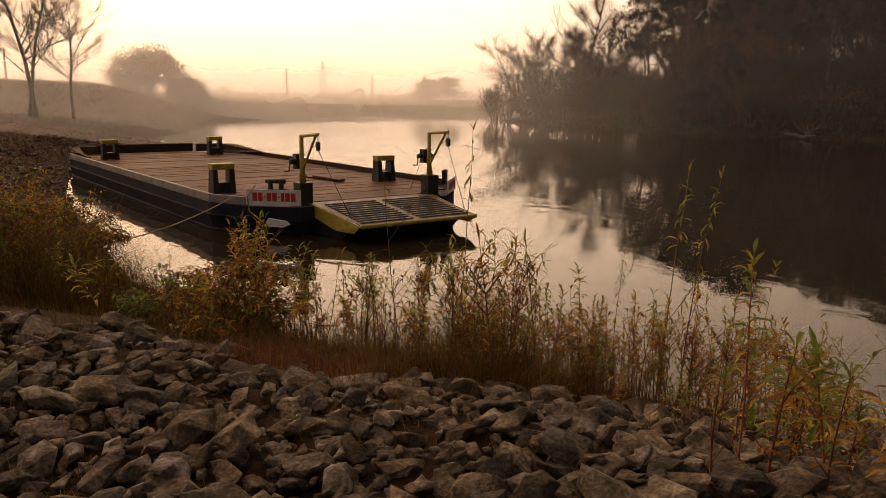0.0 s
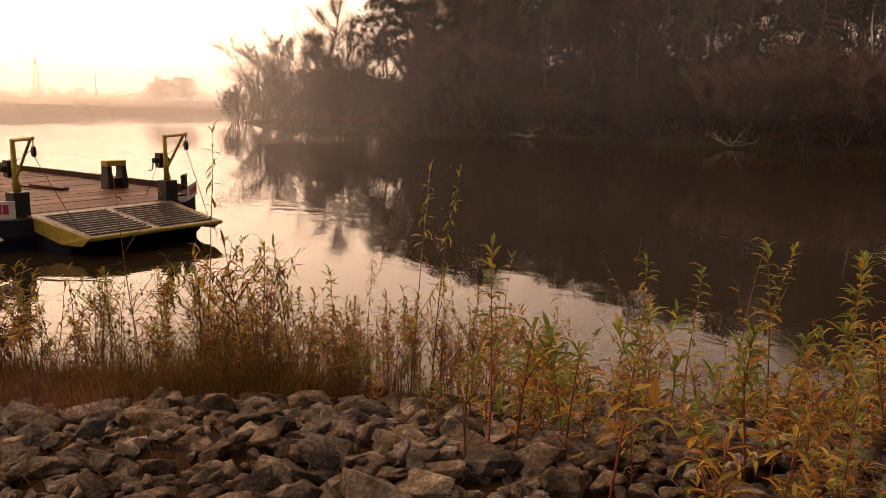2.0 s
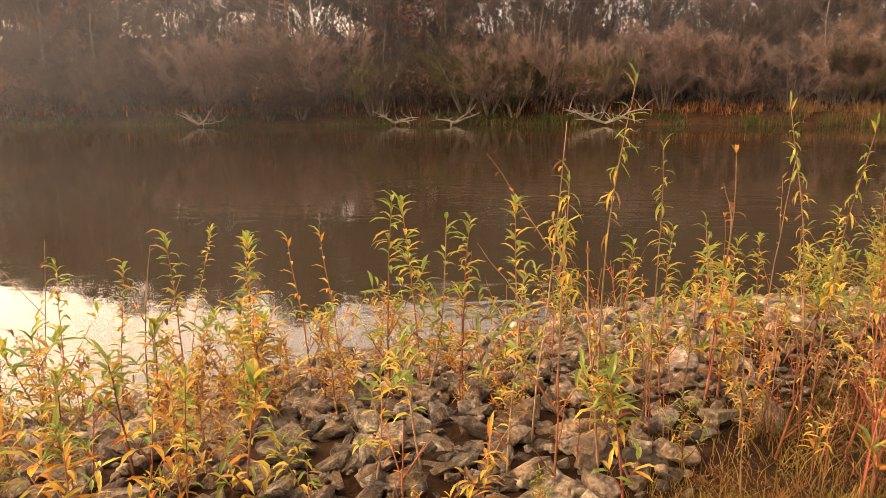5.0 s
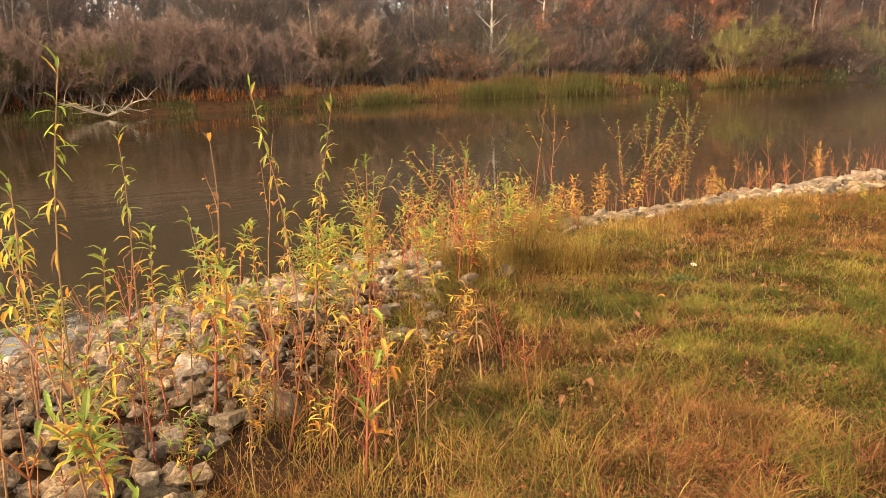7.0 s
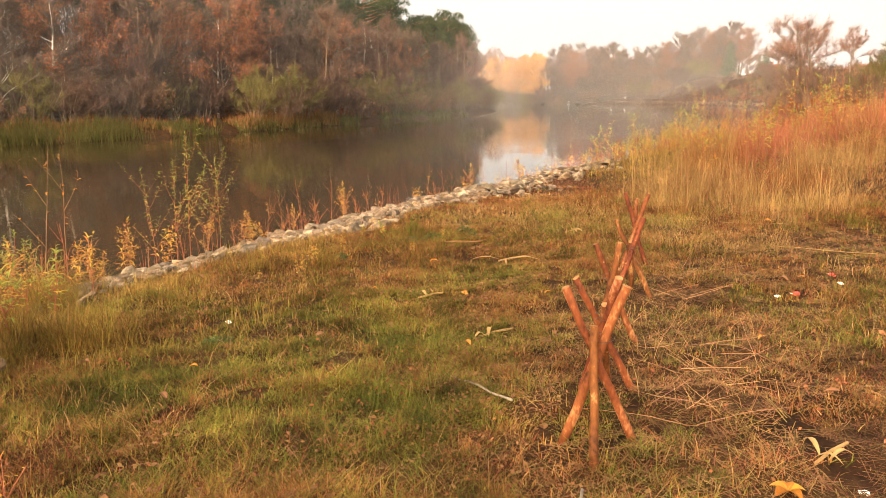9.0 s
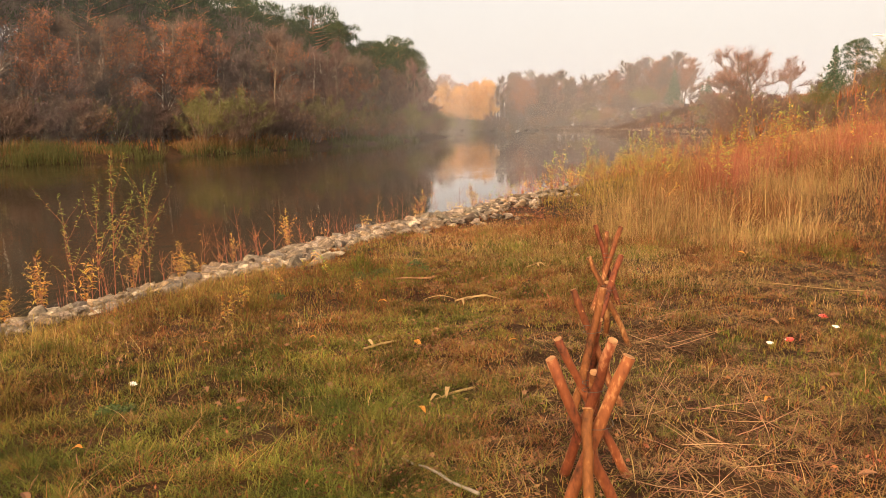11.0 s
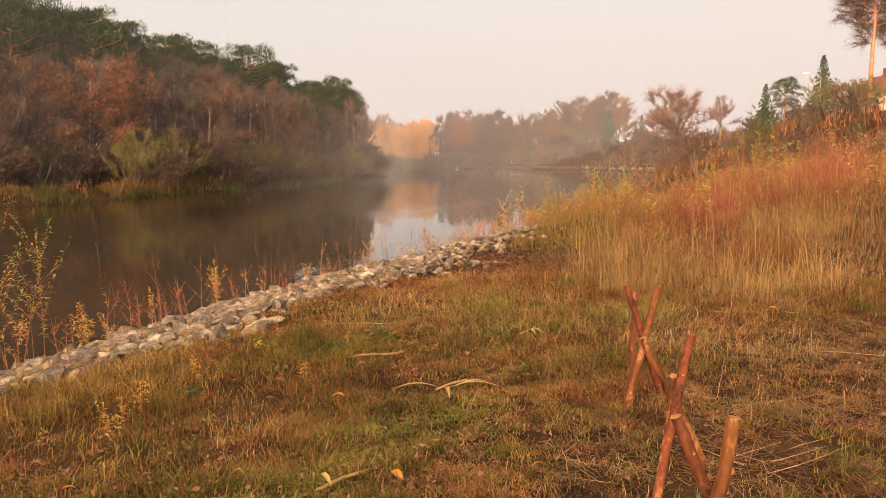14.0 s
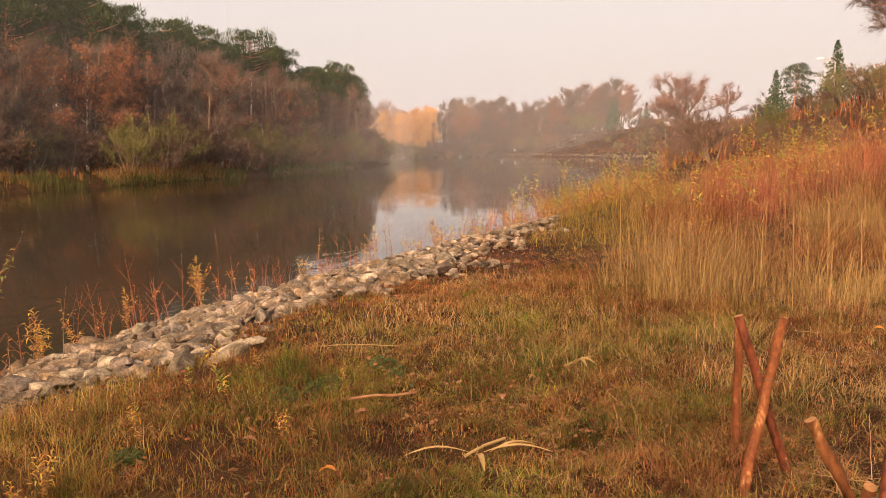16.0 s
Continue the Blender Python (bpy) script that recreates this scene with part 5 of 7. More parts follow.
def pick(sheet, sel):
    v, q, t, tone = sheet
    keep = np.nonzero(sel(tone))[0]
    m = len(keep)
    i = np.arange(m)[:, None] * 5
    return v.reshape(-1, 5, 3)[keep].reshape(-1, 3), i + np.array([[0, 1, 2, 3]]), i + np.array([[3, 2, 4]])


def tussocks(n, x0, x1, y0, y1, per, h0, h1, lean=2.8):
    """Round tufts of fine blades, bare or trodden ground left between them."""
    x, y = nr.uniform(x0, x1, n), nr.uniform(y0, y1, n)
    d, f = river_distance(x, y)
    edge = d - stone_top(x)
    keep = (edge > 0.05) & (field(x, y, 1.3) + 0.8 * field(x, y, 3.7, 2.0) < 0.7 + nr.normal(0, 0.4, n))
    keep &= ~((np.hypot((x - 6.8) / 4.6, (y - 0.6) / 2.0) < 1) & (nr.random(n) < 0.8))
    keep &= ~((edge < 1.0) & (x > 5.2) & (nr.random(n) < 0.75))
    keep &= nr.random(n) > 0.5 * worn(x, y)
    x, y, edge = x[keep], y[keep], edge[keep]
    m = len(x)
    size = nr.uniform(0.05, 0.17, m)
    grow = nr.uniform(h0, h1, m) * (1 + 0.5 * field(x, y, 0.9, 0.6)) * (0.6 + 3.5 * size)
    tone = 0.5 * field(x, y, 0.55, 1.0) + 0.6 * field(x, y, 2.3, 0.4) + nr.normal(0, 0.65, m) - 1.0 * np.exp(-((edge - 0.4) / 0.7) ** 2) * smooth(4.8, 6.0, x) + 0.22
    x, y, size, grow, tone = [np.repeat(q, per) for q in (x, y, size, grow, tone)]
    m = len(x)
    a, q = nr.uniform(0, 2 * math.pi, m), np.sqrt(nr.random(m))
    x, y = x + size * q * np.cos(a), y + size * q * np.sin(a)
    h = grow * (1 - 0.5 * q * q) * nr.uniform(0.5, 1.15, m)
    v, fq, ft = blades(nr, np.stack([x, y, land(x, y) - 0.004], 1), h, nr.uniform(0.002, 0.0042, m), nr.uniform(0.3, lean, m) * h, 0.35)
    return v, fq, ft, tone + nr.normal(0, 0.2, m)


sheets = [turf(16000, 8, 0.014, 0.035, 0.05, 1.2), turf(13000, 9, 0.03, 0.065, 0.055, 1.1, meadow_end, 1.2), turf(2600, 40, 0.04, 0.09, 0.075, 0.55), tussocks(5600, 0.6, 9.2, 0.2, 6.5, 80, 0.045, 0.105), tussocks(3200, 7.5, 14, 0.8, 6.5, 55, 0.06, 0.125, 1.5)]
for name, sel, mat, lab in (("green_grass", lambda q: q > 0.5, GREEN, "short green meadow grass in matted tufts"), ("yellow_grass", lambda q: (q <= 0.5) & (q > 0.05), GRASS, "short yellowing meadow grass in matted tufts"),
                            ("brown_grass", lambda q: (q <= 0.05) & (q > -0.45) | (q <= -0.62), RUST_GRASS, "short russet withered meadow grass"), ("withered_grass", lambda q: (q <= -0.45) & (q > -0.62), STRAW, "short straw-coloured withered meadow grass")):
    blade_object(name, [pick(q, sel) for q in sheets], mat, lab, "grass")


def patch(n, x0, x1, y0, y1, h0, h1, w, test=None, lean=0.5):
    x, y = nr.uniform(x0, x1, n), nr.uniform(y0, y1, n)
    d, f = river_distance(x, y)
    sel = (d > 0.05) & ~f
    if test is not None:
        sel &= test(x, y, d)
    x, y = x[sel], y[sel]
    m = len(x)
    hh = nr.uniform(h0, h1, m) * (1 + 0.35 * field(x, y, 2.3, 0.7))
    return blades(nr, np.stack([x, y, land(x, y) - 0.03], 1), hh, nr.uniform(0.6, 1.4, m) * w, nr.uniform(0, lean, m) * hh)


def mound(n, cx, cy, rx, ry, h):
    """Long arching grass that rises to a dome."""
    a, r = nr.uniform(0, 2 * math.pi, n), np.sqrt(nr.random(n))
    x, y = cx + rx * r * np.cos(a), cy + ry * r * np.sin(a)
    hh = h * (1 - 0.6 * r * r) * nr.uniform(0.45, 1.1, n) * (1 + 0.3 * field(x, y, 3.0, 0.5))
    return blades(nr, np.stack([x, y, land(x, y) - 0.03], 1), hh, nr.uniform(0.6, 1.4, n) * 0.0036, nr.uniform(0.15, 1.7, n) ** 1.3 * hh)


def heaps(n, x0, x1, y0, y1, h, per, r0, r1):
    """Grass in separate arching clumps over the slope."""
    out = []
    while len(out) < n:
        x, y = nr.uniform(x0, x1), nr.uniform(y0, y1)
        if y < 4.4 - 0.2 * abs(x - 13.5) + (0.35 * (x - 15) if x > 15 else 0):
            r = nr.uniform(r0, r1)
            out.append(mound(int(per * nr.uniform(0.7, 1.3)), x, y, r, r * nr.uniform(0.7, 1.2), h * nr.uniform(0.6, 1.3)))
    return out


# tussocks between the stones and the meadow, taller grass on the slope, dry stand behind the tripods
def bank_tufts(n):
    out = []
    while len(out) < n:
        x, y = nr.uniform(0.6, 9), nr.uniform(1.8, 7.5)
        d = float(river_distance(np.array([x]), np.array([y]))[0][0])
        if 0.1 < d - float(stone_top(x)) < 1.9:
            out.append(mound(150, x, y, nr.uniform(0.12, 0.3), nr.uniform(0.12, 0.3), nr.uniform(0.14, 0.32)))
    return out


edge_growth = [(nr.uniform(3.3, 5.9), 0) for _ in range(30)]
edge_growth = [(x, float(np.interp(x, [3.3, 4.4, 5.9], [5.7, 6.6, 7.9])) + nr.uniform(-0.35, 0.5)) for x, _ in edge_growth]
edge_growth += [(nr.uniform(3.1, 4.3), nr.uniform(5.2, 6.1)) for _ in range(12)]
blade_object("tussock_grass", [*bank_tufts(60), *[mound(220, x, y, 0.22, 0.22, nr.uniform(0.3, 0.6)) for x, y in edge_growth], patch(26000, 0.4, 8, 2.4, 8.4, 0.05, 0.17, 0.004, lambda x, y, d: (d > stone_top(x) - 0.5) & (d < stone_top(x) + 2.6) & (field(x, y, 1.6) > -0.3), 1.3),
                              patch(6000, 6, 22, 3.5, 7.5, 0.05, 0.15, 0.005, lambda x, y, d: (d > stone_top(x) - 0.2) & (field(x, y, 1.9, 2) > 0.15), 1.3), patch(14000, 15.5, 34, 4.2, 8.8, 0.1, 0.34, 0.006, lambda x, y, d: (d > 0.5) & ((d > stone_top(x) + 0.3) | (x > 23)), 1.6)], GRASS, "yellow-green tussocks along the stones", "grass")
stand = lambda x, y, d: (nr.random(x.shape) < 0.25 + 0.75 * smooth(10.8, 13.5, x)) & (y < 4.6 - 0.22 * np.abs(x - 13.5) + 0.8 * field(x, y, 1.4) + np.where(x > 16, 0.25 * (x - 16), 0)) & (x > 10.9 + 0.5 * field(x, y, 1.1, 3) + 0.25 * np.maximum(0, 3 - y)) & (d > 3.4)
blade_object("dry_grass", [patch(40000, 10, 27, -5, 6.5, 0.06, 0.24, 0.0032, stand, 2.2), *[mound(480, x, y, 0.5, 0.45, 0.95) for x, y in ((12.0, 3.3), (12.7, 3.9), (13.0, 3.0), (12.3, 2.2), (13.6, 3.6), (12.9, 1.4))], *heaps(13, 11.8, 19.5, -2.0, 4.6, 0.6, 520, 0.25, 0.65), *heaps(26, 15, 32, -4, 4.8, 0.85, 480, 0.4, 0.9), patch(12000, 22, 60, -14, 9, 0.3, 0.7, 0.012, stand, 1.2)], STRAW, "tall dry straw-coloured grass stand", "grass")
blade_object("straw_blades", [patch(12000, 0.4, 10, 0.2, 7, 0.07, 0.17, 0.0032, lambda x, y, d: (d > stone_top(x) + 0.2) & (field(x, y, 1.7, 0.8) + 0.7 * field(x, y, 4.3, 0.2) + nr.normal(0, 0.3, x.shape) > 0.2), 2.6), patch(15000, 9.2, 13, 1.6, 5.9, 0.05, 0.16, 0.0036, lambda x, y, d: d > stone_top(x) + 0.5, 2.0)], STRAW, "single bleached straw blades among the meadow grass", "grass")
blade_object("slope_grass", [patch(34000, 10.5, 30, -6, 6.5, 0.06, 0.26, 0.004, stand, 2.2), *[mound(260, x, y, 0.45, 0.4, 0.36) for x, y in ((11.2, 4.0), (11.6, 3.0), (11.4, 2.2), (11.9, 4.5), (12.6, 4.6), (11.7, 1.4), (12.2, 0.8), (13.4, 4.4))], *heaps(60, 13, 34, -5, 5.2, 0.8, 520, 0.4, 1.0), patch(26000, 24, 75, -22, 10, 0.15, 0.45, 0.014, stand, 1.4), patch(16000, 60, 230, -16, 60, 0.6, 1.2, 0.09, lambda x, y, d: (d > 2) & (d < 45), 0.8)], RUST_GRASS, "rust-brown grass covering the slope", "grass")
blade_object("reed_stalk_stand", [patch(34, 11.9, 13.4, 2.4, 4.1, 0.7, 1.25, 0.006, None, 0.35), patch(18, 12.5, 17, 1.2, 3.5, 0.7, 1.2, 0.006, None, 0.5), patch(14, 11.4, 12.9, 1.8, 3.2, 0.6, 1.1, 0.006, None, 1.0)], STRAW, "upright pale reed stalks in the dry grass", "reeds")
# water-side growth by the ferry
shore = lambda x, y, d: (d < 2.4 + 0.9 * field(x, y, 1.5)) & (field(x, y, 1.9, 1.0) + nr.normal(0, 0.25, x.shape) > -0.1)
blade_object("shore_grass", [patch(5000, -11, -5.0, 1.5, 9, 0.1, 0.4, 0.005, shore, 1.1), patch(16000, -11, -2.4, -0.5, 7, 0.04, 0.16, 0.004, lambda x, y, d: (d > 0.3) & (field(x, y, 2.2, 1.4) > -0.35), 1.3), mound(2200, -11.1, 0.1, 1.8, 1.3, 1.35), mound(900, -7.4, 1.5, 1.1, 0.8, 0.5), mound(2800, -5.5, 2.9, 1.0, 1.1, 0.75), patch(2500, 0, 5, 7, 11, 0.2, 0.5, 0.006, lambda x, y, d: (d < 1.2) & (field(x, y, 2.1) > 0.1), 0.6)], GRASS, "long yellowing grass at the water's edge", "grass")
blade_object("shore_sedge", [patch(3000, -11, -5.2, 1.5, 9, 0.1, 0.4, 0.005, shore, 1.2), mound(1300, -11.1, 0.1, 1.7, 1.3, 1.3), mound(800, -7.4, 1.5, 1.2, 0.8, 0.5), mound(900, -5.5, 2.9, 1.0, 1.1, 0.7), patch(5000, -19, -11.5, -4, 3, 0.15, 0.5, 0.009, lambda x, y, d: (d > 0.1) & (d < 6.5) & (field(x, y, 0.8, 2.2) > -0.35), 1.3)], GREEN, "green-brown sedge clumps on the bank", "grass")
blade_object("withered_sedge", [patch(4000, -10, -5.0, 1, 8, 0.08, 0.3, 0.005, lambda x, y, d: (d < 4.2) & (field(x, y, 1.7, 4) > -0.1), 1.2), mound(2200, -11.1, 0.1, 1.8, 1.3, 1.35), mound(800, -7.4, 1.5, 1.2, 0.8, 0.5), mound(2800, -5.4, 3.0, 1.1, 1.2, 0.7), *[mound(260, nr.uniform(-5.5, -4.0), nr.uniform(1.0, 2.5), 0.35, 0.3, 0.3) for _ in range(9)], patch(5000, -19, -8.6, -4, 3, 0.06, 0.3, 0.008, lambda x, y, d: (d > 0.1) & (d < 7), 1.3), patch(30000, -60, -14, -14, 9, 0.06, 0.25, 0.014, lambda x, y, d: d > 0.8, 0.8),
                                patch(26000, -150, -55, -40, 50, 0.12, 0.35, 0.035, lambda x, y, d: d > 0.8, 1.2)], RUST_GRASS, "withered brown sedge on the bank", "grass")


# red thicket and yellow willow growth on the slope and by the water
def leafy(n, x0, x1, y0, y1, h, size, test):
    x, y = nr.uniform(x0, x1, n), nr.uniform(y0, y1, n)
    d, f = river_distance(x, y)
    sel = test(x, y, d) & ~f & (field(x, y, 1.3, 2.5) + nr.normal(0, 0.3, n) > -0.25)
    x, y = x[sel], y[sel]
    top = h * (0.75 + 0.35 * field(x, y, 1.1, 0.9))
    return flakes(nr, np.stack([x, y, land(x, y) + top * nr.random(len(x)) ** 0.6], 1), size)


slope_band = lambda x, y, d: (y < 4.2 + 0.14 * (x - 16)) & (d > 2)
water_band = lambda x, y, d: (d > 0.1) & (d < 3.6)
blade_object("red_thicket", [*[mound(420, x, y, 0.9, 0.8, 1.25) for x, y in ((18.5, 3.0), (19.6, 2.4), (21, 3.2), (24, 3.4), (19.5, 1.2), (22, 0.3), (25, 0.2))], patch(1300, 16, 27, -4, 3.2, 0.4, 1.15, 0.006, lambda x, y, d: slope_band(x, y, d) & (field(x, y, 0.9, 0.3) > 0.0), 0.7), patch(900, 19, 40, 5, 12, 0.4, 0.9, 0.007, water_band, 0.7), patch(2200, 5, 20, 7, 12, 0.35, 0.8, 0.006, lambda x, y, d: (d < 1.6) & (field(x, y, 1.2) > 0), 0.5)], STEM, "thicket of thin red stems on the bank", "weeds")
for nm, mt, q, lab in (("yellow_willow_leaves", LEAF_YELLOW, 0, "small yellow willow leaves on the slope"), ("green_willow_leaves", LEAF_GREEN, 1, "small green willow leaves on the slope"), ("rust_weed_leaves", CROWN_RUST, 2, "rust-red weed leaves on the slope")):
    a, b2 = leafy((350, 700, 3600)[q], 17, 34, -4, 6, (1.3, 1.1, 0.8)[q], 0.024, slope_band), leafy((900, 4200, 3600)[q], 20, 42, 4, 13, (0.8, 0.9, 0.6)[q], 0.028, water_band)
    tagged(new(nm, array_mesh(nm, np.concatenate([a[0], b2[0]]), np.concatenate([a[1], b2[1] + len(a[0])]), mt)), lab, "leaves", "", "stuff")


def far_patch(n, x0, x1, d0, d1, h0, h1, w):
    x = nr.uniform(x0, x1, n)
    y = np.interp(x, FARX, FARY) + nr.uniform(d0, d1, n)
    keep = field(x, y, 0.45, w * 40) + 0.6 * field(x, y, 1.3, 1.0) + nr.normal(0, 0.25, n) > -0.15
    x, y = x[keep], y[keep]
    n = len(x)
    hh = nr.uniform(h0, h1, n) * (1 + 0.45 * field(x, y, 0.6))
    return blades(nr, np.stack([x, y, np.maximum(land(x, y), -0.2) - 0.05], 1), hh, nr.uniform(0.6, 1.4, n) * w, nr.uniform(0, 1.1, n) * hh)


blade_object("reed_bed", [far_patch(16000, 20, 54, 0.5, 5.5, 0.4, 0.95, 0.04), far_patch(2500, 62, 80, 0.2, 3.0, 0.8, 1.4, 0.05)], REED, "dry tawny reed bed along the far bank", "reeds")
blade_object("green_reed_bed", [far_patch(5000, 36, 56, -0.6, 3, 0.8, 1.5, 0.045), far_patch(3500, 14, 40, -0.7, 1.2, 0.6, 1.1, 0.05), far_patch(14000, -92, 12, -0.5, 2.4, 0.25, 0.6, 0.06), far_patch(7000, 56, 130, -0.4, 2.6, 0.5, 1.1, 0.06)], REED_GREEN, "green reeds and sedge along the far bank", "reeds")
blade_object("forest_floor_grass", [far_patch(26000, -92, 130, 2, 20, 0.4, 1.1, 0.1)], RUST_GRASS, "withered brown undergrowth of the wood", "undergrowth")

# thicket behind the trees of the far bank
n = 170000
x = nr.uniform(-80, 140, n)
y = np.interp(x, FARX, FARY) + nr.uniform(17, 44, n)
z = land(x, y) + nr.uniform(0, 1, n) ** 0.8 * np.interp(x, [-84, -60, -30, 15, 110, 140], [3, 12, 17, 18, 15, 4])
di = nr.normal(0, 0.5, (n, 3)) + [0, 0, 0.8]
di /= np.linalg.norm(di, axis=1)[:, None]
v, f = slivers(nr, np.stack([x, y, z], 1), di, nr.uniform(0.6, 1.7, n), 0.12)
tagged(new("thicket", array_mesh("thicket", v, f, TWIG)), "dense brown thicket deep in the wood", "thicket", "", "stuff")

# the mass of the wood round the far bend
n = 30000
a, r = np.radians(nr.uniform(9, 27, n)), nr.uniform(284, 318, n)
x, y = 4 + r * np.cos(a), 3 + r * np.sin(a)
z = 1.2 + nr.random(n) ** 0.9 * (15.5 + 2.5 * np.sin(a * 60) + 1.5 * np.sin(a * 143))
di = nr.normal(0, 0.5, (n, 3)) + [0, 0, 0.9]
di /= np.linalg.norm(di, axis=1)[:, None]
v, f = slivers(nr, np.stack([x, y, z], 1), di, nr.uniform(0.8, 2.2, n), 0.18)
tagged(new("far_thicket", array_mesh("far_thicket", v, f, TWIG_RED)), "bare brown wood round the misty river bend", "thicket", "", "stuff")

# russet strip beside the stones
blade_object("russet_strip", [patch(9000, 9.5, 18, 4.8, 7.4, 0.03, 0.09, 0.005, lambda x, y, d: (d > stone_top(x) - 0.1) & (d < stone_top(x) + 0.9 + 0.4 * field(x, y, 1.2)), 1.5)], STEM, "low russet weeds beside the stones", "weeds")

# matted weeds on the trodden ground near the stones
near_stones = lambda x, y, d: (d > stone_top(x) + 0.1) & (field(x, y, 2.6, 1.1) + 0.6 * field(x, y, 6.5, 0.3) + nr.normal(0, 0.3, x.shape) > -0.35)
blade_object("matted_weeds", [patch(22000, 5.6, 9.4, 4.2, 6.9, 0.04, 0.12, 0.0036, near_stones, 2.2)], RUST_GRASS, "matted russet weeds on the trodden ground", "weeds")
blade_object("matted_grass", [patch(9000, 5.6, 10.5, 3.8, 6.6, 0.04, 0.13, 0.0034, near_stones, 2.0), patch(13000, 8.2, 12.6, 2.9, 5.4, 0.05, 0.13, 0.0036, near_stones, 1.8)], GREEN, "fresh green grass tufts on the trodden ground", "grass")

# flattened straw round the tripods
TRAMPLED = material("trampled_straw", [(0.03, 0.014, 0.007), (0.20, 0.115, 0.048)], 2.0, 0.8, 0, 6, spread=0.75, island=True)
n = 90000
x, y = nr.normal(7.2, 3.4, n), nr.normal(0.9, 1.5, n)
d, f = river_distance(x, y)
sel = (d > stone_top(x) + 0.6) & (x > 1.8) & (field(x, y, 2.7, 0.9) + 0.6 * field(x, y, 6.1, 0.2) > -0.7)
x, y = x[sel], y[sel]
n = len(x)
a = nr.normal(0.35, 0.8, n) + np.where(nr.random(n) < 0.2, 1.5, 0)
ln, w = nr.uniform(0.04, 0.15, n) * nr.choice([0.6, 0.8, 1, 2.2], n), nr.uniform(0.0008, 0.0026, n)
z = land(x, y)
dx, dy = np.cos(a) * ln / 2, np.sin(a) * ln / 2
z0, z1 = z + nr.uniform(0.004, 0.03, n), z + nr.uniform(0.004, 0.03, n)
ox, oy = -np.sin(a) * w, np.cos(a) * w
v = np.stack([np.stack([x - dx - ox, y - dy - oy, z0], 1), np.stack([x - dx + ox, y - dy + oy, z0], 1), np.stack([x + dx + ox, y + dy + oy, z1], 1), np.stack([x + dx - ox, y + dy - oy, z1], 1)], 1).reshape(-1, 3)
tagged(new("straw_litter", array_mesh("straw_litter", v, np.arange(n)[:, None] * 4 + [[0, 1, 2, 3]], TRAMPLED)), "flattened dry straw strewn on the ground", "straw", "", "stuff")

# small withered leaves and moss matted into the ground
for nm, mt, n, cut, lab in (("leaf_litter", LEAF_DRY, 60000, -0.2, "small dark withered leaves matted into the grass"), ("russet_weed_litter", CROWN_RUST, 26000, 0.1, "low russet weed leaves in the grass"), ("low_clover", REED_GREEN, 26000, 0.45, "low green clover leaves in the grass")):
    x, y, r = meadow(n)
    o = len(nm) * 0.7
    sel = field(x, y, 1.1, o) + 0.6 * field(x, y, 2.9, o) + nr.normal(0, 0.2, len(x)) > cut
    x, y, r = x[sel], y[sel], r[sel]
    v, f = flakes(nr, np.stack([x, y, land(x, y) + nr.uniform(0.015, 0.05, len(x))], 1), 0.012 + 0.0014 * np.minimum(r, 10), 0.6)
    tagged(new(nm, array_mesh(nm, v, f, mt)), lab, "leaves", "", "stuff")


# ---- willow shoots and weeds ----
def leaf_points(p, d, n, length, width, curl):
    """A lance-shaped leaf, folded along its rib and bent down towards the tip."""
    side = d.cross(n).normalized()
    q1, q2, q3 = p + d * length * 0.3 + n * curl * 0.3, p + d * length * 0.68 + n * curl * 0.1, p + d * length - n * curl
    up, w = n * width * 0.22, width / 2
    return ([p, q1 + side * w * 0.85 + up, q1, q1 - side * w * 0.85 + up, q2 + side * w * 0.8 + up, q2, q2 - side * w * 0.8 + up, q3],
            [(0, 2, 1), (0, 3, 2), (1, 2, 5, 4), (2, 3, 6, 5), (4, 5, 7), (5, 6, 7)])


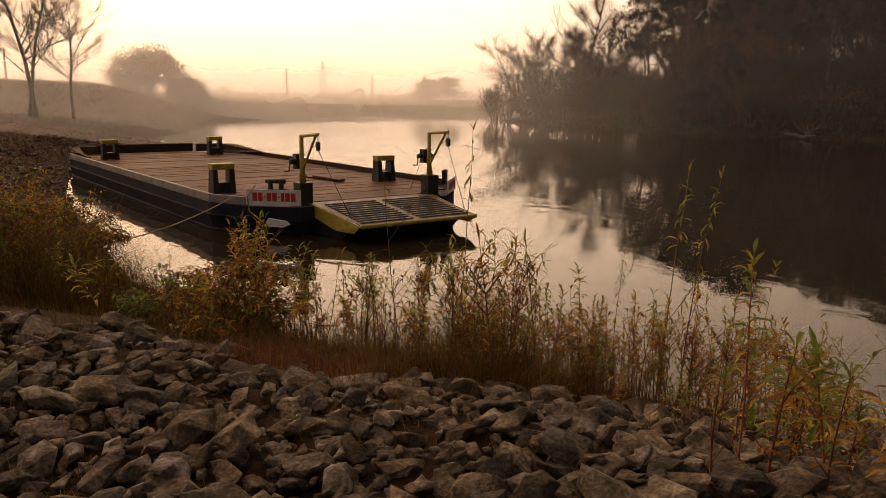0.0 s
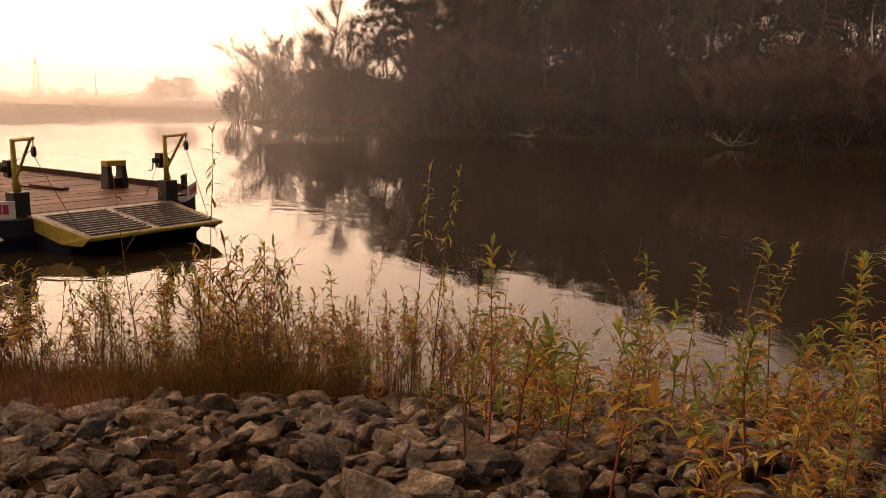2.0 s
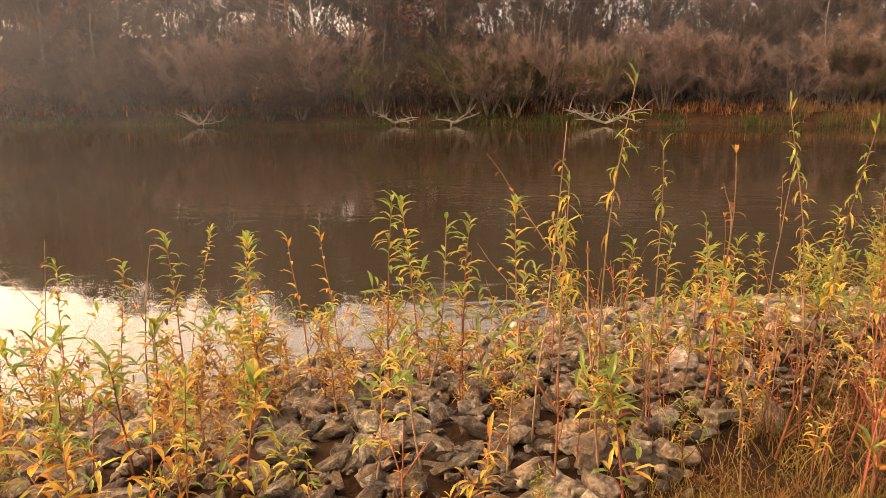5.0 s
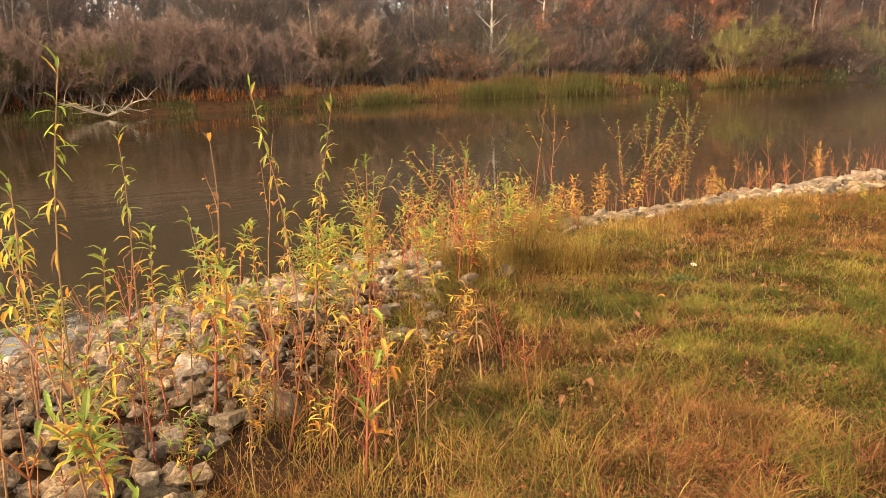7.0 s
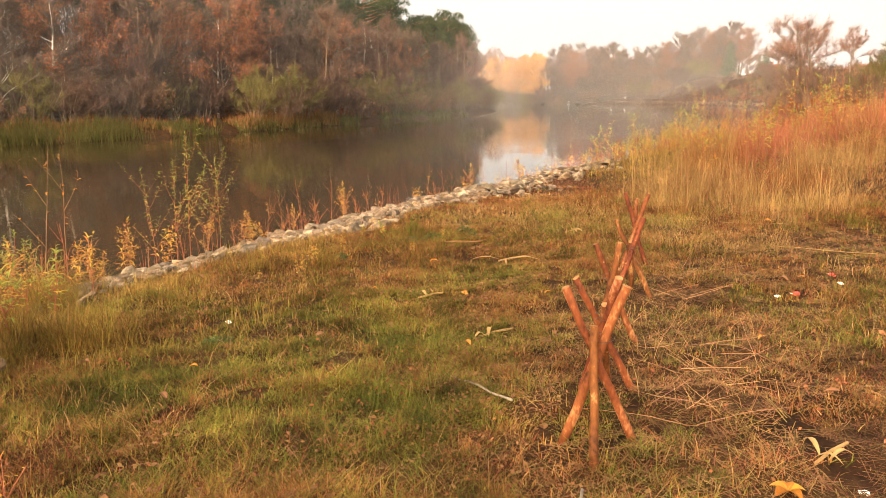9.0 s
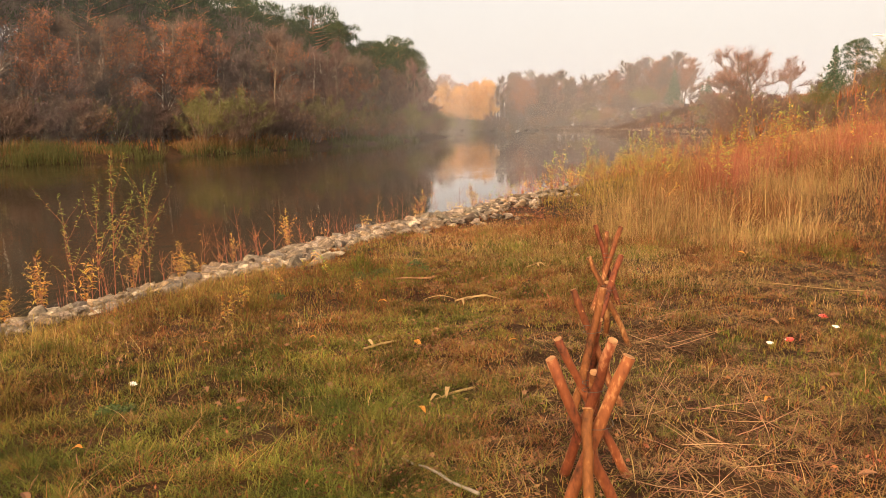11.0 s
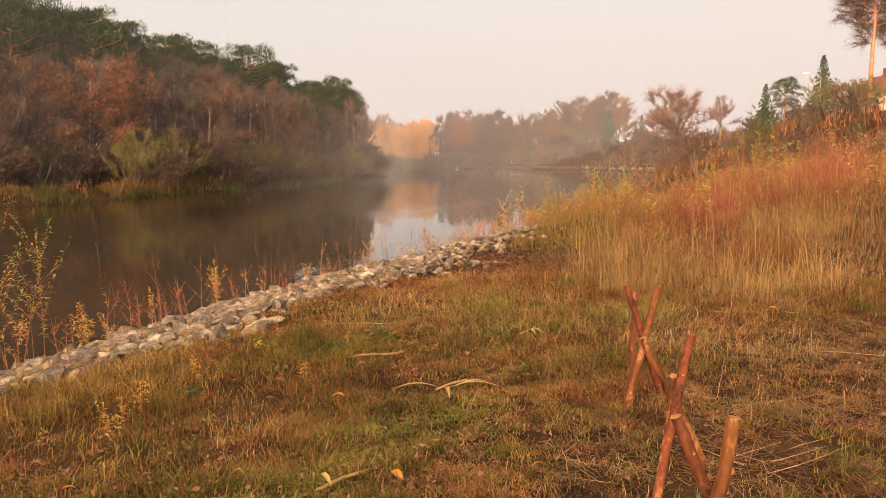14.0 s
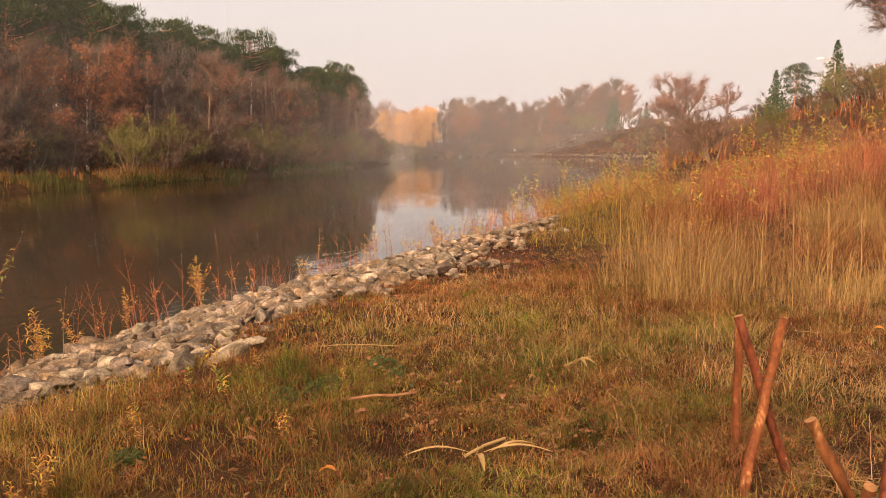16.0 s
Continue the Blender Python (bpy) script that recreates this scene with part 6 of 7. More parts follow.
def shoot(name, label, seed, height, leaves, mats, stem_mat, lean=0.15, length=0.088, width=0.022, low=0.42, branches=0, droop=0.3):
    rng = random.Random(seed)
    t = thing(name, label, "plant", None, "shoots on the bank")
    stem = Bag()
    paths = [wander(rng, (0, 0, -0.05), (rng.uniform(-lean, lean), rng.uniform(-lean, lean), 1), height + 0.05, 8, 0.06, 0.03)]
    stem.tube(paths[0], [0.0055 * (1.1 - 0.1 * i) for i in range(9)], 5)
    for k in range(branches):
        j = rng.randint(2, 6)
        a = rng.uniform(0, 6.28)
        br = wander(rng, paths[0][j], (math.cos(a), math.sin(a), 1.4), height * rng.uniform(0.25, 0.45), 5, 0.12, 0.15)
        root = stem.n
        stem.tube(br, [0.0035 * (1 - 0.15 * i) for i in range(6)], 4)
        stem.f += [(root, j * 5, j * 5 + 1), (root + 1, root, j * 5 + 1)]
        paths.append(br)
    part("stem", stem, stem_mat, t, smooth=True)
    bag, slot = Bag(), []
    for k in range(leaves):
        path = paths[0] if not branches or rng.random() < 0.4 else rng.choice(paths[1:])
        u = (low if path is paths[0] else 0.1) + (1.0 - (low if path is paths[0] else 0.1)) * rng.random() ** 0.75
        m = len(path) - 1
        j = min(m - 1, int(u * m))
        p = path[j].lerp(path[j + 1], u * m - j)
        a = k * 2.399 + rng.uniform(-0.4, 0.4)
        rise = rng.uniform(-droop, 0.8) if u < 0.92 else rng.uniform(0.6, 1.8)
        d = Vector((math.cos(a), math.sin(a), rise)).normalized()
        n = (Vector((0, 0, 1)) - d * d.z).normalized() if abs(d.z) < 0.98 else Vector((1, 0, 0))
        L = length * rng.uniform(0.6, 1.25)
        v, f = leaf_points(p, d, n, L, width * rng.uniform(0.7, 1.25), L * rng.uniform(0, 0.35))
        # paler and yellower lower down the shoot
        w = rng.random() + (0.5 - u) * 0.7
        i = min(len(mats) - 1, max(0, int(w * len(mats))))
        bag.add(v, f)
        slot += [i] * len(f)
    fo = part("foliage", bag, mats, t)
    fo.data.polygons.foreach_set("material_index", slot)
    return t


GY = [LEAF_GREEN, LEAF_GREEN, LEAF_YELLOW, LEAF_YELLOW, LEAF_ORANGE]
KINDS = {
    "g0": ("willow_shoot", "green and yellow leaved willow shoot on a red stem", 60, GY, STEM, {}),
    "g1": ("willow_shoot", "branching willow shoot with green and yellow leaves", 105, GY, STEM, dict(branches=4)),
    "g2": ("willow_shoot", "willow shoot with sparse yellow-orange leaves", 42, [LEAF_GREEN, LEAF_ORANGE, LEAF_YELLOW, LEAF_ORANGE], STEM, dict(branches=2)),
    "g3": ("willow_shoot", "leaning willow shoot turning yellow", 80, [LEAF_GREEN, LEAF_YELLOW], STEM_BROWN, dict(lean=0.35, branches=3)),
    "d0": ("dry_stalk", "tall withered stalk with drooping yellow leaves", 84, [LEAF_GREEN, LEAF_YELLOW, LEAF_DRY], STEM_BROWN, dict(low=0.6, droop=1.8, length=0.085, width=0.014, branches=2, lean=0.05)),
    "d1": ("dry_stalk", "bare brown stalk with a few curled leaves", 16, [LEAF_DRY, LEAF_ORANGE], STEM_BROWN, dict(low=0.5, droop=1.0, branches=2, length=0.06, lean=0.1)),
    "r0": ("red_weed", "thin red-stemmed weed with small leaves", 30, [LEAF_DRY, LEAF_ORANGE, LEAF_YELLOW], STEM, dict(branches=6, length=0.04, width=0.008)),
    "y0": ("bushy_willow", "bushy willow seedling full of yellow-green leaves", 190, [LEAF_GREEN, LEAF_GREEN, LEAF_YELLOW], STEM, dict(branches=9, length=0.06, width=0.013, low=0.2)),
    "o0": ("orange_weed", "bushy weed with small orange and brown leaves", 170, [LEAF_YELLOW, LEAF_ORANGE, LEAF_DRY, LEAF_ORANGE], STEM_BROWN, dict(branches=9, length=0.075, width=0.017, low=0.12, lean=0.25)),
}
SIZES = (0.5, 1.0, 1.7)
Q = {}
for i, (key, (nm, lab, lv, mats, sm, extra)) in enumerate(KINDS.items()):
    for j, hh in enumerate(SIZES):
        for alt in range(2):
            Q[key, j, alt] = shoot(nm, lab, 31 + i * 6 + j * 2 + alt, hh, int(lv * 0.75 * (0.45 + 0.55 * hh)), mats, sm, **extra)
rng = random.Random(77)
stand_out = []


def put(kind, x, y, h):
    j = min(range(3), key=lambda q: abs(math.log(SIZES[q] / h)))
    stand_out.append(((kind, j, rng.randint(0, 1)), x, y, rng.uniform(0, 6.28), h / SIZES[j], 0.0))


# single plants that stand out: kind, x, y, height
SINGLE = [
    ("g1", -3.08, 5.00, 1.23), ("g0", -2.90, 5.33, 1.16), ("g0", -1.92, 4.43, 1.18), ("g1", -1.53, 4.64, 1.16),
    ("g2", -1.47, 5.52, 1.14), ("g2", -1.24, 5.53, 1.13), ("g1", -0.54, 3.94, 1.11), ("g3", -0.41, 4.15, 1.06),
    ("g2", -0.21, 3.99, 0.85), ("g0", -2.47, 2.50, 0.98), ("d1", -4.11, 5.00, 0.57), ("d1", -3.30, 4.98, 1.43),
    ("d1", -2.05, 4.16, 1.16), ("g0", -1.76, 4.17, 0.63), ("g2", -1.74, 4.85, 0.78), ("d1", 0.18, 3.59, 1.52),
    ("d0", 0.47, 3.5, 1.72), ("d0", 0.71, 3.79, 1.40), ("d1", 1.21, 4.71, 1.28), ("d1", 1.54, 4.87, 1.31),
    ("d0", 1.52, 4.03, 1.60), ("d0", 1.54, 3.96, 1.53), ("y0", 2.22, 4.96, 1.06), ("y0", 2.78, 5.37, 0.85),
    ("y0", 3.10, 5.36, 0.99), ("g1", -0.40, 4.00, 1.09), ("g1", -0.17, 3.97, 1.03), ("g1", 0.15, 4.07, 1.07),
    ("d0", 0.30, 4.06, 1.26), ("g1", 0.64, 3.91, 0.94), ("g1", 0.86, 4.19, 0.94), ("r0", 1.28, 3.64, 0.62),
    ("g3", 1.24, 4.51, 0.97), ("g1", 1.59, 5.07, 0.75), ("g0", -2.60, 5.77, 1.42), ("g0", -1.58, 4.65, 1.16),
    ("g3", 0.08, 3.33, 0.96), ("d1", 0.47, 3.28, 1.08), ("d1", 1.78, 3.61, 0.45), ("d1", 1.88, 3.43, 0.36),
    ("g0", 8.17, 5.96, 0.16), ("g0", 7.76, 5.97, 0.08), ("g0", 7.93, 5.43, 0.29), ("d0", -6.96, 3.56, 2.49),
    ("d1", -7.52, 3.16, 2.05), ("d0", -5.14, 4.57, 2.11), ("d0", -4.92, 4.62, 2.05), ("g0", -6.78, 3.94, 1.48),
    ("g2", -6.41, 4.21, 1.05), ("g0", -6.06, 4.48, 1.25), ("d0", -5.85, 4.65, 1.51), ("g2", -4.59, 5.03, 1.36),
    ("g0", -6.16, 4.16, 0.93), ("y0", 8.97, 10.41, 1.71), ("y0", 9.74, 10.56, 2.21), ("y0", 10.10, 10.58, 1.99),
    ("y0", 10.47, 10.61, 1.82), ("y0", 9.28, 10.33, 1.75), ("r0", 12.64, 10.57, 1.17), ("r0", 13.62, 10.63, 1.08),
    ("d1", 6.60, 9.63, 1.99), ("d1", 6.90, 9.65, 1.85), ("y0", 4.25, 8.33, 1.27), ("y0", 4.74, 8.42, 1.36),
]
for kind, x, y, h in SINGLE:
    put(kind, x, y, h)
# thick growth between the water and the stones by the ferry
for i in range(135):
    x = rng.uniform(-6.6, -4.6)
    y0 = float(np.interp(x, [q[0] for q in NEAR[12:22]], [q[1] for q in NEAR[12:22]]))
    wide = float(np.interp(x, [-6, -4, -2, 0.3], [4.0, 3.2, 2.6, 3.6]))
    put(rng.choice(["o0", "o0", "g2", "o0", "d1", "y0", "d0"]), x, y0 - rng.uniform(0.3, wide), rng.uniform(0.4, 1.05))
for i in range(16):
    put(rng.choice(["g2", "o0", "g3", "g0"]), rng.uniform(-3.2, -0.2), rng.uniform(2.4, 4.4), rng.uniform(0.3, 0.75))
for cx, cy, rr, n in ((-11.1, 0.1, 1.6, 14), (-7.4, 1.5, 1.0, 10), (-5.4, 3.0, 1.0, 16)):
    for i in range(n):
        put(rng.choice(["o0", "g2", "d0", "o0", "g3"]), cx + rng.gauss(0, rr * 0.5), cy + rng.gauss(0, rr * 0.4), rng.uniform(0.6, 1.3))
for i in range(70):
    x = rng.uniform(20.5, 33)
    put(rng.choice(["y0", "g3", "g3", "o0", "r0"]), x, rng.uniform(5.4, 8.2), rng.uniform(0.4, 0.95))
for i in range(20):
    put(rng.choice(["g1", "g3", "y0", "g2"]), rng.uniform(17, 26), rng.uniform(1.8, 4.6), rng.uniform(1.0, 1.9))
for i in range(26):
    put(rng.choice(["r0", "d1", "r0", "d1", "g2"]), rng.uniform(0.5, 1.9), rng.uniform(3.2, 4.4), rng.uniform(0.3, 0.8))
for i in range(22):
    put(rng.choice(["r0", "o0", "g2", "r0"]), rng.uniform(6.2, 9.6), rng.uniform(4.6, 6.3), rng.uniform(0.1, 0.26))
for i in range(34):
    x = rng.uniform(3.2, 6.2)
    put(rng.choice(["r0", "o0", "r0", "d1", "y0"]), x, float(np.interp(x, [3.3, 4.4, 5.9], [5.7, 6.6, 7.9])) + rng.uniform(-0.3, 1.2), rng.uniform(0.35, 0.85))
# lower growth among the stones
for i in range(110):
    x = rng.uniform(-4.5, 5.5)
    y = rng.uniform(2.5, 10.5)
    d = float(river_distance(np.array([x]), np.array([y]))[0][0])
    tp = float(stone_top(x))
    if (-3.4 < x < -0.3 and rng.random() < 0.8) or d < 0.3 or d > tp + 0.5 or (d > 3.4 and x < -2.4) or (d > 4.4 and x < 0.9 and rng.random() < 0.55):
        continue
    put(rng.choice(["g0", "g1", "g2", "g3", "r0", "d1", "y0", "r0", "g3"]), x, y, rng.uniform(0.25, 0.7))
for i in range(60):
    put(rng.choice(["r0", "o0", "d1", "r0", "y0"]), rng.uniform(-0.2, 2.6), rng.uniform(3.4, 5.2), rng.uniform(0.16, 0.42))
for i in range(44):
    x = rng.uniform(0.4, 4.5)
    y = float(np.interp(x, [0.4, 0.8, 1.8, 2.8, 4.5], [3.2, 3.6, 4.7, 5.3, 6.6])) + rng.uniform(-0.5, 1.0)
    put(rng.choice(["r0", "d1", "g1", "y0", "g3", "r0"]), x, y, rng.uniform(0.35, 0.9))
for i in range(44):
    x = rng.uniform(-9, -5.0)
    y0 = float(np.interp(x, [q[0] for q in NEAR[12:22]], [q[1] for q in NEAR[12:22]]))
    put(rng.choice(["g0", "g2", "d1", "r0", "g3", "d1"]), x, y0 - rng.uniform(0.3, 2.4), rng.uniform(0.5, 1.15))
for i in range(230):
    x = rng.uniform(4.5, 44)
    d0 = rng.uniform(0.2, 2.2)
    y0 = float(np.interp(x, [q[0] for q in NEAR[19:29]], [q[1] for q in NEAR[19:29]]))
    put(rng.choice(["r0", "r0", "o0", "d1", "r0"]), x, y0 - d0, rng.uniform(0.4, 0.9))
for i in range(140):
    x = rng.uniform(14.5, 34)
    y = rng.uniform(-5, 5)
    if y > 4.4 + 0.12 * (x - 16):
        continue
    put(rng.choice(["r0", "r0", "d1", "g3", "r0", "g2"]), x, y, rng.uniform(0.8, 1.6))
for i in range(60):
    x = rng.uniform(22, 40)
    put(rng.choice(["y0", "g3", "r0"]), x, rng.uniform(5.2, 10), rng.uniform(0.7, 1.4))
# leafy orange and yellow shoots rooted among the stones
for i in range(60):
    put(rng.choice(["o0", "o0", "y0", "o0", "r0"]), rng.uniform(-4.2, 0.4), rng.uniform(2.3, 5.0), rng.uniform(0.22, 0.6))
for i in range(14):
    x = rng.uniform(-3.9, -0.6)
    put(rng.choice(["g1", "g2", "o0", "g1", "g3", "o0"]), x, float(np.interp(x, [-3.9, -0.6], [3.3, 4.0])) + rng.uniform(-0.35, 0.8), rng.uniform(0.45, 0.85))
for i in range(16):
    put(rng.choice(["g1", "g2", "g2", "o0"]), rng.uniform(-2.9, -0.5), rng.uniform(2.5, 3.5), rng.uniform(0.35, 0.65))


def shore_bush(x, y, rx, ry, h, stems, leaves, seed, label, mats):
    """Many stems that arch outwards from one root, thick with drooping leaves."""
    rng = random.Random(seed)
    t = thing("willow_bush", label, "bush", Matrix.Translation(spot(x, y)), "bushes by the ferry")
    foliage, slot = Bag(), []
    for k in range(stems):
        a, q = rng.uniform(0, 6.28), math.sqrt(rng.random())
        root = Vector((rx * 0.35 * q * math.cos(a), ry * 0.35 * q * math.sin(a), -0.05))
        end = Vector((rx * q * math.cos(a), ry * q * math.sin(a), h * (1 - 0.55 * q * q) * rng.uniform(0.75, 1.1)))
        path = [root.lerp(end, i / 6) + Vector((0, 0, 0.22 * h * math.sin(i / 6 * 3.1) * q)) + Vector((rng.gauss(0, 0.02), rng.gauss(0, 0.02), 0)) for i in range(7)]
        b = Bag()
        b.tube(path, [0.008 * (1 - 0.12 * i) for i in range(7)], 4)
        part("stem", b, STEM_BROWN, t, smooth=True)
        for m in range(leaves // stems):
            u = 1 - rng.random() ** 1.5 * 0.85
            j = min(5, int(u * 6))
            p = path[j].lerp(path[j + 1], u * 6 - j) + Vector((rng.gauss(0, 0.07), rng.gauss(0, 0.07), rng.gauss(0, 0.05)))
            g = rng.uniform(0, 6.28)
            d = Vector((math.cos(g), math.sin(g), rng.uniform(-0.9, 0.5))).normalized()
            n = (Vector((0, 0, 1)) - d * d.z).normalized()
            ln = rng.uniform(0.06, 0.13)
            v, f = leaf_points(p, d, n, ln, ln * rng.uniform(0.22, 0.34), ln * rng.uniform(0, 0.35))
            foliage.add(v, f)
            slot += [rng.randrange(len(mats))] * len(f)
    fo = part("foliage", foliage, mats, t)
    fo.data.polygons.foreach_set("material_index", slot)


shore_bush(-11.9, -0.3, 1.35, 1.25, 1.6, 46, 5200, 1, "broad willow bush with dull green and orange leaves on the bank", [LEAF_GREEN, LEAF_ORANGE, LEAF_DRY, LEAF_DRY, LEAF_YELLOW])
shore_bush(-10.2, -1.0, 1.3, 1.1, 1.3, 30, 3000, 4, "bushy willow with withered brown and green leaves", [LEAF_GREEN, LEAF_DRY, LEAF_DRY, LEAF_ORANGE])
shore_bush(-7.6, 1.45, 0.95, 0.8, 0.75, 30, 3000, 2, "low spreading willow bush with orange-brown leaves", [LEAF_GREEN, LEAF_ORANGE, LEAF_ORANGE, LEAF_DRY, LEAF_DRY])
shore_bush(-8.7, 1.1, 0.7, 0.6, 0.6, 18, 1600, 3, "low green willow bush beside the ferry", [LEAF_GREEN, LEAF_GREEN, LEAF_DRY])
# the nearest of each kind stand singly, the rest are joined
single, farther, tally = [], [], {}
for q in sorted(stand_out, key=lambda q: math.hypot(q[1] + 0.2, q[2] - 3.0)):
    nm = KINDS[q[0][0]][0]
    tally[nm] = tally.get(nm, 0) + 1
    (single if q[1] < 6.0 and tally[nm] <= 290 else farther).append(q)
plant_out(Q, single)


def join_out(name, label, protos, places):
    """The farther growth in one mesh."""
    mats, vs, fs, ms, n = [], [], [], [], 0
    for kind, x, y, turn, sc, sink in places:
        m = np.array(Matrix.Translation(spot(x, y)) @ Matrix.Rotation(turn, 4, "Z") @ Matrix.Scale(sc, 4))
        for ob in protos[kind].children:
            me = ob.data
            co = np.empty(len(me.vertices) * 3)
            me.vertices.foreach_get("co", co)
            vs.append(co.reshape(-1, 3) @ m[:3, :3].T + m[:3, 3])
            for p in me.polygons:
                fs.append(tuple(i + n for i in p.vertices))
                mt = me.materials[p.material_index]
                if mt not in mats:
                    mats.append(mt)
                ms.append(mats.index(mt))
            n += len(me.vertices)
    me = bpy.data.meshes.new(name)
    me.from_pydata(np.concatenate(vs), [], fs)
    for mt in mats:
        me.materials.append(mt)
    me.polygons.foreach_set("material_index", ms)
    tagged(new(name, me), label, "plants", "", "stuff")


join_out("bank_weeds", "red-stemmed weeds and yellow willow growth along the bank", Q, farther)
for key in Q:
    if key not in {q[0] for q in single}:
        for o in (*Q[key].children_recursive, Q[key]):
            bpy.data.objects.remove(o)


# ---- small things on the meadow ----
def dry_leaf(bag, p, yaw, length, width, lift):
    d = Vector((math.cos(yaw), math.sin(yaw), 0))
    side = Vector((-d.y, d.x, 0))
    pts = []
    for i in range(7):
        s = i / 6
        c = Vector(p) + d * length * s + Vector((0, 0, lift * math.sin(s * 3.1) + 0.012))
        w = width * math.sin(0.25 + s * 2.75) * 0.5
        pts += [c - side * w + Vector((0, 0, w * 0.5)), c, c + side * w + Vector((0, 0, w * 0.4))]
    bag.add(pts, [q for i in range(6) for q in ((3 * i, 3 * i + 1, 3 * i + 4, 3 * i + 3), (3 * i + 1, 3 * i + 2, 3 * i + 5, 3 * i + 4))])


def maize_leaves(x, y, leaves):
    p = spot(x, y)
    t = thing("maize_stalk", "dry pale maize stalk with papery leaves lying on the grass", "maize leaf", Matrix.Translation(p), "dry maize remains")
    for yaw, ln, wd, dx, dy in leaves:
        b = Bag()
        dry_leaf(b, (dx, dy, 0.03), radians(yaw), ln, wd, 0.035)
        part("leaf", b, HUSK, t)
    b = Bag()
    b.tube([(-0.05, 0.05, 0.04), (0.1, 0.0, 0.045), (0.25, -0.06, 0.035)], 0.008, 6)
    part("stalk", b, HUSK, t)


HUSK = material("dry_husk", [(0.21, 0.135, 0.055), (0.36, 0.24, 0.11)], 6, 0.7, 0.2, 60, through_light=0.25, stretch=(1, 4, 1))
maize_leaves(7.95, 4.02, [(120, 0.32, 0.022, 0.0, 0.05), (-70, 0.34, 0.03, 0.02, -0.02), (-50, 0.26, 0.025, 0.03, -0.05), (-150, 0.2, 0.03, -0.02, 0.0)])
maize_leaves(9.35, 3.85, [(-80, 0.14, 0.05, 0, 0), (-120, 0.1, 0.04, 0.02, 0)])
maize_leaves(4.55, 0.86, [(-40, 0.14, 0.03, 0, 0), (30, 0.16, 0.028, 0.04, 0.04), (-100, 0.12, 0.025, 0, 0.06)])
maize_leaves(5.6, 3.05, [(20, 0.16, 0.03, 0, 0), (170, 0.12, 0.025, 0, 0.03)])
maize_leaves(6.2, 3.9, [(60, 0.14, 0.03, 0, 0)])


OLD_STICK = material("weathered_stick", [(0.07, 0.032, 0.016), (0.17, 0.082, 0.04), (0.26, 0.15, 0.08)], 12, 0.85, 0.5, 50, stretch=(0.3, 1, 1))


def dry_weed(x, y, h, seed):
    """A dead stalk with long curled papery leaves."""
    rr = random.Random(seed)
    t = thing("dry_weed", "dead standing weed with curled brown leaves", "weed", Matrix.Translation(spot(x, y)), "dead weeds on the meadow")
    b = Bag()
    path = wander(rr, (0, 0, -0.04), (0.05, 0.03, 1), h + 0.04, 7, 0.06, 0.05)
    b.tube(path, [0.005 * (1 - 0.1 * i) for i in range(8)], 6)
    part("stalk", b, STEM_BROWN, t, smooth=True)
    for k in range(9):
        p = path[rr.randint(2, 7)]
        yaw, ln, wd = rr.uniform(0, 6.28), rr.uniform(0.07, 0.15), rr.uniform(0.008, 0.015)
        d, side = Vector((math.cos(yaw), math.sin(yaw), 0)), Vector((-math.sin(yaw), math.cos(yaw), 0))
        pts = []
        for i in range(8):
            q = i / 7
            c = p + d * ln * (q - 0.25 * q * q) + Vector((0, 0, ln * (0.55 * q - 1.1 * q * q)))
            w = wd * math.sin(0.3 + 2.7 * q) * 0.5
            pts += [c - side * w + Vector((0, 0, w * 0.5)), c, c + side * w + Vector((0, 0, w * 0.5))]
        b = Bag()
        b.add(pts, [f for i in range(7) for f in ((3 * i, 3 * i + 1, 3 * i + 4, 3 * i + 3), (3 * i + 1, 3 * i + 2, 3 * i + 5, 3 * i + 4))])
        part("leaf", b, STEM_BROWN, t)


dry_weed(2.35, 3.72, 0.42, 1)
blade_object("broad_grass_tuft", [mound(170, 8.65, 5.54, 0.16, 0.13, 0.34), mound(60, 8.45, 5.75, 0.1, 0.1, 0.2)], GREEN, "bright green tuft of broad arching grass", "grass")
pos = []
for cx, cy, rx in ((9.07, 5.09, 0.14), (8.99, 4.94, 0.08), (8.5, 5.2, 0.17), (8.25, 5.32, 0.12), (7.3, 5.6, 0.1), (4.6, 4.6, 0.12)):
    n = int(3400 * rx)
    a, q = nr.uniform(0, 6.28, n), np.sqrt(nr.random(n))
    x, y = cx + rx * q * np.cos(a), cy + rx * q * np.sin(a) * 0.7
    pos.append(np.stack([x, y, land(x, y) + nr.uniform(0.01, 0.09, n) * (1 - 0.5 * q)], 1))
v, f = flakes(nr, np.concatenate(pos), 0.0115, 0.5)
tagged(new("low_weeds", array_mesh("low_weeds", v, f, LEAF_DARK)), "patches of low dark green nettles in the meadow", "weeds", "", "stuff")


def ground_stick(x, y, length, r, yaw, mat, label):
    p = spot(x, y)
    b = Bag()
    rr = random.Random(int(x * 100))
    pts = [(length * (i / 6 - 0.5), rr.uniform(-0.01, 0.01), 0.03 + rr.uniform(0, 0.015)) for i in range(7)]
    b.tube(pts, [r * (1 - 0.05 * i) for i in range(7)], 7)
    ob = new("stick", b.mesh("stick", mat, True))
    ob.matrix_world = pose(p.x, p.y, p.z, 0, 0, yaw)
    tagged(ob, label, "stick", "sticks on the grass")


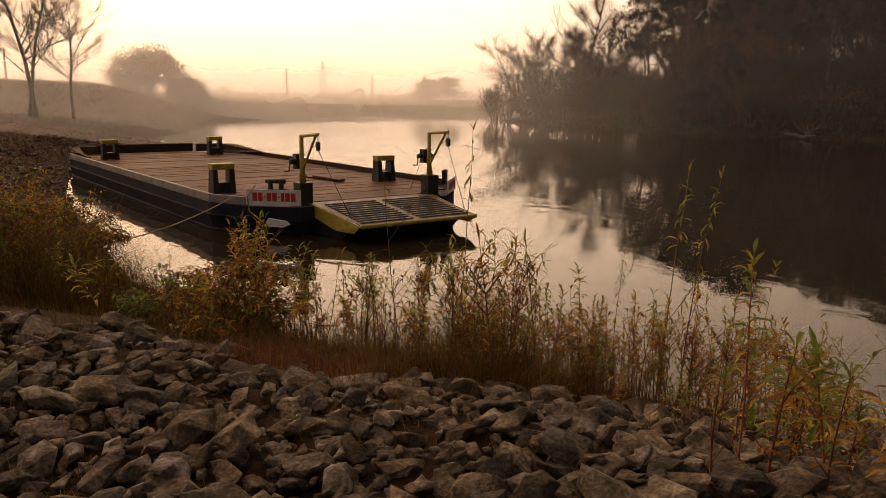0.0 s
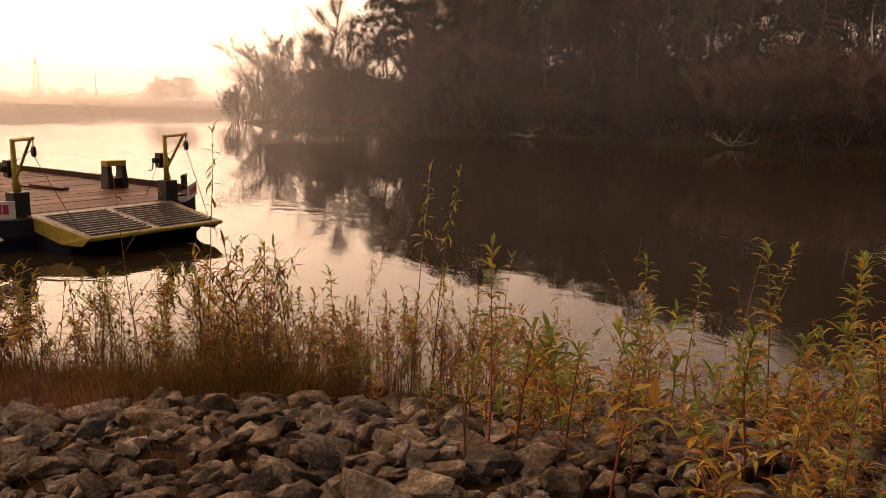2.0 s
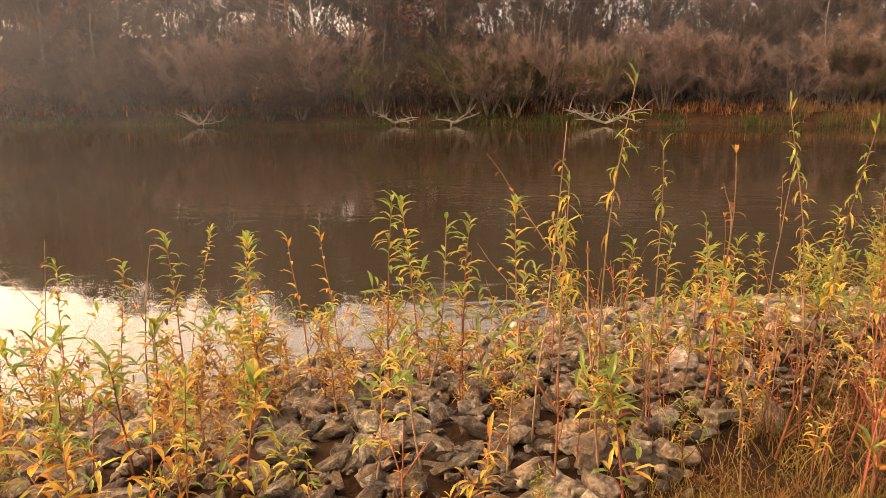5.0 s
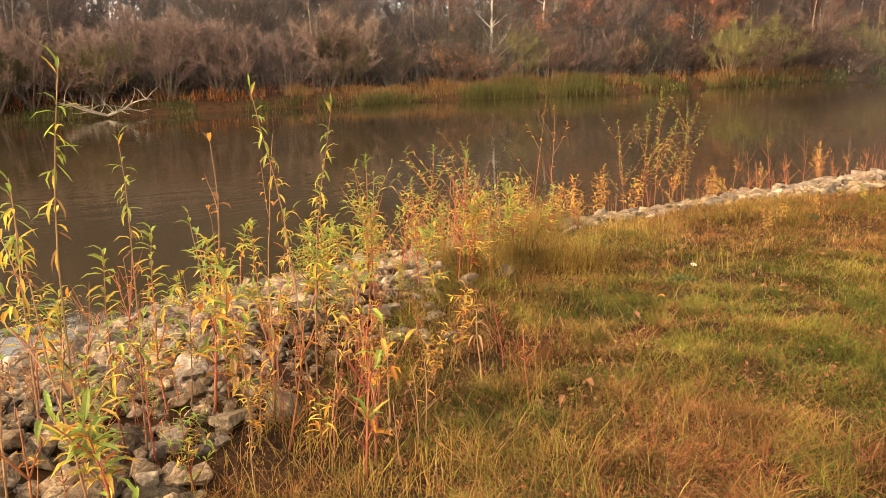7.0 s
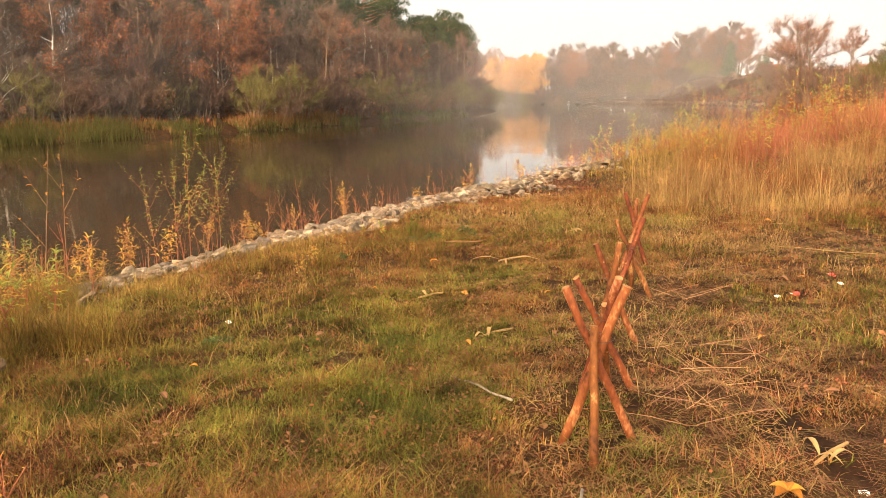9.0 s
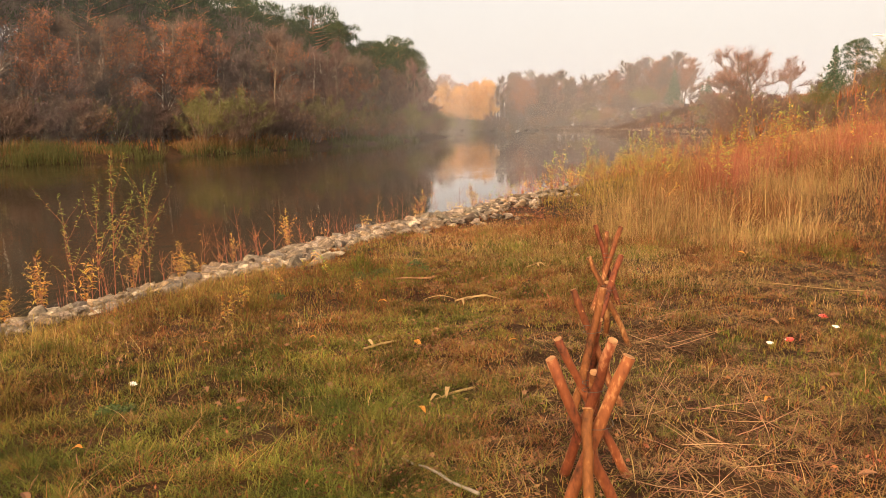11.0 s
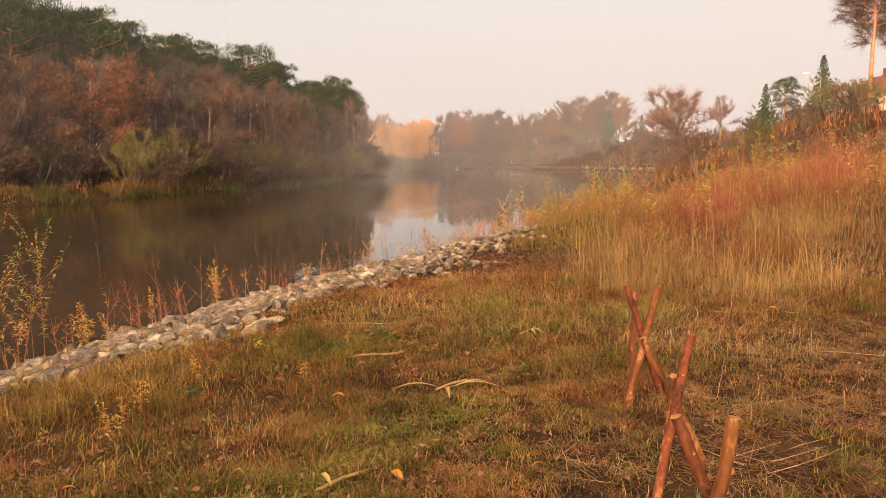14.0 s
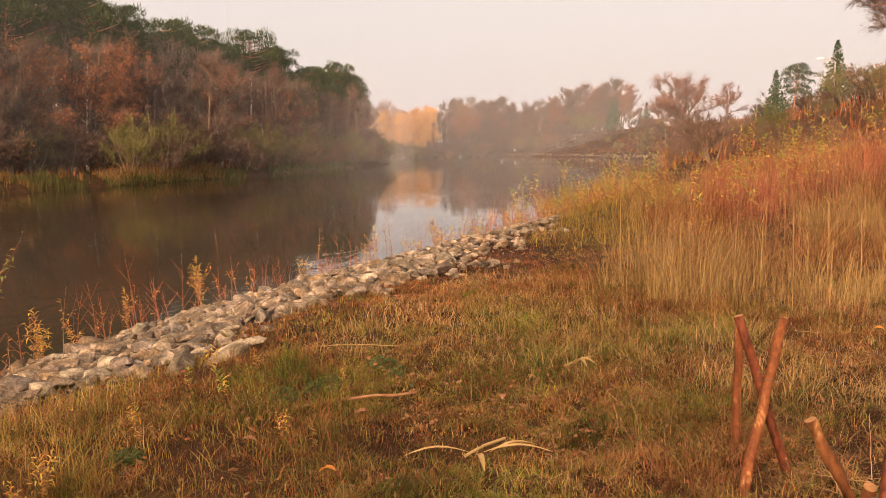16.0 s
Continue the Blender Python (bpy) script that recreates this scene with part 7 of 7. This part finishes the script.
ground_stick(8.39, 4.93, 0.76, 0.013, -49, OLD_STICK, "weathered flat stick lying on the grass")
ground_stick(9.6, 5.58, 0.65, 0.005, -70, HUSK, "thin pale reed stem lying on the grass")
ground_stick(5.2, 0.4, 1.3, 0.007, 40, HUSK, "long dry stem lying on trampled ground")
ground_stick(4.6, 2.6, 0.5, 0.008, 70, DEAD, "thin grey stick lying on the grass")
ground_stick(3.5, 1.6, 0.55, 0.009, 25, DEAD, "thin grey stick lying on the grass")
ground_stick(9.5, 1.2, 0.9, 0.003, 85, HUSK, "long dry stem lying on trampled ground")
ground_stick(10.9, 2.1, 0.8, 0.003, 100, HUSK, "long dry stem lying on trampled ground")


def litter(x, y, shade, seed, size=0.03):
    """A crushed soft wrapper: a crumpled sheet folded onto itself."""
    rr = random.Random(seed)
    p = spot(x, y)
    t = thing("crushed_wrapper", "crumpled red and white wrapper on the grass" if shade == "red" else "crumpled white paper scrap on the grass", "litter", pose(p.x, p.y, p.z + 0.02, 0, 0, rr.uniform(0, 360)), "litter on the meadow")
    for name, mat, off in (("body", RED if shade == "red" else WHITE, 0.0), ("end", WHITE, size * 0.9)):
        bm = bmesh.new()
        bmesh.ops.create_icosphere(bm, subdivisions=3, radius=size * (0.6 if off else 1))
        for v in bm.verts:
            n = noise.noise(v.co * 45 + Vector((seed, 0, off * 50))) + 0.6 * noise.noise(v.co * 110 + Vector((0, seed, 0)))
            v.co *= 1 + 0.75 * n
            v.co.z *= 0.5
            v.co.x += off * 0.8
        me = bpy.data.meshes.new(name)
        bm.to_mesh(me)
        bm.free()
        me.materials.append(mat)
        ob = new(name, me)
        ob.parent = t


for q in ((8.37, 1.08, "red", 1), (8.1, 1.0, "white", 2), (7.66, 1.3, "red", 3), (7.52, 1.42, "white", 4), (4.45, 0.72, "white", 5), (4.95, 4.85, "white", 7)):
    litter(*q, **({"size": 0.02} if q[2] == "white" else {}))

# fallen leaves
rng = random.Random(5)
for i in range(70):
    x, y = rng.uniform(1.5, 11), rng.uniform(0.2, 6.0)
    d = float(river_distance(np.array([x]), np.array([y]))[0][0])
    if d < float(stone_top(x)) + 0.2:
        continue
    p = spot(x, y)
    b = Bag()
    dry_leaf(b, (0, 0, 0.03), 0, rng.uniform(0.05, 0.1), rng.uniform(0.02, 0.045), rng.uniform(0.005, 0.02))
    ob = new("fallen_leaf", b.mesh("fallen_leaf", rng.choice([LEAF_ORANGE, LEAF_DRY, LEAF_DRY, LEAF_DRY])))
    ob.matrix_world = pose(p.x, p.y, p.z + 0.01, rng.uniform(-20, 20), rng.uniform(-20, 20), rng.uniform(0, 360))
    tagged(ob, "curled fallen leaf lying on the grass", "leaf", "fallen leaves")
p = spot(4.21, 0.99)
b = Bag()
for yw in (10, 80, 150, 230, 300):
    dry_leaf(b, (0, 0, 0.02), radians(yw), 0.075, 0.05, 0.012)
ob = new("fallen_leaf", b.mesh("fallen_leaf", LEAF_ORANGE))
ob.matrix_world = Matrix.Translation(p)
tagged(ob, "bright orange maple leaf lying on the ground", "leaf", "fallen leaves")


# tangled dead twigs beside the tripods
def brush_heap(x, y, n, seed):
    rr = random.Random(seed)
    p = spot(x, y)
    t = thing("brush_heap", "heap of tangled thin grey twigs on the ground", "twigs", Matrix.Translation(p), "brush beside the tripods")
    for k in range(n):
        b = Bag()
        a = rr.uniform(0, 6.28)
        path = wander(rr, (rr.uniform(-0.25, 0.25), rr.uniform(-0.2, 0.2), 0.03), (math.cos(a), math.sin(a), 0.25), rr.uniform(0.25, 0.6), 6, 0.1, -0.05)
        path = [Vector((q.x, q.y, max(0.015, q.z))) for q in path]
        b.tube(path, [0.0022 * (1 - 0.1 * i) for i in range(7)], 4)
        part("twig", b, STEM_BROWN if k % 3 else OLD_STICK, t)


for i, (x, y) in enumerate(((4.75, 1.55), (5.2, 1.5), (6.0, 1.85), (7.1, 2.1), (5.6, 1.4), (7.9, 2.3))):
    brush_heap(x, y, 9, i)
